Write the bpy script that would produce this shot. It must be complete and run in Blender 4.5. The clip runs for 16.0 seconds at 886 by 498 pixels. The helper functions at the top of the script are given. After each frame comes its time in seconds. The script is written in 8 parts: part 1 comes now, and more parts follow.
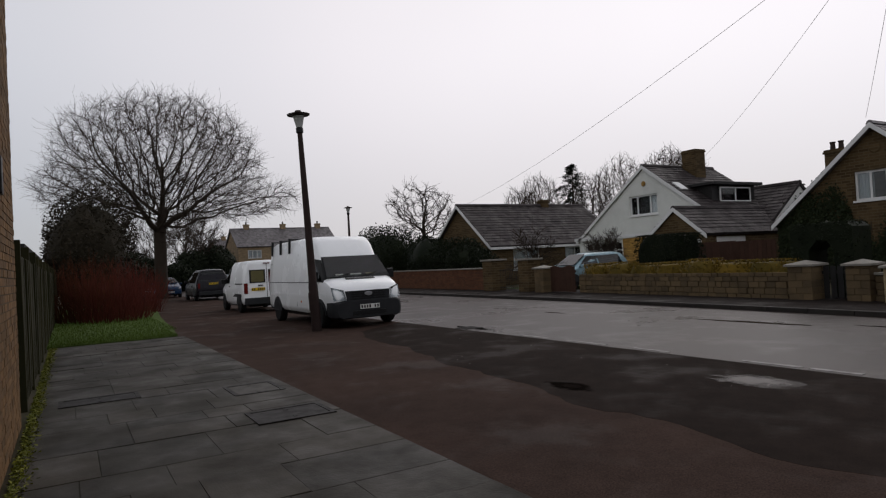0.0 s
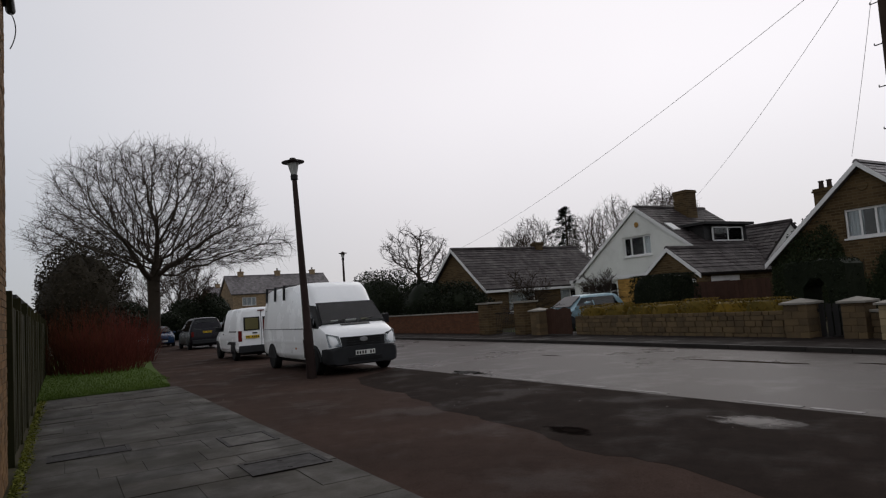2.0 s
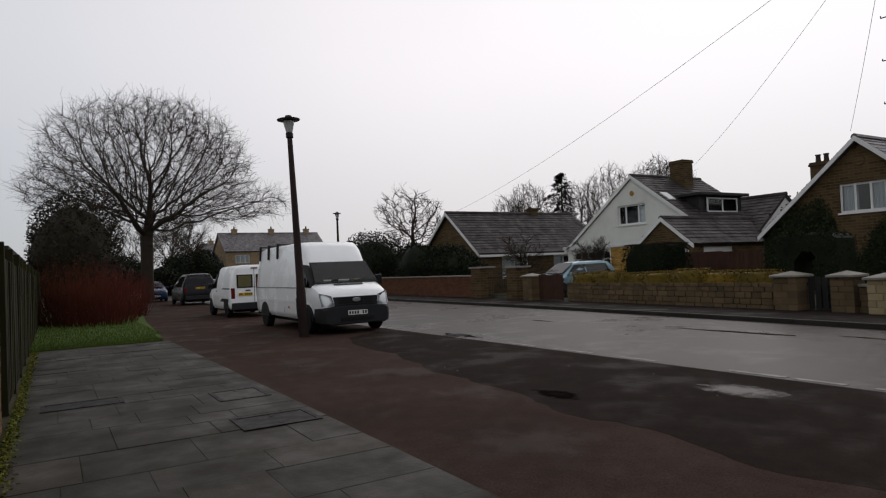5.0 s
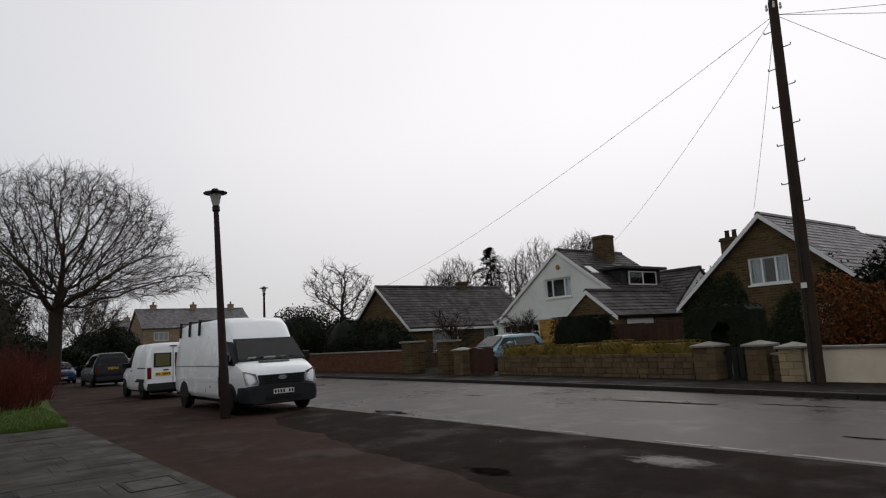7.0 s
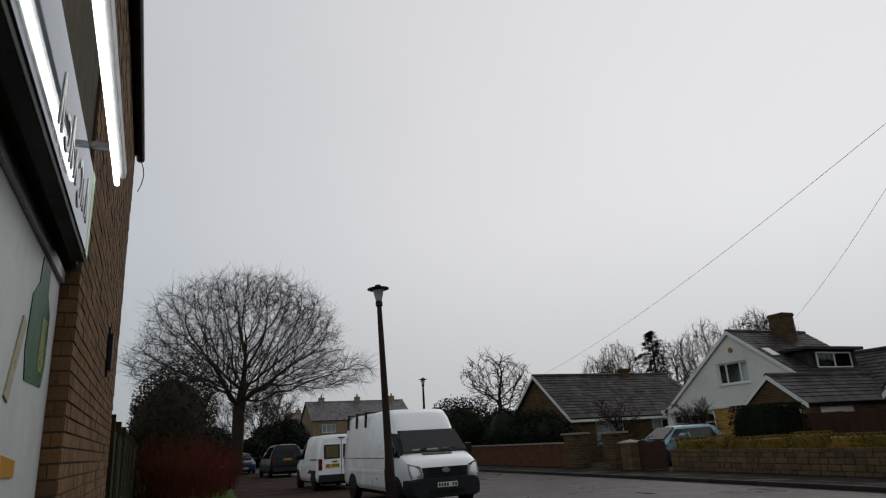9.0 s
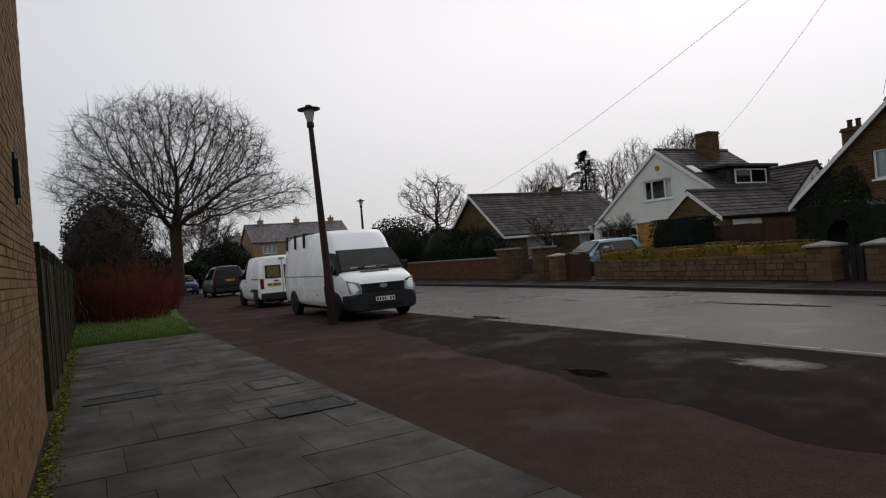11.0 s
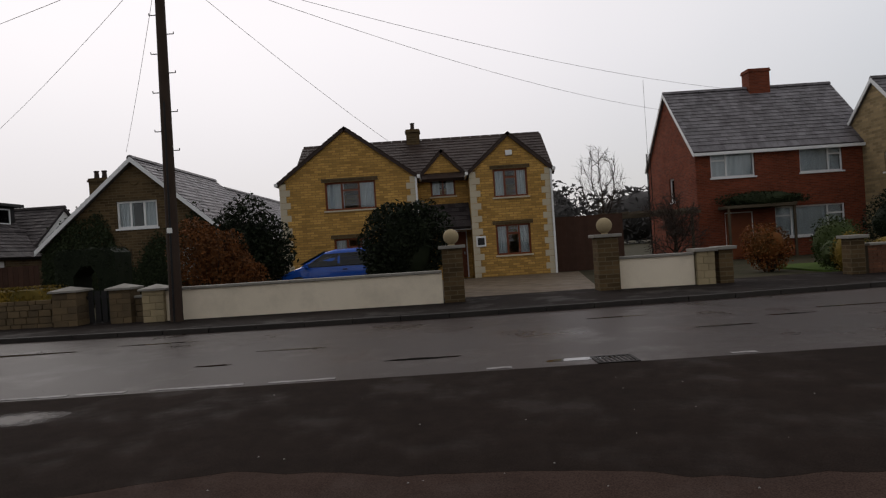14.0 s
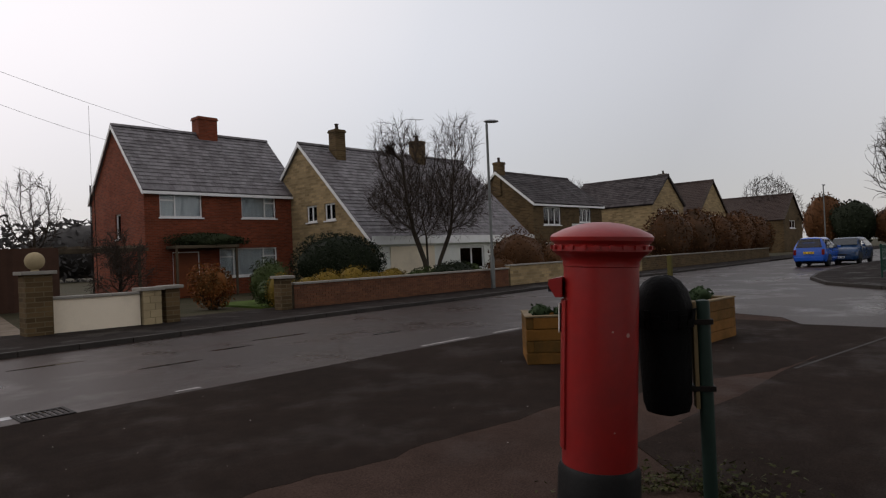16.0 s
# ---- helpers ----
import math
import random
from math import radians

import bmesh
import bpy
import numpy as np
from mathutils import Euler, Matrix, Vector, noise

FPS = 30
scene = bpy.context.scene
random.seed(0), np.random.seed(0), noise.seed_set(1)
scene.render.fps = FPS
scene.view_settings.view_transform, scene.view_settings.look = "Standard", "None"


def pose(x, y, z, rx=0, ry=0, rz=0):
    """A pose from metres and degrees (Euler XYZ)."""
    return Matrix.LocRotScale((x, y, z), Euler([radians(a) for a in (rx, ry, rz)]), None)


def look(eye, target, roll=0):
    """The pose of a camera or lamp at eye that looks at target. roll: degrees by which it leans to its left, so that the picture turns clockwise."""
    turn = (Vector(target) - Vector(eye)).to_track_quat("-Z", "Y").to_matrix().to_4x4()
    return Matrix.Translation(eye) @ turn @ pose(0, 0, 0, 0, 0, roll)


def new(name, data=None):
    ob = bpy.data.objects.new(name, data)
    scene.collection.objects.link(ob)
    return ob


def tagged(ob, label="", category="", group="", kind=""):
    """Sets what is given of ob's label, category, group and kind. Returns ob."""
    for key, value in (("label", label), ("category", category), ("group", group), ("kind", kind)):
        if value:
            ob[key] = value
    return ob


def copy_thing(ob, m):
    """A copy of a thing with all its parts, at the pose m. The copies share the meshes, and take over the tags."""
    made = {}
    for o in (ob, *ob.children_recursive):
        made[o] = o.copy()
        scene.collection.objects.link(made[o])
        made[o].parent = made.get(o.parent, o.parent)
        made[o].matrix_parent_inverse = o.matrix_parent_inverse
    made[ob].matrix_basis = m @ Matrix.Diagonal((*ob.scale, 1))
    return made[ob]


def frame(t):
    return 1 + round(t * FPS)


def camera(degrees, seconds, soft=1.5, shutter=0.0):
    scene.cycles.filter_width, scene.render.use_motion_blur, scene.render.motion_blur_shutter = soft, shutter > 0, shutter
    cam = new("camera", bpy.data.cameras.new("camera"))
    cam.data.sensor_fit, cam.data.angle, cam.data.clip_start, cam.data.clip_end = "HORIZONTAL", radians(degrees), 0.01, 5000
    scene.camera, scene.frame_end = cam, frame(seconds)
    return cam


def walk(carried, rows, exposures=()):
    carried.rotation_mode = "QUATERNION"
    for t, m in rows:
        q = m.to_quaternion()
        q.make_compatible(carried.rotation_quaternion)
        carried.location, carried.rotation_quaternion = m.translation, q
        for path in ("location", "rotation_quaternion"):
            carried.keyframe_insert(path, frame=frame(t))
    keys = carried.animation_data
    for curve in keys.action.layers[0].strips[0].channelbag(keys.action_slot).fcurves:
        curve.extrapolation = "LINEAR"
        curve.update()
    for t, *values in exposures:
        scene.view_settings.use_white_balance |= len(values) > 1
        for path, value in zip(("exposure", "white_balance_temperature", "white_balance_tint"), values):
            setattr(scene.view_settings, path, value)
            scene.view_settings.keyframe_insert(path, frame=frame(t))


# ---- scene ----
cam = camera(69.16, 16.0, soft=1.2)
PATH = [
    (0.0, 0.00, 0.00, 1.50, 1.23, 3.08, 59.80),
    (0.5, 0.00, 0.00, 1.50, 3.96, 3.72, 61.68),
    (1.0, 0.00, 0.00, 1.50, 5.21, 3.65, 63.14),
    (1.5, 0.00, 0.00, 1.50, 5.79, 4.01, 62.52),
    (2.0, 0.00, 0.00, 1.50, 5.12, 4.03, 59.40),
    (2.5, 0.00, 0.00, 1.50, 5.92, 4.22, 57.50),
    (3.0, 0.00, 0.00, 1.50, 5.15, 3.55, 60.46),
    (3.2, 0.00, 0.00, 1.50, 3.48, 3.29, 62.95),
    (5.3, 0.00, 0.00, 1.50, 1.10, 2.38, 56.90),
    (5.5, 0.00, 0.00, 1.50, 0.68, 2.96, 54.78),
    (6.0, 0.00, 0.00, 1.50, -0.69, 3.22, 51.08),
    (6.5, 0.00, 0.00, 1.50, -0.61, 3.61, 50.86),
    (7.0, 0.00, 0.00, 1.50, 8.08, 3.22, 52.63),
    (7.5, 0.00, -0.06, 1.50, 18.45, 3.58, 53.92),
    (8.0, 0.00, -0.10, 1.50, 21.47, 3.78, 56.85),
    (8.5, 0.00, -0.10, 1.50, 20.40, 3.94, 61.60),
    (9.0, 0.00, -0.10, 1.50, 16.67, 3.17, 66.35),
    (9.2, 0.00, -0.10, 1.50, 15.25, 3.37, 68.27),
    (11.3, 0.00, 0.00, 1.50, -0.70, 3.74, 59.61),
    (11.5, 0.00, 0.00, 1.50, -0.08, 3.23, 57.87),
    (12.0, 0.00, 0.00, 1.50, 1.53, 3.02, 50.09),
    (12.5, 0.00, 0.00, 1.50, 1.32, 2.53, 36.28),
    (13.0, 0.00, 0.00, 1.50, 0.66, 2.48, 22.20),
    (13.5, 0.00, 0.00, 1.50, 0.44, 2.37, 9.42),
    (14.0, 0.00, 0.00, 1.50, -0.35, 3.74, 0.16),
    (14.5, 0.00, 0.00, 1.50, -0.42, 2.75, -12.68),
    (15.0, 0.00, 0.00, 1.50, -0.02, 1.85, -27.35),
    (15.5, 0.00, 0.00, 1.50, 0.26, 2.68, -37.39),
    (16.0, 0.00, 0.00, 1.50, 0.49, 2.40, -46.41),
]
walk(cam, [(t, pose(x, y, z, 90 + p, r, w)) for t, x, y, z, p, r, w in PATH],
     exposures=[(0.0, -0.13, 6500, 11), (1.2, -0.15, 6480, 10), (3.2, -0.13, 6480, 10), (6.5, -0.02, 6600, 8), (7.3, -0.2, 6450, 7), (8.2, -0.42, 6390, 6), (9.2, -0.42, 6370, 6), (11.3, -0.04, 6560, 8), (12.4, -0.12, 6600, 9), (14.0, -0.1, 6620, 10), (15.2, 0.06, 6640, 12), (16.0, 0.10, 6680, 12)])

# ---------------------------------------------------------------- light
SUN_YAW, SUN_EL = 35.0, 38.0
world = bpy.data.worlds.new("overcast_sky")
scene.world = world
world.use_nodes = True
wn, wl = world.node_tree.nodes, world.node_tree.links
wn.clear()
w_out = wn.new("ShaderNodeOutputWorld")
w_bg = wn.new("ShaderNodeBackground")
w_sky = wn.new("ShaderNodeTexSky")
w_sky.sky_type = "NISHITA"
w_sky.sun_disc = False
w_sky.sun_elevation = radians(SUN_EL)
w_sky.sun_rotation = radians(SUN_YAW)
w_tc = wn.new("ShaderNodeTexCoord")
w_dot = wn.new("ShaderNodeVectorMath")
w_dot.operation = "DOT_PRODUCT"
w_dot.inputs[1].default_value = Vector((-0.48, 0.76, 0.42)).normalized()
wl.new(w_tc.outputs["Generated"], w_dot.inputs[0])
w_ramp = wn.new("ShaderNodeValToRGB")
e = w_ramp.color_ramp.elements
e[0].position, e[0].color = 0.0, (0.80, 0.78, 0.78, 1)
e[1].position, e[1].color = 1.0, (1.0, 0.955, 0.972, 1)
for p_, c_ in ((0.22, (0.68, 0.67, 0.675, 1)), (0.45, (0.45, 0.46, 0.485, 1)), (0.66, (0.53, 0.555, 0.60, 1)), (0.80, (0.69, 0.685, 0.715, 1)), (0.92, (0.88, 0.84, 0.862, 1))):
    q_ = e.new(p_)
    q_.color = c_
w_map = wn.new("ShaderNodeMapRange")
w_map.inputs["From Min"].default_value = -1.0
wl.new(w_dot.outputs["Value"], w_map.inputs["Value"])
w_noise = wn.new("ShaderNodeTexNoise")
w_noise.inputs["Scale"].default_value = 1.6
w_noise.inputs["Detail"].default_value = 3
wl.new(w_tc.outputs["Generated"], w_noise.inputs["Vector"])
w_add = wn.new("ShaderNodeMath")
w_add.operation = "MULTIPLY_ADD"
w_add.inputs[1].default_value = 0.08
wl.new(w_noise.outputs["Fac"], w_add.inputs[0])
w_sub = wn.new("ShaderNodeMath")
w_sub.operation = "SUBTRACT"
w_sub.inputs[1].default_value = 0.04
wl.new(w_map.outputs["Result"], w_sub.inputs[0])
wl.new(w_sub.outputs["Value"], w_add.inputs[2])
wl.new(w_add.outputs["Value"], w_ramp.inputs["Fac"])
w_scale = wn.new("ShaderNodeVectorMath")
w_scale.operation = "SCALE"
w_scale.inputs["Scale"].default_value = 0.012
wl.new(w_sky.outputs["Color"], w_scale.inputs[0])
w_mix = wn.new("ShaderNodeVectorMath")
w_mix.operation = "ADD"
wl.new(w_scale.outputs["Vector"], w_mix.inputs[0])
wl.new(w_ramp.outputs["Color"], w_mix.inputs[1])
w_sep = wn.new("ShaderNodeSeparateXYZ")
wl.new(w_tc.outputs["Generated"], w_sep.inputs[0])
w_low = wn.new("ShaderNodeMapRange")
w_low.interpolation_type = "SMOOTHSTEP"
w_low.inputs["From Min"].default_value, w_low.inputs["From Max"].default_value = -0.02, 0.34
w_low.inputs["To Min"].default_value, w_low.inputs["To Max"].default_value = 0.80, 1.07
wl.new(w_sep.outputs["Z"], w_low.inputs["Value"])
w_fall = wn.new("ShaderNodeVectorMath")
w_fall.operation = "SCALE"
wl.new(w_mix.outputs["Vector"], w_fall.inputs[0])
wl.new(w_low.outputs["Result"], w_fall.inputs["Scale"])
wl.new(w_fall.outputs["Vector"], w_bg.inputs["Color"])
w_bg.inputs["Strength"].default_value = 0.98
wl.new(w_bg.outputs["Background"], w_out.inputs["Surface"])

sun = new("sun", bpy.data.lights.new("sun", "SUN"))
sun.data.energy, sun.data.angle, sun.data.color = 0.5, radians(40), (1.0, 0.97, 0.93)
sun.matrix_world = look((0, 0, 30), Vector((0, 0, 30)) - Vector((math.sin(radians(-SUN_YAW)) * math.cos(radians(SUN_EL)), math.cos(radians(SUN_YAW)) * math.cos(radians(SUN_EL)), math.sin(radians(SUN_EL)))))


# ---------------------------------------------------------------- materials
def mat(name, a, b=None, rough=0.8, scale=3.0, fine=40.0, bump=0.2, metal=0.0, spec=0.13, rough_var=0.1, mode="noise",
        brick=(0.225, 0.075, 0.01), mortar=(0.3, 0.28, 0.25), per=0.0, stain=0.0, bump_dist=0.01, island=False, coat=0.0):
    """A procedural surface: two colours mixed by noise at two sizes, a fine bump, and if asked for brick joints."""
    m = bpy.data.materials.new(name)
    m.use_nodes = True
    n, l = m.node_tree.nodes, m.node_tree.links
    bs = n["Principled BSDF"]
    bs.inputs["Metallic"].default_value = metal
    bs.inputs["Specular IOR Level"].default_value = spec
    bs.inputs["Coat Weight"].default_value = coat
    if b is None:
        b = tuple(c * 0.75 for c in a)
    tc = n.new("ShaderNodeTexCoord")
    geo = n.new("ShaderNodeNewGeometry")
    pos = geo.outputs["Position"] if mode != "object" else tc.outputs["Object"]
    big = n.new("ShaderNodeTexNoise")
    big.inputs["Scale"].default_value = scale
    big.inputs["Detail"].default_value = 6
    big.inputs["Roughness"].default_value = 0.6
    l.new(pos, big.inputs["Vector"])
    small = n.new("ShaderNodeTexNoise")
    small.inputs["Scale"].default_value = fine
    small.inputs["Detail"].default_value = 4
    l.new(pos, small.inputs["Vector"])
    mix1 = n.new("ShaderNodeMath")
    mix1.operation = "MULTIPLY_ADD"
    mix1.inputs[1].default_value = 0.45
    l.new(small.outputs["Fac"], mix1.inputs[0])
    sc = n.new("ShaderNodeMath")
    sc.operation = "MULTIPLY_ADD"
    sc.inputs[1].default_value = 1.3
    sc.inputs[2].default_value = -0.38
    l.new(big.outputs["Fac"], sc.inputs[0])
    l.new(sc.outputs["Value"], mix1.inputs[2])
    fac = mix1.outputs["Value"]
    if per:
        info = n.new("ShaderNodeObjectInfo") if not island else geo
        add = n.new("ShaderNodeMath")
        add.operation = "MULTIPLY_ADD"
        add.inputs[1].default_value = per
        l.new(info.outputs["Random"] if not island else geo.outputs["Random Per Island"], add.inputs[0])
        off = n.new("ShaderNodeMath")
        off.operation = "SUBTRACT"
        off.inputs[1].default_value = per * 0.5
        l.new(fac, off.inputs[0])
        l.new(off.outputs["Value"], add.inputs[2])
        fac = add.outputs["Value"]
    mx = n.new("ShaderNodeMix")
    mx.data_type = "RGBA"
    mx.inputs["A"].default_value = (*a, 1)
    mx.inputs["B"].default_value = (*b, 1)
    l.new(fac, mx.inputs["Factor"])
    col = mx.outputs["Result"]
    height = small.outputs["Fac"]
    if mode == "brick":
        sep = n.new("ShaderNodeSeparateXYZ")
        l.new(tc.outputs["Object"], sep.inputs[0])
        s = n.new("ShaderNodeMath")
        s.operation = "ADD"
        l.new(sep.outputs["X"], s.inputs[0])
        l.new(sep.outputs["Y"], s.inputs[1])
        cmb = n.new("ShaderNodeCombineXYZ")
        l.new(s.outputs["Value"], cmb.inputs["X"])
        l.new(sep.outputs["Z"], cmb.inputs["Y"])
        bt = n.new("ShaderNodeTexBrick")
        bt.inputs["Scale"].default_value = 1.0
        bt.inputs["Brick Width"].default_value, bt.inputs["Row Height"].default_value, bt.inputs["Mortar Size"].default_value = brick
        bt.inputs["Mortar Smooth"].default_value = 0.3
        bt.inputs["Bias"].default_value = 0.0
        bt.inputs["Color1"].default_value = (0.62, 0.62, 0.62, 1)
        bt.inputs["Color2"].default_value = (1.12, 1.12, 1.12, 1)
        l.new(cmb.outputs["Vector"], bt.inputs["Vector"])
        mul = n.new("ShaderNodeMix")
        mul.data_type, mul.blend_type = "RGBA", "MULTIPLY"
        mul.inputs["Factor"].default_value = 1.0
        l.new(col, mul.inputs["A"])
        l.new(bt.outputs["Color"], mul.inputs["B"])
        mm = n.new("ShaderNodeMix")
        mm.data_type = "RGBA"
        mm.inputs["B"].default_value = (*mortar, 1)
        l.new(bt.outputs["Fac"], mm.inputs["Factor"])
        l.new(mul.outputs["Result"], mm.inputs["A"])
        col = mm.outputs["Result"]
        inv = n.new("ShaderNodeMath")
        inv.operation = "MULTIPLY_ADD"
        inv.inputs[1].default_value = -1.5
        l.new(bt.outputs["Fac"], inv.inputs[0])
        l.new(small.outputs["Fac"], inv.inputs[2])
        height = inv.outputs["Value"]
    if stain:
        sn = n.new("ShaderNodeTexNoise")
        sn.inputs["Scale"].default_value = 0.7
        sn.inputs["Detail"].default_value = 8
        sn.inputs["Roughness"].default_value = 0.7
        l.new(pos, sn.inputs["Vector"])
        sr = n.new("ShaderNodeMapRange")
        sr.inputs["From Min"].default_value, sr.inputs["From Max"].default_value = 0.48, 0.72
        sr.inputs["To Min"].default_value, sr.inputs["To Max"].default_value = 1.0, 1.0 - stain
        l.new(sn.outputs["Fac"], sr.inputs["Value"])
        sm = n.new("ShaderNodeVectorMath")
        sm.operation = "SCALE"
        l.new(col, sm.inputs[0])
        l.new(sr.outputs["Result"], sm.inputs["Scale"])
        col = sm.outputs["Vector"]
    l.new(col, bs.inputs["Base Color"])
    rr = n.new("ShaderNodeMapRange")
    rr.inputs["From Min"].default_value, rr.inputs["From Max"].default_value = 0.3, 0.7
    rr.inputs["To Min"].default_value, rr.inputs["To Max"].default_value = max(0.02, rough - rough_var), min(1.0, rough + rough_var)
    l.new(big.outputs["Fac"], rr.inputs["Value"])
    l.new(rr.outputs["Result"], bs.inputs["Roughness"])
    if bump:
        bp = n.new("ShaderNodeBump")
        bp.inputs["Strength"].default_value = bump
        bp.inputs["Distance"].default_value = bump_dist
        l.new(height, bp.inputs["Height"])
        l.new(bp.outputs["Normal"], bs.inputs["Normal"])
    return m


def glass(name, tint=(0.75, 0.8, 0.8), rough=0.02):
    m = bpy.data.materials.new(name)
    m.use_nodes = True
    n, l = m.node_tree.nodes, m.node_tree.links
    out = n["Material Output"]
    n.remove(n["Principled BSDF"])
    tr, gl, fr, ms = n.new("ShaderNodeBsdfTransparent"), n.new("ShaderNodeBsdfGlossy"), n.new("ShaderNodeFresnel"), n.new("ShaderNodeMixShader")
    tr.inputs["Color"].default_value = (*tint, 1)
    gl.inputs["Roughness"].default_value = rough
    fr.inputs["IOR"].default_value = 1.5
    nz = n.new("ShaderNodeTexNoise")
    nz.inputs["Scale"].default_value = 2.0
    bp = n.new("ShaderNodeBump")
    bp.inputs["Strength"].default_value = 0.03
    l.new(nz.outputs["Fac"], bp.inputs["Height"])
    l.new(bp.outputs["Normal"], gl.inputs["Normal"])
    l.new(fr.outputs["Fac"], ms.inputs["Fac"])
    l.new(tr.outputs["BSDF"], ms.inputs[1])
    l.new(gl.outputs["BSDF"], ms.inputs[2])
    l.new(ms.outputs["Shader"], out.inputs["Surface"])
    return m


def glow(name, colour, strength):
    m = bpy.data.materials.new(name)
    m.use_nodes = True
    bs = m.node_tree.nodes["Principled BSDF"]
    bs.inputs["Base Color"].default_value = (0.8, 0.8, 0.8, 1)
    bs.inputs["Emission Color"].default_value = (*colour, 1)
    bs.inputs["Emission Strength"].default_value = strength
    return m


def wet_ground(name, a, b, dry=0.55, wet=0.12, amount=0.5, scale=0.5, fine=90, bump=0.35, patch=0.3, spec=0.5):
    """Tarmac with wetter, shinier patches, small stones and old stains."""
    m = bpy.data.materials.new(name)
    m.use_nodes = True
    n, l = m.node_tree.nodes, m.node_tree.links
    bs = n["Principled BSDF"]
    bs.inputs["Specular IOR Level"].default_value = spec
    geo = n.new("ShaderNodeNewGeometry")
    pos = geo.outputs["Position"]

    def nz(s, d=6, r=0.6):
        k = n.new("ShaderNodeTexNoise")
        k.inputs["Scale"].default_value, k.inputs["Detail"].default_value, k.inputs["Roughness"].default_value = s, d, r
        l.new(pos, k.inputs["Vector"])
        return k.outputs["Fac"]

    def ramp(v, lo, hi, t0, t1):
        k = n.new("ShaderNodeMapRange")
        k.inputs["From Min"].default_value, k.inputs["From Max"].default_value = lo, hi
        k.inputs["To Min"].default_value, k.inputs["To Max"].default_value = t0, t1
        l.new(v, k.inputs["Value"])
        return k.outputs["Result"]
    big, mid, small = nz(scale, 8, 0.65), nz(4.0), nz(fine, 3)
    mx = n.new("ShaderNodeMix")
    mx.data_type = "RGBA"
    mx.inputs["A"].default_value, mx.inputs["B"].default_value = (*a, 1), (*b, 1)
    l.new(ramp(big, 0.35, 0.65, 0, 1), mx.inputs["Factor"])
    sc = n.new("ShaderNodeVectorMath")
    sc.operation = "SCALE"
    l.new(mx.outputs["Result"], sc.inputs[0])
    mul = n.new("ShaderNodeMath")
    mul.operation = "MULTIPLY"
    l.new(ramp(mid, 0.3, 0.7, 1 - patch, 1 + patch), mul.inputs[0])
    l.new(ramp(small, 0.3, 0.7, 0.6, 1.45), mul.inputs[1])
    l.new(mul.outputs["Value"], sc.inputs["Scale"])
    l.new(sc.outputs["Vector"], bs.inputs["Base Color"])
    l.new(ramp(nz(scale * 1.7 + 0.13, 7, 0.6), 0.62 - 0.25 * amount, 0.75 - 0.25 * amount, dry, wet), bs.inputs["Roughness"])
    bp = n.new("ShaderNodeBump")
    bp.inputs["Strength"].default_value, bp.inputs["Distance"].default_value = bump, 0.006
    l.new(small, bp.inputs["Height"])
    l.new(bp.outputs["Normal"], bs.inputs["Normal"])
    return m


M_FOOTWAY = wet_ground("brown_tarmac", (0.049, 0.0315, 0.0252), (0.0325, 0.0216, 0.0176), dry=0.9, wet=0.6, spec=0.02, patch=0.2)
M_LAYBY = wet_ground("dark_tarmac", (0.0162, 0.0118, 0.0098), (0.0207, 0.0147, 0.0120), dry=0.9, wet=0.6, spec=0.02, patch=0.17)
M_ROAD = wet_ground("worn_wet_road", (0.0355, 0.0241, 0.0200), (0.0228, 0.0157, 0.0133), dry=0.42, wet=0.27, amount=0.5, scale=0.25, spec=0.10, patch=0.15)
M_FARWAY = wet_ground("old_tarmac", (0.020, 0.0155, 0.0135), (0.013, 0.0105, 0.0095), dry=0.8, wet=0.5, spec=0.03)
M_SOIL = mat("soil", (0.05, 0.035, 0.022), (0.025, 0.03, 0.012), rough=0.95, scale=0.8, bump=0.6)
M_LAWN = mat("turf", (0.062, 0.098, 0.016), (0.038, 0.060, 0.012), rough=0.95, scale=1.5, bump=0.6)
M_KERB = mat("kerb_stone", (0.040, 0.034, 0.030), (0.018, 0.016, 0.015), rough=0.7, scale=2, per=0.4)
M_SLAB = mat("paving_slab", (0.050, 0.0425, 0.0325), (0.021, 0.0192, 0.0150), rough=0.5, rough_var=0.2, spec=0.06, scale=1.3, fine=60, per=0.5, bump=0.25, stain=0.6)
M_JOINT = mat("joint_dirt", (0.034, 0.032, 0.018), (0.016, 0.016, 0.011), rough=0.8, bump=0.5)
M_RED = mat("red_brick", (0.20, 0.044, 0.018), (0.125, 0.030, 0.014), rough=0.85, mode="brick", mortar=(0.13, 0.06, 0.04), scale=0.8, stain=0.3)
M_YELLOW = mat("honey_stone", (0.54, 0.32, 0.088), (0.37, 0.205, 0.055), rough=0.9, mode="brick", brick=(0.31, 0.10, 0.011), mortar=(0.25, 0.15, 0.055), scale=1.6, fine=24, bump=0.6, bump_dist=0.025, stain=0.15)
M_QUOIN = mat("pale_quoin_stone", (0.50, 0.43, 0.31), (0.38, 0.33, 0.24), rough=0.8, scale=2)
M_BUFF = mat("buff_stone", (0.34, 0.25, 0.13), (0.24, 0.17, 0.09), rough=0.85, mode="brick", brick=(0.4, 0.13, 0.012), mortar=(0.26, 0.2, 0.12), scale=0.9, stain=0.3)
M_BROWNST = mat("brown_stone", (0.115, 0.074, 0.034), (0.062, 0.041, 0.021), rough=0.9, mode="brick", brick=(0.35, 0.11, 0.012), mortar=(0.11, 0.085, 0.05), scale=0.9, stain=0.4)
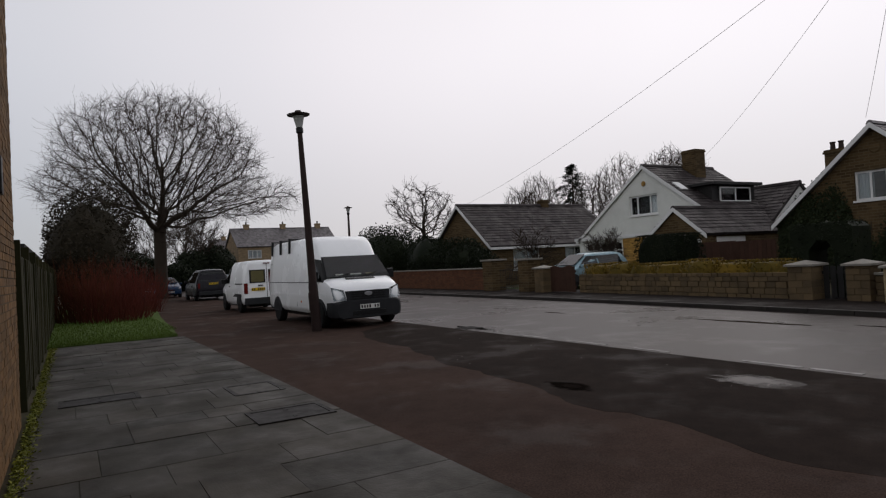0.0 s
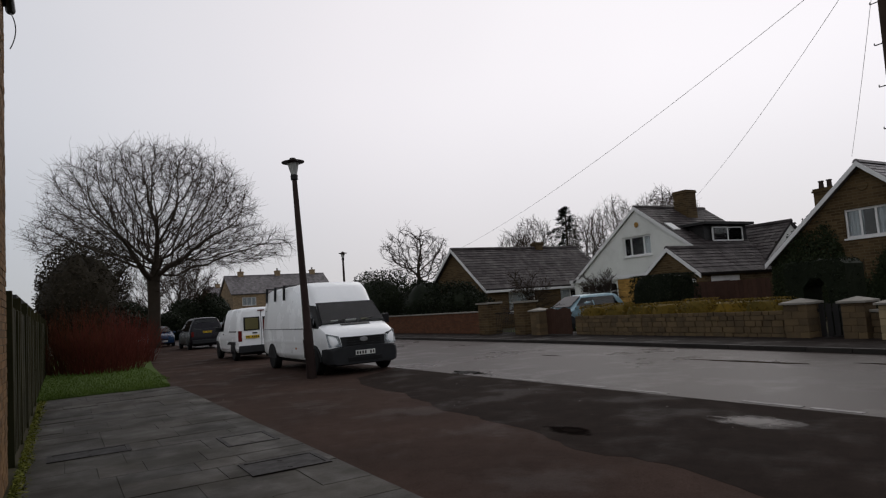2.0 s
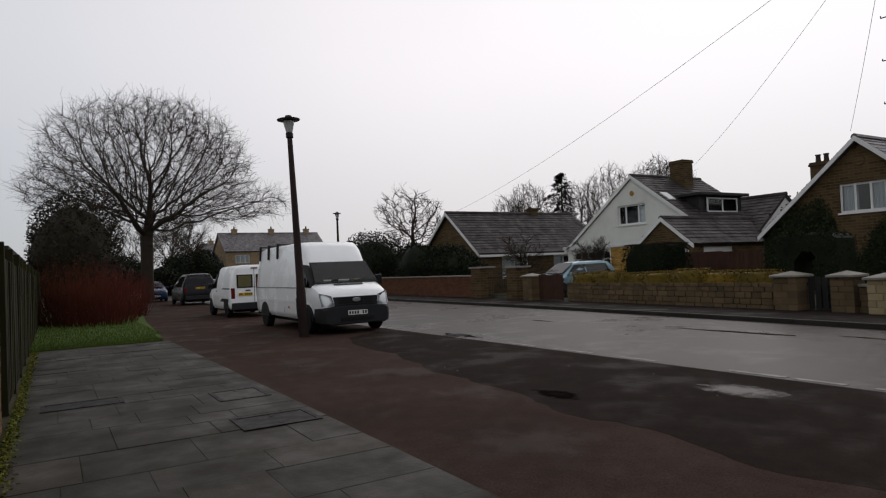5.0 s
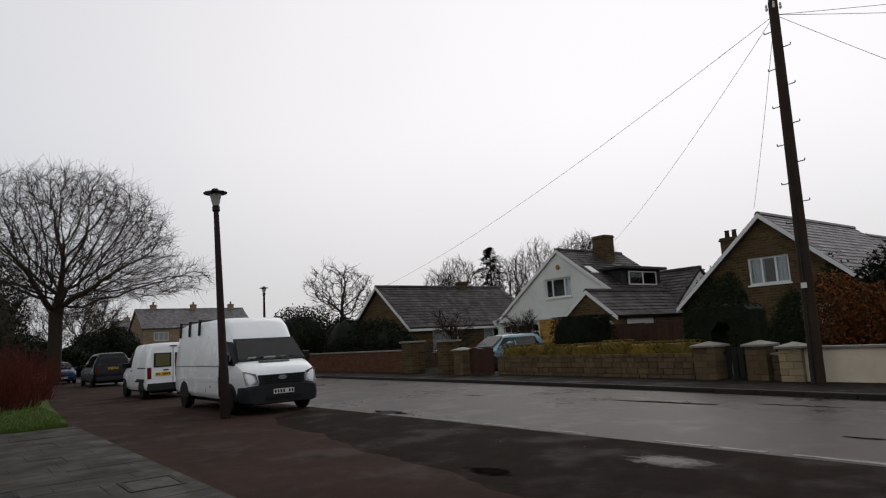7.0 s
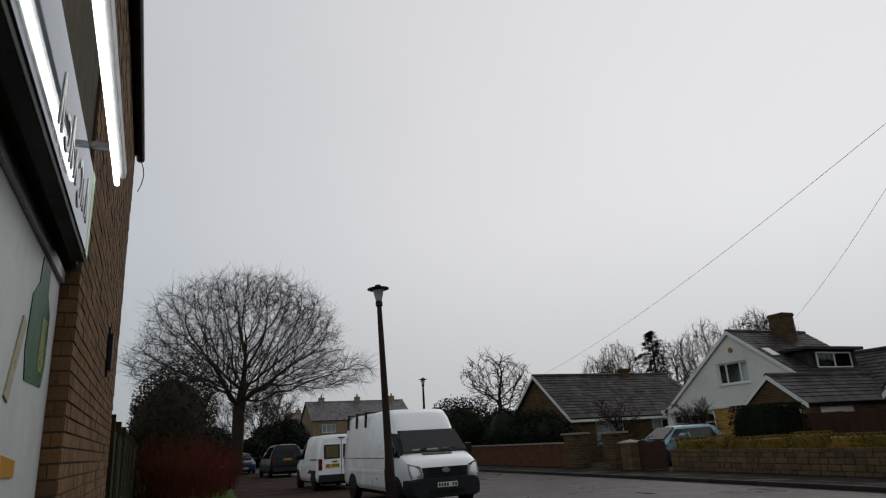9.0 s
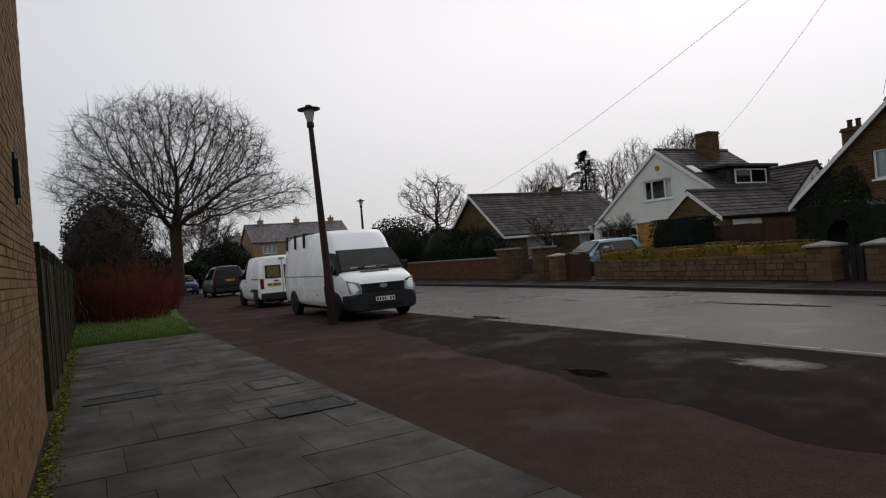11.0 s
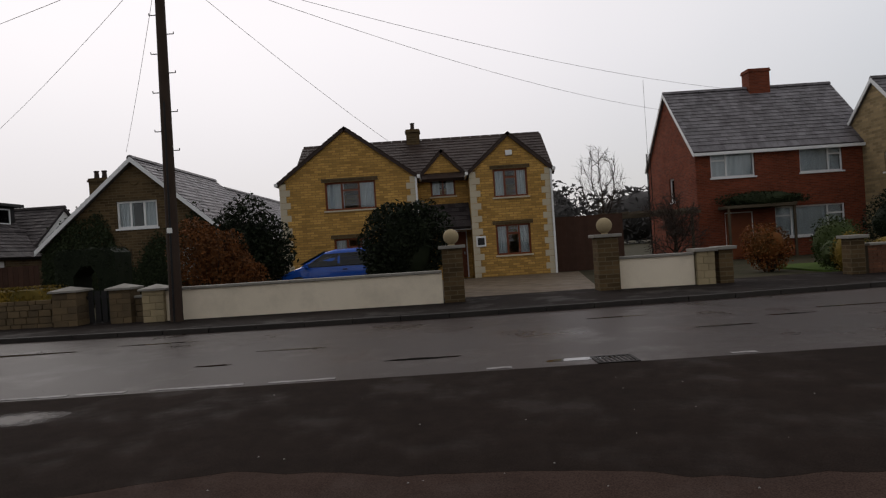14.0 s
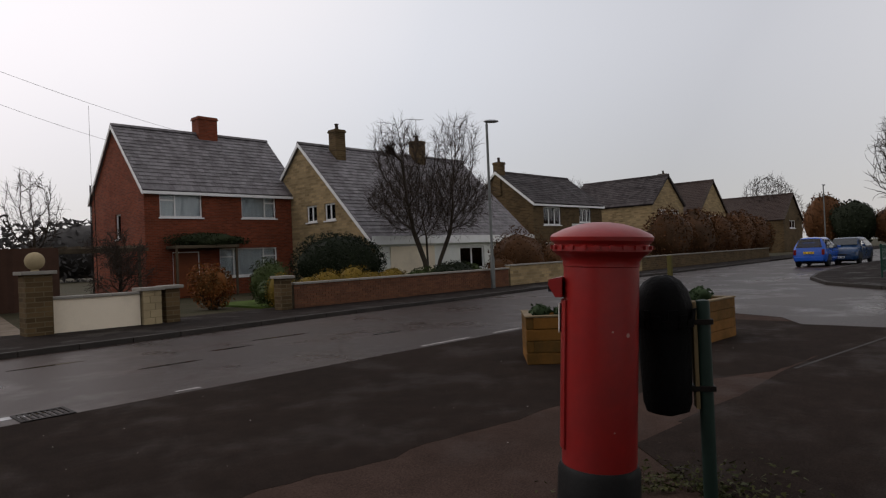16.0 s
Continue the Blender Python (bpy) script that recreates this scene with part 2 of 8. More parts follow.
M_RENDER = mat("white_render", (0.70, 0.71, 0.68), (0.58, 0.59, 0.56), rough=0.85, scale=0.8, fine=60, stain=0.15)
M_CREAM = mat("cream_render", (0.74, 0.645, 0.51), (0.62, 0.54, 0.42), rough=0.85, scale=0.8, fine=60, stain=0.22)
M_TILE = mat("slate_grey_tile", (0.058, 0.049, 0.049), (0.022, 0.018, 0.018), spec=0.08, rough=0.6, rough_var=0.12, scale=1.2, fine=14, bump=0.6, per=0.85, island=True, bump_dist=0.03)
M_TILE2 = mat("mossy_grey_tile", (0.175, 0.160, 0.168), (0.050, 0.043, 0.043), spec=0.3, rough=0.5, scale=2.2, fine=12, bump=0.6, per=0.5, island=True, stain=0.25, bump_dist=0.03)
M_TILEB = mat("brown_tile", (0.045, 0.030, 0.024), (0.03, 0.02, 0.017), rough=0.55, scale=1.2, fine=14, bump=0.5, per=0.5, island=True, bump_dist=0.03)
M_WHITE = mat("white_paint", (0.72, 0.72, 0.72), (0.58, 0.58, 0.57), rough=0.45, scale=3)
M_BROWNW = mat("brown_window_timber", (0.17, 0.050, 0.020), (0.11, 0.035, 0.016), rough=0.4, scale=3)
M_CURTAIN = mat("net_curtain", (0.75, 0.77, 0.78), (0.55, 0.57, 0.6), rough=0.9, scale=4)
# near-black colour stands for the dimness inside cabins and rooms
M_DARKIN = mat("dim_interior", (0.05, 0.05, 0.05), (0.03, 0.03, 0.03), rough=0.9)
M_LEAD = mat("dark_fascia", (0.03, 0.028, 0.028), (0.02, 0.02, 0.02), rough=0.5)
M_WOOD = mat("weathered_timber", (0.10, 0.075, 0.05), (0.055, 0.045, 0.03), rough=0.85, scale=2.5, fine=25, bump=0.4)
M_FENCE = mat("old_green_fence_timber", (0.034, 0.031, 0.012), (0.017, 0.0165, 0.007), rough=0.9, scale=2, per=0.5)
M_BLACK = mat("black_plastic", (0.018, 0.018, 0.019), (0.012, 0.012, 0.012), rough=0.38, scale=5)
M_TRIMBLK = mat("grey_black_bumper", (0.030, 0.031, 0.034), (0.020, 0.021, 0.022), rough=0.55, scale=5)
M_RUBBER = mat("tyre_rubber", (0.016, 0.016, 0.016), (0.010, 0.010, 0.010), rough=0.85)
M_STEEL = mat("dull_steel", (0.36, 0.37, 0.38), (0.25, 0.25, 0.26), rough=0.4, metal=0.8, scale=6)
M_VANW = mat("white_van_paint", (0.90, 0.91, 0.92), (0.84, 0.85, 0.86), rough=0.25, scale=1.5, bump=0.02, coat=0.3)
M_DARKCAR = mat("dark_plum_paint", (0.014, 0.012, 0.016), (0.010, 0.009, 0.012), rough=0.3, bump=0.02, coat=0.12)
M_BLUE = mat("bright_blue_paint", (0.009, 0.070, 0.36), (0.007, 0.052, 0.28), rough=0.22, bump=0.02, coat=0.5)
M_DKBLUE = mat("deep_blue_paint", (0.009, 0.032, 0.085), (0.007, 0.024, 0.065), rough=0.3, bump=0.02, coat=0.2)
M_SILVER = mat("pale_silver_paint", (0.16, 0.205, 0.235), (0.125, 0.16, 0.185), rough=0.3, metal=0.3, bump=0.02, coat=0.2)
M_PALEBLUE = mat("pale_blue_paint", (0.22, 0.33, 0.38), (0.17, 0.26, 0.30), rough=0.3, metal=0.2, bump=0.02, coat=0.3)
M_GREY = mat("charcoal_paint", (0.02, 0.021, 0.024), (0.015, 0.016, 0.018), rough=0.3, bump=0.02, coat=0.15)
M_TWIGORANGE = mat("orange_brown_stems", (0.115, 0.034, 0.014), (0.045, 0.018, 0.010), rough=0.85, bump=0, per=0.6, island=True)
M_TERRACE = mat("pale_brown_brick", (0.38, 0.27, 0.16), (0.28, 0.20, 0.12), rough=0.9, mode="brick", mortar=(0.2, 0.16, 0.11), scale=0.9, stain=0.25)
M_SEAM = mat("shadowed_panel_seam", (0.16, 0.165, 0.17), (0.12, 0.12, 0.125), rough=0.6, bump=0)
M_BINBAG = mat("black_plastic_liner", (0.006, 0.006, 0.0065), (0.004, 0.004, 0.004), rough=0.6, spec=0.025, scale=9, bump=0.6)
# mottled grey holds both cab gloom and the screen's sky reflection in its colour
M_CABTONE = mat("cab_dim_and_sky_sheen", (0.26, 0.26, 0.26), (0.04, 0.04, 0.04), rough=0.9, scale=2.2, fine=9, bump=0)
M_SCREEN = glass("clear_windscreen", (0.62, 0.65, 0.64))
M_GLASS = glass("window_glass", (0.84, 0.87, 0.88))
M_CARGLASS = glass("tinted_car_glass", (0.16, 0.18, 0.18))
M_LENS = glass("headlamp_glass", (0.85, 0.87, 0.88))
M_REDLENS = mat("red_lamp_lens", (0.14, 0.010, 0.008), (0.09, 0.007, 0.006), rough=0.25, bump=0.05)
M_AMBER = mat("amber_lens", (0.55, 0.16, 0.02), rough=0.2, bump=0.05)
M_PLATEY = mat("yellow_plate", (0.70, 0.47, 0.03), (0.6, 0.4, 0.03), rough=0.35, bump=0.02)
M_PLATEW = mat("white_plate", (0.72, 0.72, 0.68), (0.62, 0.62, 0.6), rough=0.35, bump=0.02)
M_INK = mat("black_ink", (0.02, 0.02, 0.02), rough=0.5, bump=0)
M_BARK = mat("tree_bark", (0.050, 0.038, 0.028), (0.026, 0.021, 0.016), rough=0.95, scale=3, fine=20, bump=0.6)
M_TWIG = mat("bare_twigs", (0.050, 0.037, 0.029), (0.032, 0.024, 0.019), rough=0.95, bump=0)
M_TWIGRED = mat("red_dogwood_stems", (0.135, 0.030, 0.020), (0.055, 0.015, 0.011), rough=0.8, bump=0, per=0.6, island=True)
M_POSTBOX = mat("pillar_box_red", (0.26, 0.0110, 0.010), (0.15, 0.008, 0.008), spec=0.4, rough=0.38, scale=2.5, fine=25, bump=0.08, stain=0.2)
M_PLINTH = mat("black_base_paint", (0.014, 0.014, 0.014), (0.008, 0.008, 0.008), rough=0.45)
M_LAMPIRON = mat("dark_brown_lamp_paint", (0.038, 0.023, 0.020), (0.022, 0.014, 0.013), rough=0.6, scale=4, stain=0.3)
M_POLE = mat("creosoted_pole", (0.050, 0.033, 0.024), (0.028, 0.019, 0.015), rough=0.85, scale=2, fine=30, bump=0.4)


def leaf_mat(name, a, b):
    return mat(name, a, b, rough=0.7, scale=1.5, fine=8, bump=0, per=0.9, island=True, spec=0.12)


M_LEAFDK = leaf_mat("dark_evergreen_leaf", (0.013, 0.018, 0.007), (0.006, 0.009, 0.004))
M_LEAFMID = leaf_mat("green_leaf", (0.040, 0.055, 0.014), (0.02, 0.03, 0.008))
M_LEAFGOLD = leaf_mat("golden_hedge_leaf", (0.17, 0.105, 0.012), (0.075, 0.055, 0.009))
M_LEAFRUST = leaf_mat("rust_brown_leaf", (0.095, 0.038, 0.012), (0.038, 0.019, 0.008))
M_LEAFBEECH = leaf_mat("orange_brown_beech_leaf", (0.165, 0.058, 0.016), (0.06, 0.027, 0.010))
M_LEAFORANGE = leaf_mat("orange_winter_leaf", (0.20, 0.058, 0.012), (0.06, 0.035, 0.010))
M_IVY = leaf_mat("ivy_leaf", (0.022, 0.030, 0.011), (0.010, 0.014, 0.006))
# leaf colour lifted and greyed to carry distance haze
M_LEAFTREELINE = leaf_mat("haze_tinted_treeline", (0.075, 0.070, 0.068), (0.05, 0.047, 0.045))
M_GRASS = leaf_mat("grass_blade", (0.082, 0.128, 0.016), (0.052, 0.082, 0.012))


# ---------------------------------------------------------------- mesh helpers
def link(name, bm, material, smooth=False):
    me = bpy.data.meshes.new(name)
    bmesh.ops.recalc_face_normals(bm, faces=bm.faces[:])
    if smooth:
        for f in bm.faces:
            f.smooth = True
        for ed in bm.edges:
            ed.smooth = len(ed.link_faces) == 2 and ed.calc_face_angle(0.0) < 0.62
    bm.to_mesh(me)
    bm.free()
    me.materials.append(material)
    return new(name, me)


def thing(name, label, category, m=None, group="", kind=""):
    ob = new(name)
    ob.empty_display_size = 0.2
    if m is not None:
        ob.matrix_world = m
    return tagged(ob, label, category, group, kind)


def part(name, bm, material, parent, label="", smooth=False):
    ob = link(name, bm, material, smooth)
    ob.parent = parent
    if label:
        tagged(ob, label)
    return ob


def solid(name, bm, material, label, category, kind="", group="", smooth=False):
    return tagged(link(name, bm, material, smooth), label, category, group, kind)


def box(bm, x0, x1, y0, y1, z0, z1, bev=0.0, m=None):
    t = bmesh.new()
    v = [t.verts.new((x, y, z)) for x in (x0, x1) for y in (y0, y1) for z in (z0, z1)]
    for q in ((0, 1, 3, 2), (4, 6, 7, 5), (0, 4, 5, 1), (2, 3, 7, 6), (0, 2, 6, 4), (1, 5, 7, 3)):
        t.faces.new([v[i] for i in q])
    if bev:
        bmesh.ops.bevel(t, geom=t.edges[:], offset=bev, segments=2, affect="EDGES", profile=0.6)
    merge(bm, t, m)


def merge(bm, t, m=None):
    if m is not None:
        bmesh.ops.transform(t, matrix=m, verts=t.verts[:])
    idx = {}
    for v in t.verts:
        idx[v] = bm.verts.new(v.co)
    for f in t.faces:
        try:
            bm.faces.new([idx[v] for v in f.verts])
        except ValueError:
            pass
    t.free()


def B(*a, **k):
    bm = bmesh.new()
    box(bm, *a, **k)
    return bm


def lathe(bm, profile, n=24, axis="z", m=None):
    """A turned solid from (radius, height) pairs."""
    t = bmesh.new()
    rings = []
    for r, h in profile:
        ring = []
        for i in range(n):
            c, s = math.cos(2 * math.pi * i / n) * r, math.sin(2 * math.pi * i / n) * r
            ring.append(t.verts.new({"z": (c, s, h), "x": (h, c, s), "y": (c, h, s)}[axis]))
        rings.append(ring)
    for a, b in zip(rings, rings[1:]):
        for i in range(n):
            t.faces.new((a[i], a[(i + 1) % n], b[(i + 1) % n], b[i]))
    t.faces.new(rings[0][::-1])
    t.faces.new(rings[-1])
    merge(bm, t, m)


def tube(bm, p0, p1, r0, r1=None, n=8):
    p0, p1 = Vector(p0), Vector(p1)
    r1 = r0 if r1 is None else r1
    q = (p1 - p0).to_track_quat("Z", "Y").to_matrix().to_4x4()
    lathe(bm, [(r0, 0), (r1, (p1 - p0).length)], n, "z", Matrix.Translation(p0) @ q)


def extrude(bm, pts, y0, y1, m=None, axis="y"):
    """A flat outline of (a, b) points in the x-z plane pulled from y0 to y1 (or y-z along x)."""
    t = bmesh.new()
    f = (lambda p, w: (p[0], w, p[1])) if axis == "y" else (lambda p, w: (w, p[0], p[1])) if axis == "x" else (lambda p, w: (p[0], p[1], w))
    a = [t.verts.new(f(p, y0)) for p in pts]
    b = [t.verts.new(f(p, y1)) for p in pts]
    t.faces.new(a)
    t.faces.new(b[::-1])
    for i in range(len(pts)):
        j = (i + 1) % len(pts)
        t.faces.new((a[i], a[j], b[j], b[i]))
    merge(bm, t, m)


def pydata(name, verts, faces, material, parent=None, smooth=False):
    me = bpy.data.meshes.new(name)
    me.from_pydata(verts, [], faces)
    me.materials.append(material)
    if smooth:
        for p in me.polygons:
            p.use_smooth = True
    ob = new(name, me)
    if parent:
        ob.parent = parent
    return ob


def wall_panel(bm, x0, x1, top, holes, thick, m):
    """A wall in the local x-z plane, its outside at y = 0, from x0 to x1, up to top(x), with openings (a, b, zlo, zhi) through it."""
    cuts = sorted({x0, x1, *[c for h in holes for c in h[:2]], *([0.5 * (x0 + x1)])})
    for a, b in zip(cuts, cuts[1:]):
        if b - a < 1e-4:
            continue
        mid = (a + b) / 2
        zs = sorted((h[2], h[3]) for h in holes if h[0] < mid < h[1])
        lo = 0.0
        for zl, zh in zs + [(None, None)]:
            if zl is None:
                pts = [(a, lo), (b, lo), (b, top(b)), (a, top(a))]
            else:
                pts = [(a, lo), (b, lo), (b, zl), (a, zl)]
            extrude(bm, pts, 0, thick, m)
            lo = zh
    bmesh.ops.remove_doubles(bm, verts=bm.verts[:], dist=0.0006)


def window(parent, m, w, h, panes=2, frame_mat=None, sill=True, split=None, curtain=True, depth=0.08, bar=0.06, transom=None, head=None):
    """A window unit whose outer face lies in the local x-z plane at the wall's outside, y inwards."""
    frame_mat = frame_mat or M_WHITE
    bm = bmesh.new()
    split = split or [i / panes for i in range(1, panes)]
    xs = [0.0, *[s * w for s in split], w]
    ring = [[bm.verts.new((x, y, z)) for x, z in ((e, e), (w - e, e), (w - e, h - e), (e, h - e))] for e, y in ((0, depth), (bar, depth), (bar, depth + 0.07), (0, depth + 0.07))]
    for r0, r1 in zip(ring, ring[1:] + ring[:1]):
        for i in range(4):
            j = (i + 1) % 4
            bm.faces.new((r0[i], r0[j], r1[j], r1[i]))
    bmesh.ops.transform(bm, matrix=m, verts=bm.verts[:])
    win = part("window", bm, frame_mat, parent)
    for x in xs[1:-1]:
        part("mullion", B(x - bar / 2, x + bar / 2, depth + 0.003, depth + 0.067, bar, h - bar, m=m), frame_mat, win)
    if transom:
        for i, tz in transom:
            a_ = xs[i] + (bar if i == 0 else bar / 2)
            b_ = xs[i + 1] - (bar if i == len(xs) - 2 else bar / 2)
            part("transom", B(a_, b_, depth - 0.004, depth + 0.06, tz * h - bar / 2, tz * h + bar / 2, m=m), frame_mat, win)
    for a, b in zip(xs, xs[1:]):
        bm = B(a + bar * 0.4, b - bar * 0.4, depth + 0.03, depth + 0.036, bar * 0.8, h - bar * 0.8, m=m)
        pn = part("pane", bm, M_GLASS, win)
        pn.visible_shadow = False
    if sill:
        part("sill", B(-0.06, w + 0.06, -0.06, depth + 0.05, -0.07, -0.002, 0.01, m=m), frame_mat if frame_mat is M_WHITE else M_QUOIN, win)
    if head:
        part("lintel", B(-0.12, w + 0.12, -0.012, 0.05, h + 0.002, h + 0.16, m=m), head, win)
    if curtain:
        bm = bmesh.new()
        for a, b in ((0.02, 0.36), (0.64, 0.98)) if curtain == "drawn" else ((0.02, 0.98),):
            k = 14
            pts = [(w * (a + (b - a) * i / k), depth + 0.13 + 0.022 * math.sin(i * 2.4)) for i in range(k + 1)]
            for p, q in zip(pts, pts[1:]):
                extrude(bm, [p, q, (q[0], q[1] + 0.01), (p[0], p[1] + 0.01)], 0.02, h - 0.04, m, axis="z")
        part("curtain", bm, M_CURTAIN, win)
    return win


def roof_slope(name, parent, m, length, run, rise, material, course=0.27, over=0.25, thick=0.036, tile=0.3, sag=0.0):
    """One roof slope: local x along the eaves, y up the slope in plan, laid with real lapped tiles in courses."""
    slope = math.hypot(run, rise)
    n = max(2, int(slope / course))
    c = slope / n
    ux, uz = run / slope, rise / slope
    verts, faces = [], []
    rng = random.Random(name + str(round(length, 2)))
    cols = max(2, int((length + 2 * over) / tile))
    w = (length + 2 * over) / cols
    for i in range(n):
        s0, s1 = i * c - (0.04 if i else 0.22), (i + 1) * c + 0.01
        off = 0.5 * w if i % 2 else 0.0
        for j in range(cols + (1 if i % 2 else 0)):
            xa = max(-over, -over + j * w - off) + 0.004
            xb = min(length + over, -over + (j + 1) * w - off) - 0.004
            if xb - xa < 0.02:
                continue
            lift = thick + rng.uniform(-0.004, 0.008)
            k = len(verts)
            for s, hh in ((s0, lift), (s1, 0.012)):
                for x in (xa, xb):
                    verts.append((x, s * ux - hh * uz, s * uz + hh * ux))
            for x in (xa, xb):
                verts.append((x, s0 * ux, s0 * uz))
            faces += [(k, k + 1, k + 3, k + 2), (k + 4, k + 5, k + 1, k), (k, k + 2, k + 4), (k + 1, k + 5, k + 3)]
    # boarding under the tiles
    k = len(verts)
    for s in (-0.2, slope):
        for d in (0.0, -0.12):
            for x in (-over + 0.02, length + over - 0.02):
                verts.append((x, s * ux - d * uz, s * uz + d * ux))
    faces += [(k, k + 1, k + 5, k + 4), (k + 2, k + 6, k + 7, k + 3), (k, k + 2, k + 3, k + 1), (k + 4, k + 5, k + 7, k + 6), (k, k + 4, k + 6, k + 2), (k + 1, k + 3, k + 7, k + 5)]
    verts = [m @ Vector(v) for v in verts]
    ob = pydata("roof_slope", verts, faces, material, parent)
    tagged(ob, kind="stuff")
    return ob


def gable_house(ob, w, d, eave, ridge, wall_mat, roof_mat, front=(), left=(), right=(), back=(), barge=None, over=0.3, side_mat=None, fascia=None, ridge_y=None, gable_mat=None):
    """Walls and a pitched roof whose gables stand at y = 0 and y = d; openings are (a, b, zlo, zhi)."""
    th = 0.28
    gt = lambda x: eave + (ridge - eave) * (1 - abs(x - w / 2) / (w / 2)) - 0.02
    flat = lambda x: eave - 0.02
    for holes, top, m, ln, mt in ((front, gt, Matrix.Identity(4), (0, w), gable_mat or wall_mat),
                                  (back, gt, Matrix.Translation((w, d, 0)) @ pose(0, 0, 0, 0, 0, 180), (0, w), gable_mat or wall_mat),
                                  (right, flat, Matrix.Translation((w, 0, 0)) @ pose(0, 0, 0, 0, 0, 90), (th, d - th), side_mat or wall_mat),
                                  (left, flat, Matrix.Translation((0, d, 0)) @ pose(0, 0, 0, 0, 0, -90), (th, d - th), side_mat or wall_mat)):
        bm = bmesh.new()
        wall_panel(bm, ln[0], ln[1], top, holes, th, m)
        part("wall", bm, mt, ob)
    part("floor_slab", B(th, w - th, th, d - th, 0.0, 0.05), M_DARKIN, ob)
    part("upper_floor", B(th, w - th, th, d - th, min(2.45, eave - 0.1), min(2.6, eave)), M_DARKIN, ob)
    run, rise = w / 2, ridge - eave
    roof_slope("l", ob, Matrix(((0, 1, 0, 0), (-1, 0, 0, d), (0, 0, 1, eave), (0, 0, 0, 1))), d, run, rise, roof_mat, over=over)
    roof_slope("r", ob, Matrix(((0, -1, 0, w), (1, 0, 0, 0), (0, 0, 1, eave), (0, 0, 0, 1))), d, run, rise, roof_mat, over=over)
    bm = bmesh.new()
    k = int(d / 0.45) + 1
    for i in range(k):
        y0 = -over + (d + 2 * over) * i / k
        y1 = -over + (d + 2 * over) * (i + 1) / k - 0.012
        extrude(bm, [(w / 2 - 0.14, ridge - 0.03), (w / 2 - 0.08, ridge + 0.08), (w / 2, ridge + 0.115), (w / 2 + 0.08, ridge + 0.08), (w / 2 + 0.14, ridge - 0.03)], y0, y1)
    part("ridge_tiles", bm, roof_mat, ob)
    if barge:
        sl = math.hypot(run, rise)
        for y in (-over - 0.02, d + over - 0.02):
            for sgn in (-1, 1):
                bm = bmesh.new()
                ex = -0.22 * run / sl
                pts = [(w / 2 + sgn * (run - ex), eave + ex * rise / run - 0.0), (w / 2, ridge + 0.03), (w / 2, ridge - 0.17), (w / 2 + sgn * (run - ex), eave + ex * rise / run - 0.2)]
                extrude(bm, pts, y, y + 0.04)
                part("bargeboard", bm, barge, ob)
    if fascia:
        for x0 in (-0.24, w + 0.14):
            part("gutter", B(x0, x0 + 0.1, -over, d + over, eave - 0.34, eave - 0.2, 0.02), fascia, ob)
    return ob


def chimney(parent, x, y, z0, z1, w, d, material, pots=1):
    bm = bmesh.new()
    box(bm, x - w / 2, x + w / 2, y - d / 2, y + d / 2, z0, z1 - 0.16)
    box(bm, x - w / 2 - 0.05, x + w / 2 + 0.05, y - d / 2 - 0.05, y + d / 2 + 0.05, z1 - 0.16, z1 - 0.08)
    box(bm, x - w / 2 - 0.02, x + w / 2 + 0.02, y - d / 2 - 0.02, y + d / 2 + 0.02, z1 - 0.08, z1)
    ch = part("chimney", bm, material, parent)
    for i in range(pots):
        px = x + (i - (pots - 1) / 2) * 0.34
        bm = bmesh.new()
        lathe(bm, [(0.11, z1), (0.10, z1 + 0.1), (0.09, z1 + 0.28), (0.115, z1 + 0.3), (0.115, z1 + 0.34)], 12, "z", Matrix.Translation((px, y, 0)))
        part("chimney_pot", bm, M_TILEB, ch)
    return ch


# ---------------------------------------------------------------- plants
def limb_mesh(segs, sides=5):
    verts, faces = [], []
    for p0, p1, r0, r1 in segs:
        d = p1 - p0
        if d.length < 1e-5:
            continue
        d.normalize()
        a = d.orthogonal().normalized()
        b = d.cross(a)
        k = len(verts)
        n = sides if r0 > 0.025 else 3
        for p, r in ((p0, r0), (p1, r1)):
            for i in range(n):
                t = 2 * math.pi * i / n
                verts.append(p + (a * math.cos(t) + b * math.sin(t)) * r)
        for i in range(n):
            j = (i + 1) % n
            faces.append((k + i, k + j, k + n + j, k + n + i))
    return verts, faces


def pipe(pts, r, n=5):
    """One continuous thin tube through points."""
    verts, faces = [], []
    for i, p in enumerate(pts):
        d = (pts[min(i + 1, len(pts) - 1)] - pts[max(i - 1, 0)]).normalized()
        a = d.cross(Vector((0, 0, 1)))
        a = a.normalized() if a.length > 0.01 else Vector((1, 0, 0))
        b = d.cross(a)
        for k in range(n):
            t = 2 * math.pi * k / n
            verts.append(p + (a * math.cos(t) + b * math.sin(t)) * r)
    for i in range(len(pts) - 1):
        for k in range(n):
            j = (k + 1) % n
            faces.append((i * n + k, i * n + j, i * n + n + j, i * n + n + k))
    return verts, faces


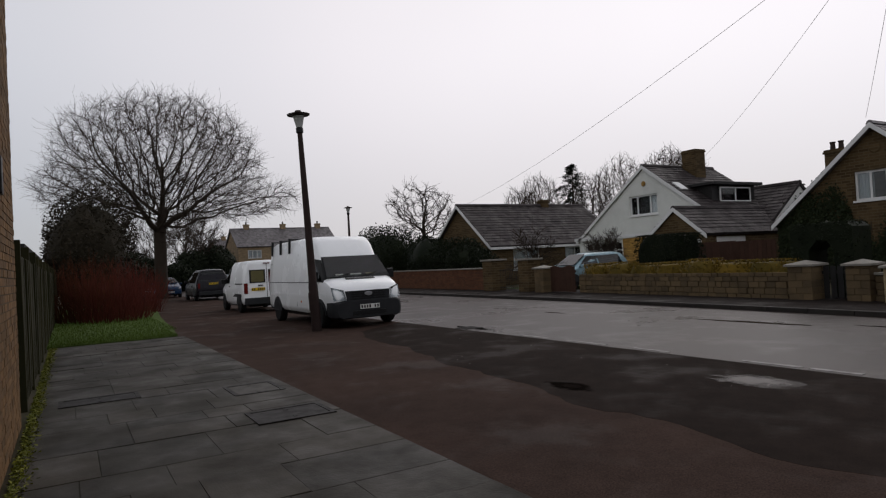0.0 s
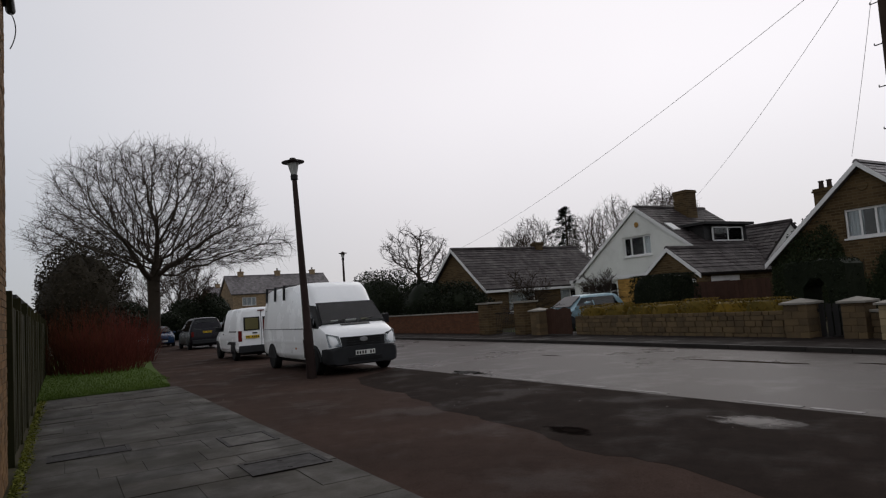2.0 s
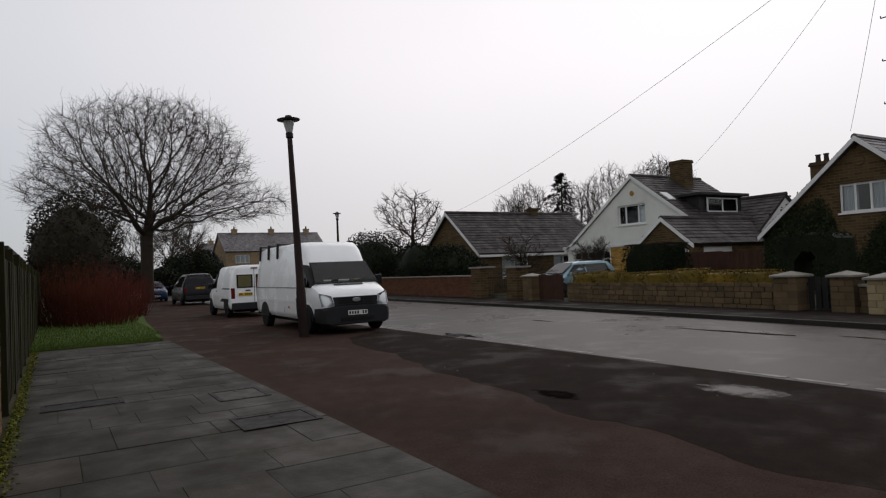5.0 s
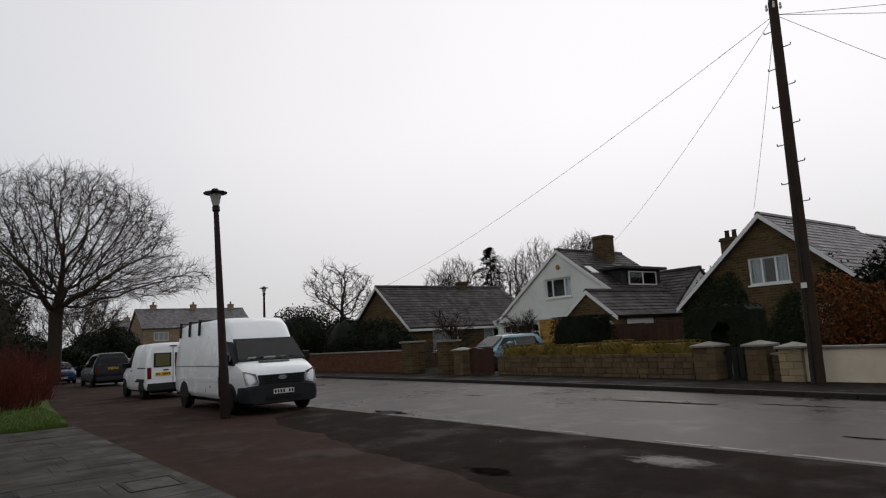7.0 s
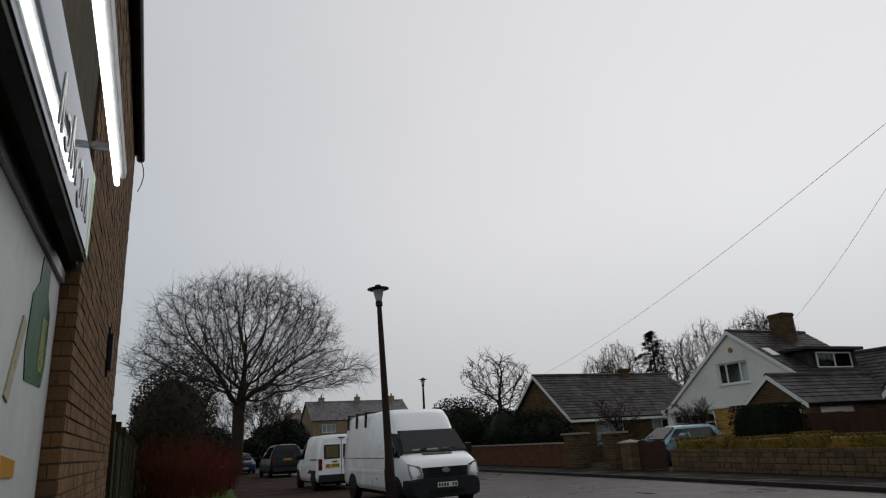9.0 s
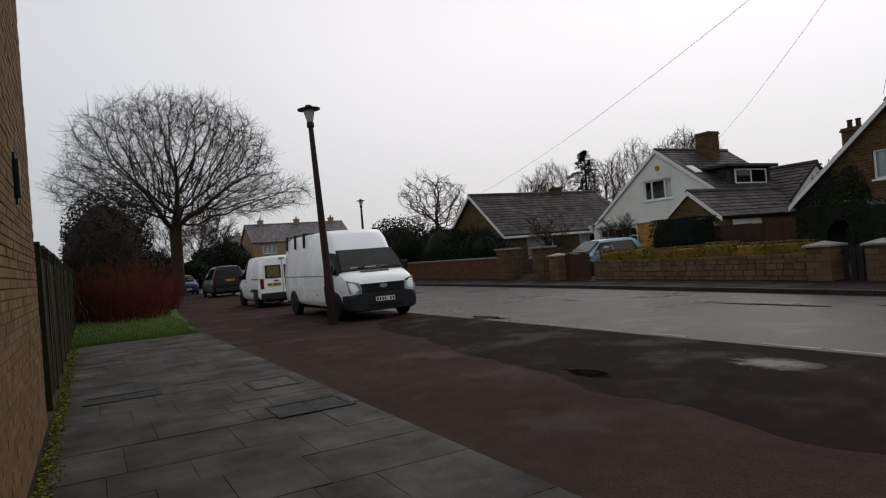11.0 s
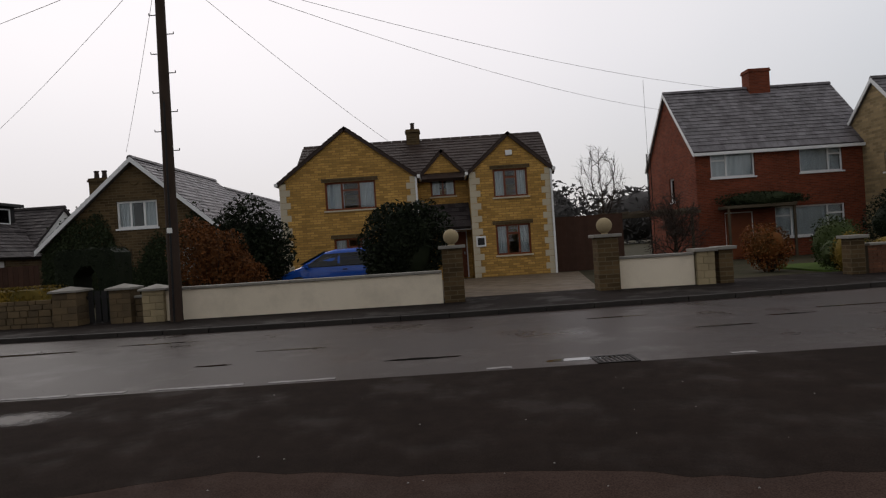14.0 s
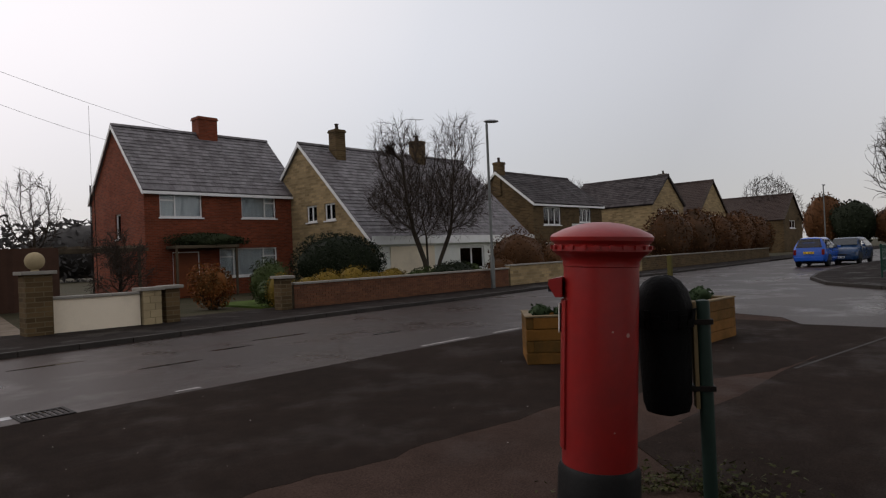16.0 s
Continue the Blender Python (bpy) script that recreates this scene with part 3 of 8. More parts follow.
def grow(seed, height, trunk_r, spread, first=0.22, levels=5, kids=(7, 6, 5, 5, 4), droop=0.0, up=0.35, twig=0.006, wiggle=0.18, shrink=0.58, limb=0.52):
    """The segments of a bare tree: (thick limbs, fine twigs)."""
    rng = random.Random(seed)
    thick, fine = [], []

    def branch(p, d, length, r, lv):
        n = 6 if lv < 2 else 4 if lv < 4 else 3
        step = length / n
        rad = r
        for i in range(n):
            dr = Vector((rng.gauss(0, 1), rng.gauss(0, 1), rng.gauss(0, 1))) * wiggle
            lift = up * (0.25 if lv else 0.5) - (droop * (i / n) if lv >= 2 else 0)
            d = (d + dr * (0.35 if lv == 0 else 1.0) + Vector((0, 0, lift * 0.3))).normalized()
            q = p + d * step
            r1 = max(twig, r * (1 - (i + 1) / n * (0.45 if lv == 0 else 0.75)))
            (thick if lv < 2 else fine).append((p.copy(), q.copy(), rad, r1))
            if lv < levels - 1:
                frac = (i + 1) / n
                if lv == 0:
                    count = kids[0] / n * 1.5 if frac > first + 0.1 else 0
                else:
                    count = kids[lv] / n * (1.3 if frac > 0.3 else 0.5)
                for _ in range(int(count) + (rng.random() < count % 1)):
                    ax = d.orthogonal().normalized()
                    ax.rotate(Matrix.Rotation(rng.uniform(0, 2 * math.pi), 3, d))
                    ang = rng.uniform(0.55, 1.15) * spread if lv == 0 else rng.uniform(0.4, 1.0)
                    nd = d.copy()
                    nd.rotate(Matrix.Rotation(ang, 3, ax))
                    ln = (height * limb if lv == 0 else length * shrink) * rng.uniform(0.65, 1.1) * (1.15 - 0.35 * frac)
                    branch(q, nd, ln, max(twig, min(rad * 0.5, r1 * 0.72)), lv + 1)
            p, rad = q, r1
    branch(Vector((0, 0, -0.1)), Vector((rng.uniform(-0.04, 0.04), rng.uniform(-0.04, 0.04), 1)), height * 0.62, trunk_r, 0)
    return thick, fine


def bare_tree(name, label, m, seed, height, trunk_r, mat_t=None, **k):
    ob = thing(name, label, "tree", m)
    thick, fine = grow(seed, height, trunk_r, **k)
    pydata("trunk", *limb_mesh(thick, 8), mat_t or M_BARK, ob, True)
    pydata("crown", *limb_mesh(fine, 4), M_TWIG, ob)
    return ob


def colonize(seed, env, stems, n=2600, kill=0.6, reach=3.0, step=0.42, twig=0.008, trunk_r=0.4, twigs=2, twig_len=0.7, droop=0.0, rise=0.12, shell=0.6, wiggle=0.15, power=0.56):
    """A bare tree whose limbs grow towards points spread through the ellipsoids env (centre and half-sizes); stems are poles of points from the ground."""
    rng = np.random.default_rng(seed)
    pts = []
    vol = [e[3] * e[4] * e[5] for e in env]
    for e, w in zip(env, vol):
        k = int(n * w / sum(vol))
        d = rng.normal(size=(k, 3))
        d /= np.linalg.norm(d, axis=1, keepdims=True)
        r = shell * rng.random(k) ** (1 / 3) + (1 - shell) * rng.random(k) ** 0.16
        lobes = rng.normal(size=(14, 3))
        lobes /= np.linalg.norm(lobes, axis=1, keepdims=True)
        gain = 1 + (np.maximum(0, d @ lobes.T) ** 9 * rng.uniform(-0.22, 0.24, 14)).sum(1)
        pts.append(np.array(e[:3]) + d * (r * gain)[:, None] * np.array(e[3:]))
    att = np.concatenate(pts)
    pos, par = [], []
    for st_ in stems:
        last = -1
        for a, b in zip(st_, st_[1:]):
            m = max(1, int((Vector(b) - Vector(a)).length / step))
            for i in range(m):
                pos.append(np.array(Vector(a).lerp(Vector(b), i / m)))
                par.append(last)
                last = len(pos) - 1
        pos.append(np.array(st_[-1], float))
        par.append(last)
    P = np.array(pos)
    D = np.linalg.norm(att[:, None] - P[None], axis=2)
    near, dist = D.argmin(1), D.min(1)
    for it in range(90):
        live = dist < (reach if it > 3 else 99)
        if not live.any():
            break
        idx = np.nonzero(live)[0]
        v = att[idx] - P[near[idx]]
        v /= np.maximum(1e-6, np.linalg.norm(v, axis=1, keepdims=True))
        acc = np.zeros_like(P)
        np.add.at(acc, near[idx], v)
        src = np.unique(near[idx])
        d = acc[src]
        d /= np.maximum(1e-6, np.linalg.norm(d, axis=1, keepdims=True))
        prev = np.array([P[q] - P[par[q]] if par[q] >= 0 else np.array((0, 0, step)) for q in src]) / step
        d = d + 0.35 * prev + rng.normal(size=d.shape) * wiggle
        d[:, 2] += rise
        d /= np.maximum(1e-6, np.linalg.norm(d, axis=1, keepdims=True))
        Q = P[src] + d * step
        base = len(P)
        P = np.concatenate([P, Q])
        par += [int(q) for q in src]
        D = np.linalg.norm(att[:, None] - Q[None], axis=2)
        j = D.argmin(1)
        dm = D[np.arange(len(att)), j]
        better = dm < dist
        near[better], dist[better] = base + j[better], dm[better]
        keep = dist > kill
        att, near, dist = att[keep], near[keep], dist[keep]
        if not len(att) or len(P) > 14000:
            break
    w = np.zeros(len(P))
    kids = np.zeros(len(P), int)
    for q in range(len(P) - 1, -1, -1):
        w[q] += 1.0 if kids[q] == 0 else 0.0
        if par[q] >= 0:
            w[par[q]] += w[q]
            kids[par[q]] += 1
    rad = np.maximum(twig, trunk_r * (w / w.max()) ** power)
    V = [Vector(p) for p in P]
    if droop:
        for q, p in enumerate(V):
            p.z -= droop * max(0.0, math.hypot(p.x, p.y) - 2.0) ** 2 * 0.02
    thick, fine = [], []
    r2 = random.Random(seed)
    for q in range(len(V)):
        if par[q] < 0:
            continue
        a = V[par[q]]
        (thick if rad[q] > 4.5 * twig else fine).append((a, V[q], min(rad[par[q]], rad[q] * 1.25), rad[q]))
        if rad[q] < 3.2 * twig:
            d0 = (V[q] - a).normalized()
            for _ in range(twigs):
                p, d = a.lerp(V[q], r2.random()), (d0 * 1.2 + Vector((r2.gauss(0, 0.55), r2.gauss(0, 0.55), r2.gauss(0.12, 0.5)))).normalized()
                ln = twig_len * r2.uniform(0.35, 1.0) / 3
                for k in range(3):
                    e = p + d * ln
                    fine.append((p, e, twig * (1 - 0.2 * k), twig * (0.8 - 0.2 * k)))
                    d = (d + Vector((r2.gauss(0, 0.25), r2.gauss(0, 0.25), r2.gauss(-droop * 0.3, 0.2)))).normalized()
                    p = e
    return thick, fine


def winter_tree(name, label, m, seed, env, stems, mat_t=None, **k):
    ob = thing(name, label, "tree", m)
    thick, fine = colonize(seed, env, stems, **k)
    pydata("trunk", *limb_mesh(thick, 8), mat_t or M_BARK, ob, True)
    pydata("crown", *limb_mesh(fine, 4), M_TWIG, ob)
    return ob


def leaf_cloud(rng, n, shape, size, flat=0.0, shell=0.55, lumps=16, lump=0.22):
    """Small leaves filling a lumpy ellipsoid of half-sizes shape, centred on the origin."""
    bumps = [(Vector((rng.gauss(0, 1), rng.gauss(0, 1), rng.gauss(0, 1))).normalized(), rng.uniform(-lump, lump)) for _ in range(lumps)]
    verts, faces = [], []
    for _ in range(n):
        d = Vector((rng.gauss(0, 1), rng.gauss(0, 1), rng.gauss(0, 1))).normalized()
        g = 1.0 + sum(a * max(0.0, d.dot(b)) ** 6 for b, a in bumps)
        r = g * (shell + (1 - shell) * rng.random() ** 0.6) * (1.0 + (rng.random() < 0.06) * rng.uniform(0.0, 0.12))
        c = Vector((d.x * r * shape[0], d.y * r * shape[1], d.z * r * shape[2]))
        a = Vector((rng.gauss(0, 1), rng.gauss(0, 1), rng.gauss(0, 1) * (1 - flat))).normalized()
        b = a.orthogonal().normalized()
        b.rotate(Matrix.Rotation(rng.uniform(0, 6.28), 3, a))
        s = size * rng.uniform(0.6, 1.3)
        k = len(verts)
        verts += [c - a * s, c + b * s * 0.42, c + a * s, c - b * s * 0.42]
        faces.append((k, k + 1, k + 2, k + 3))
    return verts, faces


def bush(name, label, x, y, z, shape, material, n=2600, size=0.06, seed=1, stems=True, category="bush", rz=0, shell=0.5, lump=0.22, squash=None, group="", core=0.8):
    """A shrub: stems from the ground and a crown of many small leaves, resting at z."""
    rng = random.Random(seed)
    ob = thing(name, label, category, pose(x, y, z, 0, 0, rz), group)
    v, f = leaf_cloud(rng, n, shape, size, shell=shell, lump=lump)
    cz = shape[2] * 0.95
    v = [Vector((p.x, p.y, max(0.02, p.z + cz))) for p in v]
    if squash:
        v = [Vector((max(-squash[0], min(squash[0], p.x)) + rng.uniform(-0.02, 0.02), max(-squash[1], min(squash[1], p.y)) + rng.uniform(-0.02, 0.02), min(squash[2], p.z) + rng.uniform(-0.03, 0.03))) for p in v]
    if core:
        k = [rng.uniform(0, 6.28) for _ in range(4)]
        bm = bmesh.new()
        nu, nv = 20, 10
        grid = []
        for i in range(nv + 1):
            th = math.pi * i / nv
            ring = []
            for j in range(nu):
                ph = 2 * math.pi * j / nu
                r = core * (1 + 0.10 * math.sin(3 * ph + k[0]) * math.sin(2 * th + k[1]) + 0.07 * math.sin(5 * ph + k[2]) * math.sin(3 * th + k[3]))
                p = Vector((shape[0] * r * math.sin(th) * math.cos(ph), shape[1] * r * math.sin(th) * math.sin(ph), max(0.0, cz + shape[2] * r * math.cos(th))))
                if squash:
                    p = Vector((max(-squash[0] * 0.9, min(squash[0] * 0.9, p.x)), max(-squash[1] * 0.9, min(squash[1] * 0.9, p.y)), min(squash[2] - 0.06, p.z)))
                ring.append(bm.verts.new(p))
            grid.append(ring)
        for a, b in zip(grid, grid[1:]):
            for j in range(nu):
                bm.faces.new((a[j], a[(j + 1) % nu], b[(j + 1) % nu], b[j]))
        part("inner_growth", bm, material, ob, smooth=True)
    pydata("foliage", v, f, material, ob)
    if stems:
        segs = []
        for i in range(16):
            a = rng.uniform(0, 6.28)
            e = Vector((math.cos(a) * shape[0] * 0.6, math.sin(a) * shape[1] * 0.6, cz * rng.uniform(0.9, 1.6)))
            s = Vector((math.cos(a) * shape[0] * 0.12, math.sin(a) * shape[1] * 0.12, -0.03))
            mid = s.lerp(e, 0.5) + Vector((rng.gauss(0, 0.05), rng.gauss(0, 0.05), 0.05))
            segs += [(s, mid, 0.03, 0.02), (mid, e, 0.02, 0.008)]
        pydata("branchwork", *limb_mesh(segs, 5), M_BARK, ob)
    return ob


def stem_thicket(name, label, x, y, shape, material, n, seed, height, category="shrub", lean=0.35):
    """A thicket of upright bare stems."""
    rng = random.Random(seed)
    ob = thing(name, label, category, pose(x, y, 0))
    segs = []
    for i in range(n):
        a, r = rng.uniform(0, 6.28), math.sqrt(rng.random())
        p = Vector((math.cos(a) * r * shape[0], math.sin(a) * r * shape[1], -0.03))
        d = Vector((math.cos(a) * r * lean + rng.gauss(0, 0.15), math.sin(a) * r * lean + rng.gauss(0, 0.15), 1)).normalized()
        h = height * rng.uniform(0.4, 1.2) * (1 - 0.35 * r * r)
        for k in range(3):
            q = p + d * h / 3
            segs.append((p.copy(), q.copy(), 0.011 - 0.0025 * k, 0.0085 - 0.0025 * k))
            if k:
                for _ in range(2):
                    e = (d + Vector((rng.gauss(0, 0.35), rng.gauss(0, 0.35), 0.1))).normalized()
                    segs.append((q.copy(), q + e * h * 0.28, 0.005, 0.003))
            d = (d + Vector((rng.gauss(0, 0.12), rng.gauss(0, 0.12), 0.05))).normalized()
            p = q
    pydata("stem_mass", *limb_mesh(segs, 3), material, ob)["kind"] = "stuff"
    return ob


# ---------------------------------------------------------------- ground
KERB = [(-140, 17.2), (-60, 15.6), (-30, 14.7), (-17, 14.3), (-10, 13.8), (-5, 13.3), (0, 13.15), (5, 13.4), (10, 13.8), (15, 13.9), (22, 14.4), (50, 15.0), (140, 16.0)]


def along(table, x):
    for (xa, ya), (xb, yb) in zip(table, table[1:]):
        if xa <= x <= xb:
            return ya + (yb - ya) * (x - xa) / (xb - xa)
    return table[0][1] if x < table[0][0] else table[-1][1]


bm = bmesh.new()
box(bm, -600, 600, -600, 600, -0.6, -0.012)
solid("ground", bm, M_SOIL, "dark damp soil and rough grass to the horizon", "ground", "structure")


def strip(name, xs, lo, hi, z, material, label, category, thick=0.3):
    bm = bmesh.new()
    ring = [[bm.verts.new((x, f(x), zz)) for f in (lo, hi) for zz in (z - thick, z)] for x in xs]
    for a, b in zip(ring, ring[1:]):
        for i, j in ((0, 1), (1, 3), (3, 2), (2, 0)):
            bm.faces.new((a[i], a[j], b[j], b[i]))
    bm.faces.new(ring[0][0:2] + ring[0][3:1:-1])
    bm.faces.new(ring[-1][0:2] + ring[-1][3:1:-1])
    return solid(name, bm, material, label, category, "structure")


XS = list(range(-140, 141, 4))
NEAR = 7.5
strip("road", XS, lambda x: NEAR, lambda x: along(KERB, x), 0.0, M_ROAD, "worn wet grey tarmac road with patches and cracks", "road")
E_DARK = [(-15.2, 7.4), (-14.0, 5.8), (-12, 5.3), (-10, 5.15), (-8, 4.8), (-5.3, 4.5), (-3, 4.35), (-1, 4.4), (3, 3.7), (5.5, 3.4), (6.8, 3.0), (8.0, 2.35), (13, 1.9)]
strip("layby", [-15.2 + 0.2 * i for i in range(142)], lambda x: along(E_DARK, x) + 0.22 * noise.noise((x * 0.9, 3.1, 0)) + 0.08 * noise.noise((x * 4.0, 7.1, 0)), lambda x: NEAR - 0.004, -0.0015, M_LAYBY, "dark tarmac layby beside the road", "road", 0.3)
strip("forecourt", [5.3 + 0.3 * i for i in range(23)], lambda x: -3.0, lambda x: 2.16 - 0.085 * (x - 8) + 0.05 * noise.noise((x * 1.3, 1.7, 0)), -0.0008, M_LAYBY, "dark blue-grey tarmac forecourt patch beside the planter", "pavement", 0.25)
strip("footway", XS, lambda x: -3.0 if x > 12 else -0.4, lambda x: NEAR - 0.02, -0.003, M_FOOTWAY, "reddish brown tarmac forecourt and footway, damp", "pavement", 0.25)
strip("far_footway", XS, lambda x: along(KERB, x) + 0.13, lambda x: along(KERB, x) + 3.6, 0.10, M_FARWAY, "dark old tarmac footway behind the kerb", "pavement", 0.4)

# side road and corner on the right
bm = bmesh.new()
extrude(bm, [(14.6, NEAR + 0.002), (14.3, 5.5), (13.6, 3.9), (12.6, 3.3), (12.6, -60), (21.0, -60), (21.0, 1.5), (21.6, 3.6), (23.5, 5.4), (26.5, 6.6), (30.0, 7.2), (34, NEAR + 0.002)], -0.3, 0.003, axis="z")
solid("side_road", bm, M_ROAD, "wet grey tarmac side road mouth", "road", "structure")
bm = bmesh.new()
extrude(bm, [(4.5, 2.36), (6.2, 2.27), (8.0, 2.31), (12.6, 2.08), (12.6, -3.0), (3.1, -3.0), (3.35, 0.6), (3.75, 1.5)], -0.2, 0.0045, axis="z")
solid("tarmac_patch", bm, M_LAYBY, "newer black tarmac patch beside the side road", "pavement", "structure")
CORNER = [(21.12, -60), (21.12, 1.5), (21.7, 3.5), (23.6, 5.28), (26.6, 6.48), (30.0, 7.08), (34, 7.38), (140, 7.38), (140, -60)]
bm = bmesh.new()
extrude(bm, CORNER, -0.3, 0.09, axis="z")
solid("corner_footway", bm, M_FARWAY, "dark tarmac corner footway with a rounded kerb", "pavement", "structure")
bm = bmesh.new()
extrude(bm, [(24.5, -40), (24.5, 1.2), (26.5, 3.6), (30, 4.6), (80, 5.0), (80, -40)], 0.0, 0.115, axis="z")
solid("corner_lawn", bm, M_LAWN, "short green grass behind the corner footway", "lawn", "structure")


def stone_row(name, pts, w, h, z, step, label, parent_label="kerb"):
    """A kerb of single stones set end to end along a line."""
    ob = thing(name, label, "kerb", kind="structure")
    base = None
    pos = [Vector((*p, 0)) for p in pts]
    left, cur = 0.0, []
    for a, b in zip(pos, pos[1:]):
        n = max(1, round((b - a).length / step))
        for i in range(n):
            cur.append((a.lerp(b, i / n), a.lerp(b, (i + 1) / n)))
    for a, b in cur:
        d = b - a
        if base is None:
            base = part("kerb_stone", B(0.006, 1 - 0.006, -w / 2, w / 2, -0.2, h, 0.012), M_KERB, ob)
            me = base.data
            o = base
        else:
            o = new("kerb_stone", me)
            o.parent = ob
        o.matrix_basis = Matrix.Translation((a.x, a.y, z)) @ pose(0, 0, 0, 0, 0, math.degrees(math.atan2(d.y, d.x))) @ Matrix.Diagonal((d.length, 1, 1, 1))
    return ob


stone_row("far_kerb", [(x, along(KERB, x) + 0.062) for x in (-60, -45, -30, -17, -10, -5, 0, 5, 10, 15, 22, 36, 50)], 0.125, 0.105, 0.0, 0.92, "grey concrete kerb stones along the far footway")
stone_row("corner_kerb", [(21.06, -8), (21.06, 1.5), (21.65, 3.55), (23.55, 5.34), (26.55, 6.54), (30.0, 7.14), (34, 7.44), (44, 7.44)], 0.125, 0.105, 0.0, 0.92, "pale concrete kerb stones round the corner")

# paving slabs
paving = thing("paving", "wet grey concrete paving slabs, uneven and cracked, moss in the joints", "pavement", kind="structure")
bm = bmesh.new()
box(bm, -17.35, 1.6, -0.45, 2.43, -0.1, 0.0085)
part("joint_bed", bm, M_JOINT, paving)
rng = random.Random(5)
slab_meshes = {}
y = -0.44
row = 0
ROWS = [0.60, 0.60, 0.45, 0.60, 0.61]
yy = [-0.44]
for r in ROWS:
    yy.append(yy[-1] + r)
X0 = -17.3
cx = X0
col = 0
while cx < 1.5:
    depth = (0.60, 0.75, 0.60, 0.45, 0.60, 0.9)[col % 6]
    y = -0.44
    off = 0.0
    k = 0
    while y < 2.40:
        ln = min((0.90, 0.60, 0.75, 0.9, 0.45)[(col * 3 + k * 2) % 5], 2.44 - y)
        if 2.44 - y - ln < 0.2:
            ln = 2.44 - y
        key = (round(depth, 2), round(ln, 2))
        bm = bmesh.new()
        if key not in slab_meshes:
            box(bm, 0.003, depth - 0.003, 0.003, ln - 0.003, -0.05, 0.0, 0.004)
            o = part("slab", bm, M_SLAB, paving)
            slab_meshes[key] = o.data
        else:
            bm.free()
            o = new("slab", slab_meshes[key])
            o.parent = paving
        o.matrix_basis = pose(cx, y, 0.014 + rng.uniform(-0.003, 0.004), rng.uniform(-0.25, 0.25), rng.uniform(-0.25, 0.25), 0)
        y += ln
        k += 1
    cx += depth
    col += 1


def manhole(name, label, x, y, w, d, rz, material, z=0.018):
    ob = thing(name, label, "manhole cover", pose(x, y, z, 0, 0, rz))
    bm = bmesh.new()
    for a, b, c, e in ((-w / 2, w / 2, -d / 2, -d / 2 + 0.05), (-w / 2, w / 2, d / 2 - 0.05, d / 2), (-w / 2, -w / 2 + 0.05, -d / 2 + 0.05, d / 2 - 0.05), (w / 2 - 0.05, w / 2, -d / 2 + 0.05, d / 2 - 0.05)):
        box(bm, a, b, c, e, -0.03, 0.006)
    part("frame", bm, M_STEELDK, ob)
    bm = bmesh.new()
    box(bm, -w / 2 + 0.055, w / 2 - 0.055, -d / 2 + 0.055, d / 2 - 0.055, -0.03, 0.001)
    box(bm, -w / 2 + 0.1, -w / 2 + 0.16, -0.02, 0.02, 0.001, 0.005)
    box(bm, w / 2 - 0.16, w / 2 - 0.1, -0.02, 0.02, 0.001, 0.005)
    part("lid", bm, material, ob)
    return ob


M_STEELDK = mat("rusted_cast_iron", (0.012, 0.009, 0.0075), (0.007, 0.0055, 0.005), rough=0.6, scale=6, bump=0.3)
M_CONCLID = mat("concrete_cover_infill", (0.065, 0.058, 0.048), (0.03, 0.028, 0.025), rough=0.6, scale=4)
manhole("manhole_cover", "square iron access cover with concrete infill in the paving", -8.45, 2.0, 0.75, 0.62, 0, M_CONCLID)
manhole("manhole_cover", "long dark iron access cover sunk in the paving", -9.2, 0.28, 0.5, 0.9, 0, M_STEELDK)
manhole("manhole_cover", "dark patched access cover in the paving slabs", -6.7, 1.95, 0.62, 0.8, 0, M_STEELDK)


def gully(x, y):
    ob = thing("drain_grating", "rusty iron gully grating at the wet road edge", "drain", pose(x, y, 0.004))
    bm = bmesh.new()
    for a, b, c, e in ((-0.25, 0.25, -0.22, -0.18), (-0.25, 0.25, 0.18, 0.22), (-0.25, -0.21, -0.18, 0.18), (0.21, 0.25, -0.18, 0.18)):
        box(bm, a, b, c, e, -0.03, 0.006)
    part("frame", bm, M_STEELDK, ob)
    for i in range(7):
        part("bar", B(-0.19 + i * 0.058, -0.165 + i * 0.058, -0.18, 0.18, -0.03, 0.004), M_STEELDK, ob)


gully(1.95, 7.72)
gully(-12.3, 7.75)

# standing rainwater: very thin sheets with uneven outlines
M_WATER = mat("rain_puddle", (0.016, 0.014, 0.013), (0.012, 0.011, 0.010), rough=0.03, rough_var=0.02, bump=0.02, spec=0.6)
M_DAMP = mat("damp_tarmac_film", (0.035, 0.031, 0.030), (0.028, 0.025, 0.025), rough=0.22, rough_var=0.12, scale=5, fine=60, bump=0.25, spec=0.5)


def puddle(x, y, rx, ry, seed, z=0.0055, material=None, rz=0):
    rng = random.Random(seed)
    bm = bmesh.new()
    n = 44
    ph = [(rng.uniform(0, 6.28), rng.uniform(0.02, 0.09)) for _ in range(7)]
    pts = []
    for i in range(n):
        t = 2 * math.pi * i / n
        r = 1 + sum(a * math.sin((k + 2) * t + p) for k, (p, a) in enumerate(ph))
        pts.append((rx * r * math.cos(t), ry * r * math.sin(t)))
    extrude(bm, pts, -0.01, 0, axis="z")
    ob = solid("puddle", bm, material or M_WATER, "shallow rain puddle lying on the tarmac", "puddle", "structure")
    ob.matrix_world = pose(x, y, z, 0, 0, rz)


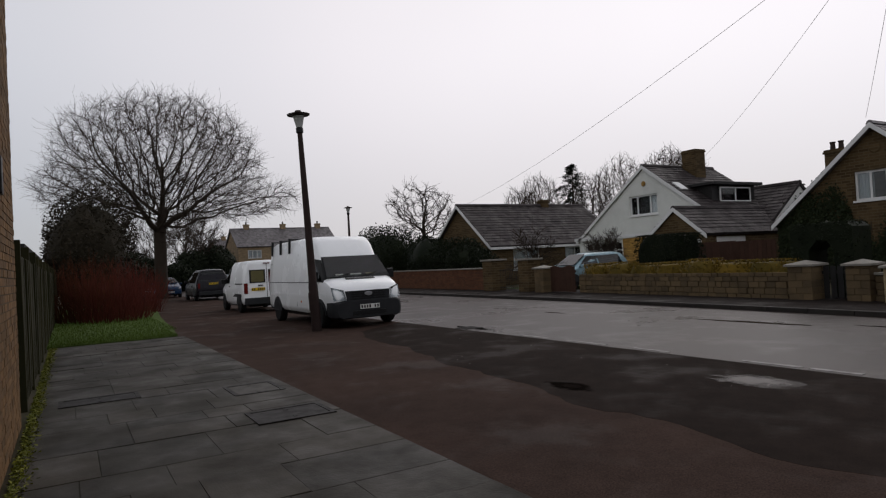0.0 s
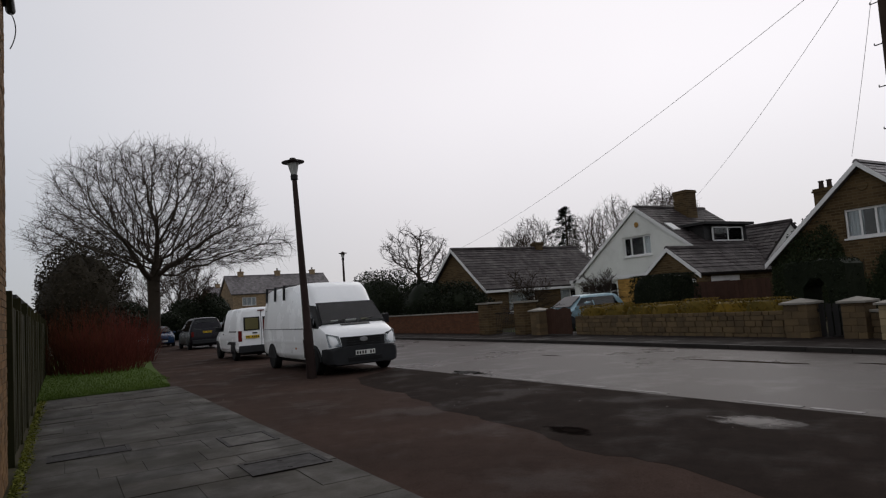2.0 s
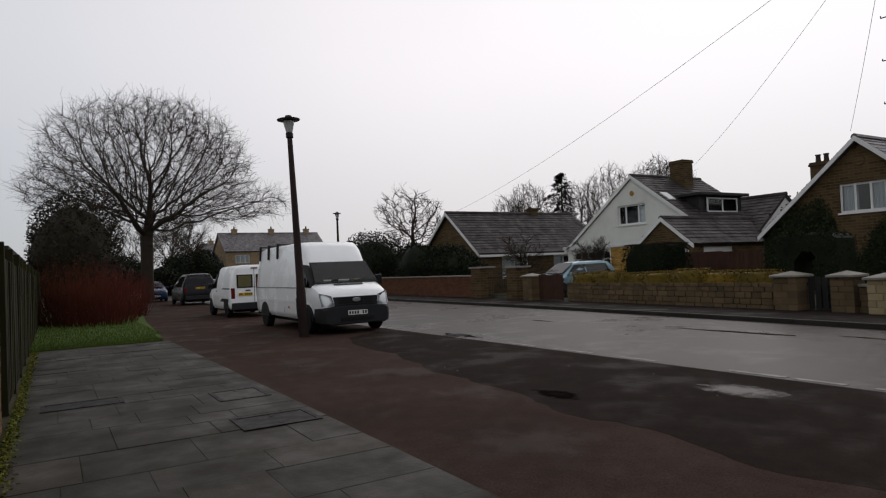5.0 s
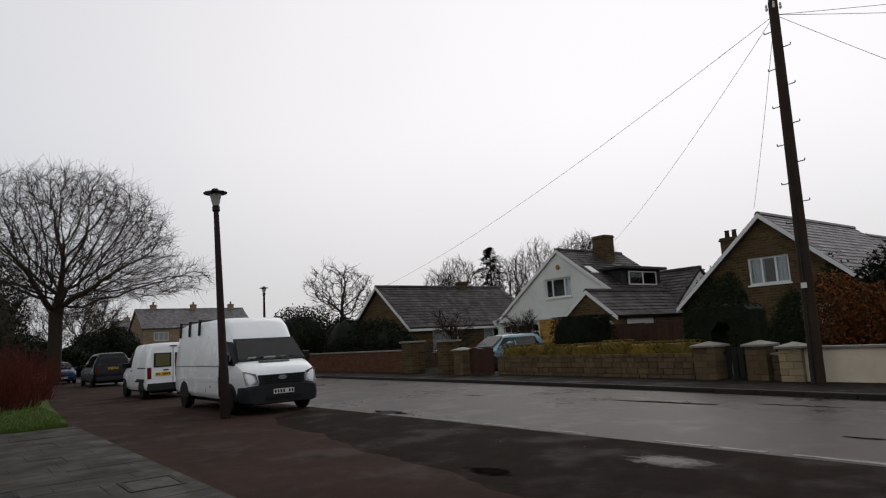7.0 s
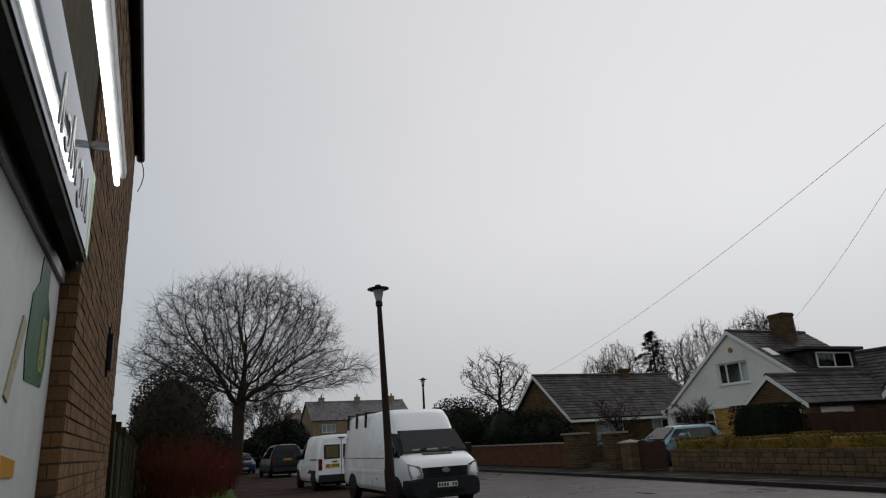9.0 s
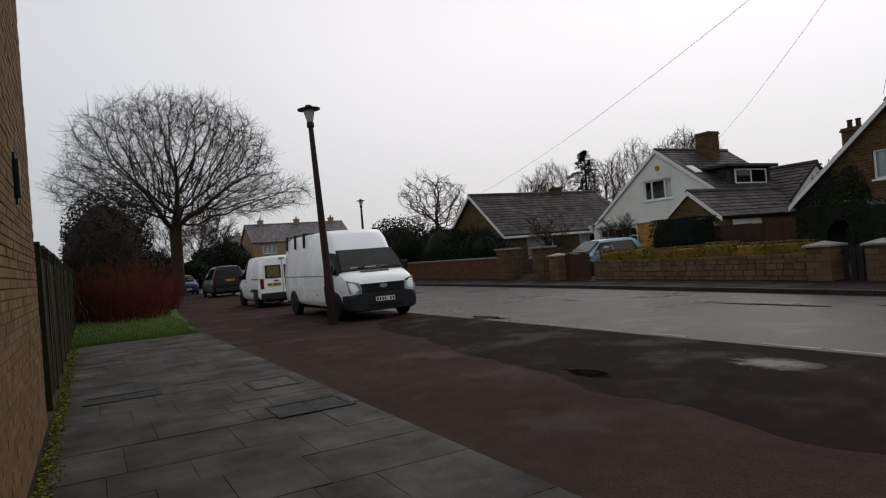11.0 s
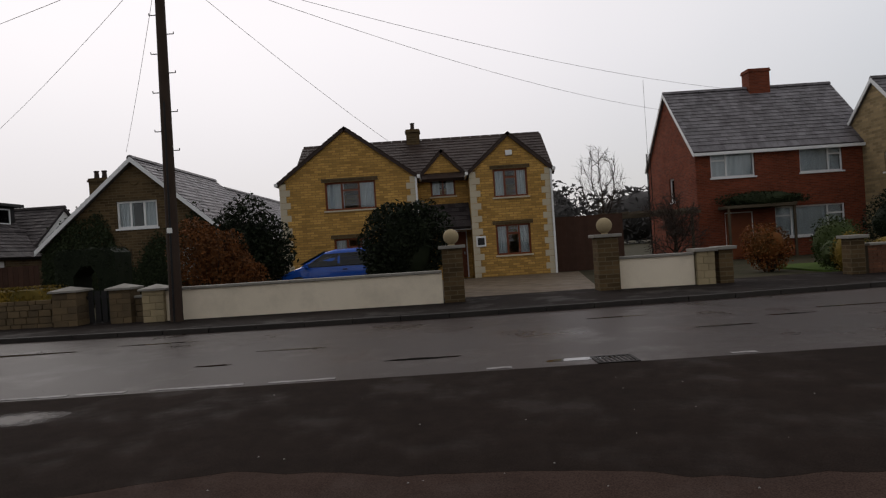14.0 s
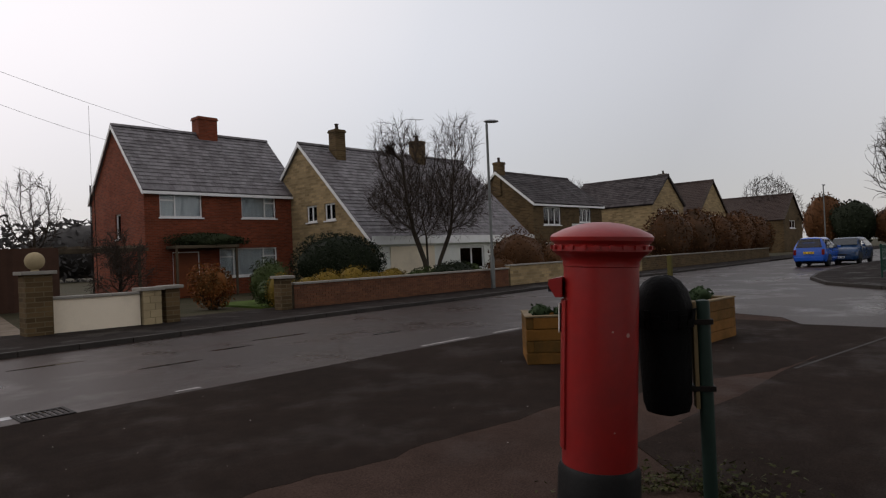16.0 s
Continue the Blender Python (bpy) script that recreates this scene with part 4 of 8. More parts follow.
def soft_patch(x, y, rx, ry, material, label, z=0.0032, rz=0):
    """A thin stain whose edge breaks up and fades out."""
    bm = bmesh.new()
    extrude(bm, [(-1, -1), (1, -1), (1, 1), (-1, 1)], -0.001, 0, axis="z")
    ob = solid("ground_stain", bm, material, label, "stain", "structure")
    ob.matrix_world = pose(x, y, z, 0, 0, rz) @ Matrix.Diagonal((rx, ry, 1, 1))


def stain_mat(name, colour, rough, spec=0.3):
    m = bpy.data.materials.new(name)
    m.use_nodes = True
    n, l = m.node_tree.nodes, m.node_tree.links
    bs = n["Principled BSDF"]
    bs.inputs["Base Color"].default_value = (*colour, 1)
    bs.inputs["Roughness"].default_value = rough
    bs.inputs["Specular IOR Level"].default_value = spec
    tc, ln, geo, nz = n.new("ShaderNodeTexCoord"), n.new("ShaderNodeVectorMath"), n.new("ShaderNodeNewGeometry"), n.new("ShaderNodeTexNoise")
    ln.operation = "LENGTH"
    l.new(tc.outputs["Object"], ln.inputs[0])
    nz.inputs["Scale"].default_value, nz.inputs["Detail"].default_value, nz.inputs["Roughness"].default_value = 5.0, 8, 0.7
    l.new(geo.outputs["Position"], nz.inputs["Vector"])
    ad, mr = n.new("ShaderNodeMath"), n.new("ShaderNodeMapRange")
    ad.operation = "MULTIPLY_ADD"
    ad.inputs[1].default_value = -1.5
    l.new(nz.outputs["Fac"], ad.inputs[0])
    l.new(ln.outputs["Value"], ad.inputs[2])
    mr.inputs["From Min"].default_value, mr.inputs["From Max"].default_value = -0.45, 0.12
    mr.inputs["To Min"].default_value, mr.inputs["To Max"].default_value = 1.0, 0.0
    l.new(ad.outputs["Value"], mr.inputs["Value"])
    l.new(mr.outputs["Result"], bs.inputs["Alpha"])
    return m


soft_patch(-4.5, 6.55, 0.62, 0.36, stain_mat("pale_dried_residue", (0.18, 0.165, 0.155), 0.7, 0.05), "pale dried spill on the dark tarmac")
soft_patch(-5.75, 4.95, 0.42, 0.22, stain_mat("black_wet_stain", (0.009, 0.007, 0.006), 0.95, 0.0), "black wet hollow in the brown tarmac")
puddle(1.62, 7.86, 0.5, 0.085, 2, 0.0035)
puddle(-12.2, 7.8, 0.7, 0.11, 3, 0.0035)
for i, (px, py, rx, ry) in enumerate(((-8, 11.6, 1.3, 0.09), (-2.5, 10.2, 0.5, 0.05), (-5.5, 12.0, 0.7, 0.06), (4.2, 9.8, 0.5, 0.05), (5.6, 10.6, 0.4, 0.05), (7.0, 11.2, 0.6, 0.06), (-0.4, 8.6, 0.5, 0.06), (8.4, 9.6, 0.4, 0.05), (3.0, 11.6, 0.5, 0.05), (-3.4, 9.1, 0.26, 0.05), (-13.5, 11.2, 0.4, 0.05))):
    puddle(px, py, rx, ry, 20 + i, 0.0045)

# worn edge line between layby and road
M_LINE = mat("worn_white_road_paint", (0.33, 0.31, 0.30), (0.09, 0.08, 0.078), rough=0.6, scale=9, fine=50, bump=0.3)
rng = random.Random(8)
marks = thing("road_markings", "worn broken white edge line painted on the road", "road marking", kind="structure")
for x0, x1 in ((-10.2, -9.4), (-8.9, -7.9), (-7.3, -6.6), (-5.4, -4.6), (-4.5, -3.9), (-3.6, -2.5), (-2.2, -1.4), (0.4, 0.7), (3.3, 3.6), (7.4, 8.6), (9.3, 10.1), (26, 28), (29, 31), (32, 34)):
    n = max(3, int((x1 - x0) / 0.09))
    top, bot = [], []
    for i in range(n + 1):
        x = x0 + (x1 - x0) * i / n
        top.append((x, 7.66 + rng.uniform(-0.012, 0.02)))
        bot.append((x, 7.58 + rng.uniform(-0.02, 0.012)))
    bm = bmesh.new()
    extrude(bm, bot + top[::-1], 0.0, 0.0065, axis="z")
    part("dash", bm, M_LINE, marks)
bm = bmesh.new()
extrude(bm, [(8.2, 2.22), (11.6, 1.80), (11.6, 1.84), (8.2, 2.26)], 0.0, 0.0075, axis="z")
part("dash", bm, M_KERB, marks)

# litter and pale chips scattered on the tarmac
M_CHIP = mat("pale_stone_chip", (0.30, 0.28, 0.26), (0.14, 0.13, 0.12), rough=0.7)
verts, faces = [], []
rng = random.Random(11)
for i in range(150):
    x, y = rng.uniform(-14, 12), rng.uniform(2.5, 12.5)
    s = rng.uniform(0.004, 0.012)
    z = 0.006
    k = len(verts)
    a = rng.uniform(0, 3)
    for j in range(5):
        t = a + j * 6.283 / 5
        verts.append((x + math.cos(t) * s * rng.uniform(0.7, 1.3), y + math.sin(t) * s, z))
    verts.append((x, y, z + s * 0.7))
    faces += [(k + j, k + (j + 1) % 5, k + 5) for j in range(5)]
ob = pydata("stone_chips", verts, faces, M_CHIP)
tagged(ob, "pale stone chips and specks scattered on the tarmac", "litter", kind="stuff")

# lawn by the paving, with real blades
bm = bmesh.new()
extrude(bm, [(-17.45, -0.5), (-17.4, 2.3), (-19.5, 2.5), (-26, 2.9), (-34, 3.6), (-60, 4.0), (-60, -0.5)], -0.1, 0.03, axis="z")
solid("lawn", bm, M_LAWN, "small patch of wet green grass beside the paving", "lawn", "structure")
verts, faces = [], []
rng = random.Random(4)
for i in range(15000):
    x = -17.42 - 9.5 * rng.random() ** 1.6
    y = rng.uniform(-0.5, 2.32 if x > -19.5 else 2.6)
    h = rng.uniform(0.03, 0.075)
    a = rng.uniform(0, 6.28)
    dx, dy = math.cos(a) * 0.005, math.sin(a) * 0.005
    lx, ly = rng.gauss(0, 0.02), rng.gauss(0, 0.02)
    k = len(verts)
    verts += [(x - dx, y - dy, 0.028), (x + dx, y + dy, 0.028), (x + lx, y + ly, 0.03 + h)]
    faces.append((k, k + 1, k + 2))
tagged(pydata("grass_blades", verts, faces, M_GRASS), "short wet green grass blades", "grass", kind="stuff")

# moss strip along the foot of the shop wall and fence, and round the box
M_MOSS = leaf_mat("moss", (0.15, 0.15, 0.015), (0.06, 0.07, 0.012))
M_MOSSDK = leaf_mat("dark_moss_and_weed", (0.045, 0.045, 0.012), (0.02, 0.024, 0.008))


def moss(name, label, material, n, place):
    verts, faces = [], []
    for i in range(n):
        x, y = place()
        s = rng.uniform(0.008, 0.02)
        k = len(verts)
        for j in range(3):
            verts.append((x + rng.gauss(0, s), y + rng.gauss(0, s), 0.008 + rng.random() * 0.03))
        faces.append((k, k + 1, k + 2))
    tagged(pydata(name, verts, faces, material), label, "moss", kind="stuff")


def round_box():
    a, r = rng.uniform(0, 6.28), 0.22 + abs(rng.gauss(0, 0.25))
    return 3.45 + math.cos(a) * r * 1.5, 1.62 + math.sin(a) * r


moss("moss_growth", "yellow-green moss growing along the wall foot", M_MOSS, 6200, lambda: (rng.uniform(-17.3, -2.5), -0.44 + abs(rng.gauss(0, 0.055))))
moss("weed_growth", "dark moss and weeds round the post box base", M_MOSSDK, 2400, round_box)

# ---------------------------------------------------------------- shop
M_SHOPBRICK = mat("buff_shop_brick", (0.175, 0.098, 0.042), (0.092, 0.056, 0.028), rough=0.85, scale=5, fine=70, bump=0.5, per=0.8, mode="noise", spec=0.15)
M_SHOPBRICKJ = mat("buff_shop_brick_far", (0.175, 0.098, 0.042), (0.092, 0.056, 0.028), rough=0.85, scale=5, fine=70, bump=0.5, per=0.8, island=True, spec=0.15)
M_MORTAR = mat("grey_mortar", (0.085, 0.066, 0.042), (0.055, 0.044, 0.03), rough=0.9, scale=8, bump=0.4)
WY = -0.49
bm = bmesh.new()
box(bm, -8.20, -3.80, -3.2, WY - 0.008, 0, 5.14)
box(bm, -3.80, 4.0, -3.2, WY - 0.12, 0, 5.14)
box(bm, -3.80, 4.0, WY - 0.12, WY - 0.02, 2.5, 5.14)
wall_shop = solid("wall_shop", bm, M_MORTAR, "buff brick side and front wall of a small shop", "wall", "structure")
M_WHITEPANEL = mat("grimy_white_panel", (0.60, 0.62, 0.60), (0.46, 0.48, 0.46), rough=0.35, scale=1.5, fine=20, stain=0.25)
bm = bmesh.new()
box(bm, -3.79, 3.6, WY - 0.118, WY - 0.09, 0.25, 2.46)
panel = thing("poster_board", "large grimy white poster board with a green bottle picture", "poster", pose(0, 0, 0))
part("board", bm, M_WHITEPANEL, panel)
bm = bmesh.new()
box(bm, -3.79, 3.6, WY - 0.09, WY - 0.07, 2.40, 2.46)
box(bm, -3.79, 3.6, WY - 0.09, WY - 0.07, 0.25, 0.31)
part("frame_rail", bm, M_STEEL, panel)
# bottle picture on the panel: plain coloured shapes
M_BOTTLE = mat("printed_green", (0.012, 0.11, 0.04), (0.006, 0.05, 0.022), rough=0.3, bump=0)
M_BAND = mat("printed_yellow_green", (0.20, 0.22, 0.03), (0.14, 0.16, 0.03), rough=0.3, bump=0)
M_STRAW = mat("printed_straw", (0.36, 0.33, 0.20), (0.28, 0.26, 0.16), rough=0.3, bump=0)
M_ORANGE = mat("printed_orange", (0.5, 0.26, 0.04), (0.42, 0.22, 0.04), rough=0.3, bump=0)
PX = WY - 0.088
for nm, pts, mt in (("printed_shape", [(-3.52, 1.84), (-3.57, 1.95), (-3.55, 2.18), (-3.44, 2.26), (-3.42, 2.38), (-3.2, 2.38), (-3.18, 2.26), (-3.05, 2.18), (-3.02, 1.95), (-3.08, 1.83)], M_BOTTLE),
                    ("printed_shape", [(-3.48, 1.9), (-3.48, 2.14), (-3.34, 2.14), (-3.34, 1.9)], M_BAND),
                    ("printed_shape", [(-2.98, 2.04), (-2.9, 2.06), (-2.72, 1.74), (-2.8, 1.72)], M_STRAW),
                    ("printed_shape", [(-3.1, 1.46), (-3.1, 1.52), (-2.8, 1.54), (-2.3, 1.48), (-2.3, 1.40), (-2.8, 1.46)], M_ORANGE)):
    bm = bmesh.new()
    extrude(bm, pts, PX - 0.004, PX + (0.002 if mt is M_BOTTLE else 0.004))
    part(nm, bm, mt, panel)
# sign fascia box
M_SIGN = mat("glossy_grey_blue_sign", (0.10, 0.13, 0.165), (0.085, 0.11, 0.14), rough=0.035, rough_var=0.02, bump=0, spec=0.6)
M_SIGNGREEN = mat("lime_sign_end", (0.36, 0.55, 0.22), (0.30, 0.48, 0.18), rough=0.2, bump=0)
sign = thing("shop_sign", "glossy grey-blue shop fascia sign with pale curved lettering shapes", "sign", pose(0, 0, 0))
part("sign_box", B(-3.52, 3.5, WY - 0.02, WY + 0.04, 2.45, 2.92, 0.006), M_LEAD, sign)
part("sign_face", B(-3.42, 3.45, WY + 0.04, WY + 0.047, 2.48, 2.89), M_SIGN, sign)
part("sign_end", B(-3.515, -3.42, WY + 0.04, WY + 0.048, 2.47, 2.90), M_SIGNGREEN, sign)
rng = random.Random(3)
for i in range(7):
    bm = bmesh.new()
    x = -3.25 + i * 0.16
    h = 0.13 if i % 2 else 0.2
    if i % 3 == 2:
        arc = [0.7 + k * 0.55 for k in range(10)]
        pts = [(x + math.cos(a) * 0.075, 2.64 + math.sin(a) * h * 0.55) for a in arc]
        pts += [(x + math.cos(a) * 0.05, 2.64 + math.sin(a) * h * 0.38) for a in reversed(arc)]
    else:
        pts = [(x - 0.04, 2.58), (x - 0.015, 2.58), (x + 0.017, 2.58 + h * 0.7), (x + 0.03, 2.58), (x + 0.055, 2.58), (x + 0.035, 2.58 + h), (x + 0.005, 2.58 + h)]
    extrude(bm, pts, WY + 0.048, WY + 0.051)
    part("pale_shape", bm, M_WHITE, sign)
# fluorescent tube lamp on arms in front of the sign
M_TUBE = glow("lit_fluorescent_tube", (1.0, 0.98, 0.93), 9.0)
lamp = thing("fluorescent_tube_light", "lit white fluorescent tube on steel arms above the shop sign", "light", pose(0, 0, 0))
bm = bmesh.new()
lathe(bm, [(0.012, -3.52), (0.013, -3.51), (0.013, 3.2), (0.012, 3.21)], 14, "x", Matrix.Translation((0, -0.342, 2.885)))
part("tube", bm, M_TUBE, lamp)
bm = bmesh.new()
extrude(bm, [(-0.36, 2.91), (-0.365, 2.95), (-0.335, 2.975), (-0.30, 2.95), (-0.305, 2.91)], -3.5, 3.3, axis="x")
part("housing", bm, M_STEEL, lamp)
for x in (-3.2, -1.2, 0.6):
    part("arm", B(x - 0.015, x + 0.015, WY + 0.04, -0.31, 2.93, 2.96, 0.004), M_STEEL, lamp)
# eaves
bm = bmesh.new()
box(bm, -8.26, 4.2, -3.4, -0.455, 5.145, 5.27)
solid("shop_eaves", bm, M_LEAD, "dark boarded eaves of the shop roof", "roof", "structure")
gut = thing("gutter", "dark plastic gutter along the shop eaves", "gutter", pose(0, 0, 0), kind="structure")
bm = bmesh.new()
lathe(bm, [(0.05, -8.28), (0.05, 4.2)], 12, "x", Matrix.Translation((0, -0.43, 5.12)))
part("gutter_trough", bm, M_BLACK, gut)
# downpipe and hanging wire
wires = thing("hanging_cable", "loose thin black cable hanging from the shop eaves", "cable", pose(0, 0, 0))
segs = []
for k in range(14):
    t0, t1 = k / 14, (k + 1) / 14
    f = lambda t: Vector((-8.21 + 0.05 * math.sin(t * 5), -0.44 + 0.06 * math.sin(t * 3.1), 5.09 - 0.42 * t))
    segs.append((f(t0), f(t1), 0.006, 0.006))
pydata("cable", *pipe([sg[0] for sg in segs] + [segs[-1][1]], 0.006), M_BLACK, wires)
lb = thing("wall_lantern", "small black box lamp fixed to the brick wall", "lamp", pose(-6.40, WY, 2.26))
part("case", B(-0.07, 0.07, 0.0, 0.045, 0.0, 0.32, 0.012), M_BLACK, lb)
part("bracket", B(-0.03, 0.03, -0.002, 0.02, -0.06, 0.38, 0.004), M_BLACK, lb)
bin_ = thing("recycling_box", "teal plastic recycling box behind the brick corner", "box", pose(-8.62, -0.86, 0))
part("tub", B(-0.25, 0.25, -0.3, 0.3, 0.0, 1.0, 0.03), mat("teal_plastic", (0.02, 0.10, 0.11), (0.015, 0.08, 0.09), rough=0.4), bin_)
part("lid", B(-0.27, 0.27, -0.32, 0.32, 1.0, 1.06, 0.02), M_BLACK, bin_)

# garden fence past the shop
fence = thing("board_fence", "tall weathered green-brown close board fence", "fence", pose(0, 0, 0))
rng = random.Random(6)
post_me, board_me = None, None
for i in range(13):
    x = -9.25 - i * 1.85
    if post_me is None:
        o = part("post", B(-0.05, 0.05, -0.05, 0.05, -0.05, 2.05, 0.008), M_FENCE, fence)
        post_me = o.data
    else:
        o = new("post", post_me)
        o.parent = fence
    o.matrix_basis = pose(x, -0.53, 0, rng.uniform(-0.6, 0.6), rng.uniform(-0.6, 0.6), 0)
    for j in range(13):
        if board_me is None:
            o = part("board", B(-0.072, 0.072, -0.011, 0.011, 0.05, 1.85, 0.003), M_FENCE, fence)
            board_me = o.data
        else:
            o = new("board", board_me)
            o.parent = fence
        o.matrix_basis = pose(x - 0.12 - j * 0.142, -0.52 + 0.012 * (j % 2), rng.uniform(-0.02, 0.02), rng.uniform(-0.5, 0.5), rng.uniform(-0.6, 0.6), 0)
for z in (0.35, 1.0, 1.6):
    part("rail", B(-33.3, -9.25, -0.58, -0.545, z, z + 0.08), M_FENCE, fence)
gar = thing("garage_block", "low flat-roofed brick garage block beyond the fence", "garage", pose(-44, -6.0, -0.02))
bm = bmesh.new()
wall_panel(bm, 0, 17, lambda x: 2.75, [(a, a + 2.3, 0.05, 2.1) for a in (0.6, 3.6, 6.6, 9.6, 12.6)], 0.22, Matrix.Translation((0, 4.4, 0)) @ Matrix.Diagonal((1, -1, 1, 1)))
part("wall", bm, M_BUFF, gar)
part("wall", B(16.8, 17, 0, 4.15, 0, 2.75), M_BUFF, gar)
part("wall", B(0, 16.78, 0, 0.2, 0, 2.75), M_BUFF, gar)
part("roof", B(-0.2, 17.25, -0.2, 4.7, 2.752, 2.98, 0.02), M_LEAD, gar)
for a in (0.6, 3.6, 6.6, 9.6, 12.6):
    part("door", B(a + 0.004, a + 2.296, 4.2, 4.25, 0.05, 2.09), M_WHITE, gar)


# ---------------------------------------------------------------- houses across the road
def panel_m(kind, w, d):
    return {"front": Matrix.Identity(4),
            "back": Matrix.Translation((w, d, 0)) @ pose(0, 0, 0, 0, 0, 180),
            "right": Matrix.Translation((w, 0, 0)) @ pose(0, 0, 0, 0, 0, 90),
            "left": Matrix.Translation((0, d, 0)) @ pose(0, 0, 0, 0, 0, -90)}[kind]


def put_windows(ob, kind, w, d, holes, **k):
    for h in holes:
        kw = dict(k)
        if len(h) > 4:
            kw.update(h[4])
        window(ob, panel_m(kind, w, d) @ Matrix.Translation((h[0], 0, h[2])), h[1] - h[0], h[3] - h[2], **kw)


def door_leaf(parent, m, w, h, material, handle=True):
    dr = part("door", B(0.03, w - 0.03, 0.08, 0.125, 0.02, h - 0.03, 0.004, m=m), material, parent)
    bm = bmesh.new()
    for a, b in ((0.0, 0.05), (w - 0.05, w)):
        box(bm, a, b, 0.07, 0.14, 0, h, m=m)
    box(bm, 0.05, w - 0.05, 0.07, 0.14, h - 0.05, h, m=m)
    part("door_frame", bm, M_WHITE, parent)
    if handle:
        part("handle", B(w - 0.16, w - 0.12, 0.04, 0.08, 1.0, 1.12, 0.008, m=m), M_STEEL, dr)
    return dr


# honey stone house with two front gables
yh = thing("stone_house", "honey-coloured stone house with brown windows and pale quoins", "house", pose(0, 0, -0.02))
FY = 26.4


def wing(x0, w, depth, eave, ridge, holes, parent):
    ob = parent
    th = 0.28
    gt = lambda x: eave + (ridge - eave) * (1 - abs(x - w / 2) / (w / 2)) - 0.02
    T = Matrix.Translation((x0, FY, 0))
    bm = bmesh.new()
    wall_panel(bm, 0, w, gt, holes, th, T)
    part("wall", bm, M_YELLOW, ob)
    for m in (T @ Matrix.Translation((w, 0, 0)) @ pose(0, 0, 0, 0, 0, 90), T @ Matrix.Translation((0, depth, 0)) @ pose(0, 0, 0, 0, 0, -90)):
        bm = bmesh.new()
        wall_panel(bm, th, depth, lambda x: eave - 0.02, [], th, m)
        part("wall", bm, M_YELLOW, ob)
    roof_slope("l", ob, T @ Matrix(((0, 1, 0, 0), (-1, 0, 0, depth), (0, 0, 1, eave), (0, 0, 0, 1))), depth, w / 2, ridge - eave, M_TILEB, over=0.12)
    roof_slope("r", ob, T @ Matrix(((0, -1, 0, w), (1, 0, 0, 0), (0, 0, 1, eave), (0, 0, 0, 1))), depth, w / 2, ridge - eave, M_TILEB, over=0.12)
    # quoins of alternating long and short stones on both corners
    for k in range(int(eave / 0.26)):
        ln = 0.42 if k % 2 else 0.26
        z = 0.02 + k * 0.26
        part("quoin", B(x0 - 0.012, x0 + ln, FY - 0.022, FY + 0.002, z, z + 0.25, 0.006), M_QUOIN, ob)
        part("quoin", B(x0 + w - ln, x0 + w + 0.012, FY - 0.022, FY + 0.002, z, z + 0.25, 0.006), M_QUOIN, ob)
    for sx in (x0 - 0.17, x0 + w + 0.05):
        part("gutter", B(sx, sx + 0.12, FY - 0.2, FY + depth * 0.8, eave - 0.2, eave - 0.06, 0.02), M_WHITE, ob)
    part("downpipe", B(x0 + w - 0.05, x0 + w + 0.03, FY - 0.09, FY - 0.02, 0.0, eave - 0.1, 0.02), M_WHITE, ob)
    for z0, z1 in ((0.0, 0.05), (2.5, 2.62)):
        part("floor_slab", B(x0 + th, x0 + w - th, FY + th, FY + depth, z0, z1), M_DARKIN, ob)


YL = [(1.85, 3.94, 3.22, 4.38), (2.1, 3.75, 0.85, 2.05)]
wing(-6.63, 5.63, 5.5, 4.52, 6.62, YL, yh)
YR = [(0.97, 2.38, 3.33, 4.48), (0.95, 2.38, 0.95, 2.2)]
wing(1.18, 3.35, 5.5, 4.5, 5.98, YR, yh)
for (x0, hs) in ((-6.63, YL), (1.18, YR)):
    for h in hs:
        wd = h[1] - h[0]
        window(yh, Matrix.Translation((x0 + h[0], FY, h[2])), wd, h[3] - h[2], panes=3, frame_mat=M_BROWNW, curtain="drawn", bar=0.075, transom=[(1, 0.7)], head=M_BROWNST)
# middle part set back, its small gable, porch roof and door
bm = bmesh.new()
wall_panel(bm, -1.0, 1.18, lambda x: 4.55 + 1.15 * (1 - abs(x - 0.09) / 1.09) - 0.02, [(-0.46, 0.62, 3.66, 4.5), (0.0, 1.0, 0.05, 2.1)], 0.28, Matrix.Translation((0, 28.2, 0)))
part("wall", bm, M_YELLOW, yh)
window(yh, Matrix.Translation((-0.46, 28.2, 3.66)), 1.08, 0.84, panes=2, frame_mat=M_BROWNW, curtain="drawn", bar=0.07)
door_leaf(yh, Matrix.Translation((0.0, 28.2, 0.05)), 1.0, 2.05, M_BROWNW)
roof_slope("pl", yh, Matrix(((0, 1, 0, -1.0), (-1, 0, 0, 31), (0, 0, 1, 4.55), (0, 0, 0, 1))), 2.8, 1.09, 1.15, M_TILEB, over=0.12)
roof_slope("pr", yh, Matrix(((0, -1, 0, 1.18), (1, 0, 0, 28.2), (0, 0, 1, 4.55), (0, 0, 0, 1))), 2.8, 1.09, 1.15, M_TILEB, over=0.12)
roof_slope("porch", yh, Matrix.Translation((-0.98, 26.9, 2.35)), 2.14, 1.28, 0.95, M_TILE, over=0.0)
part("porch_beam", B(-1.0, 1.18, 26.85, 26.95, 2.1, 2.28, 0.01), M_WHITE, yh)
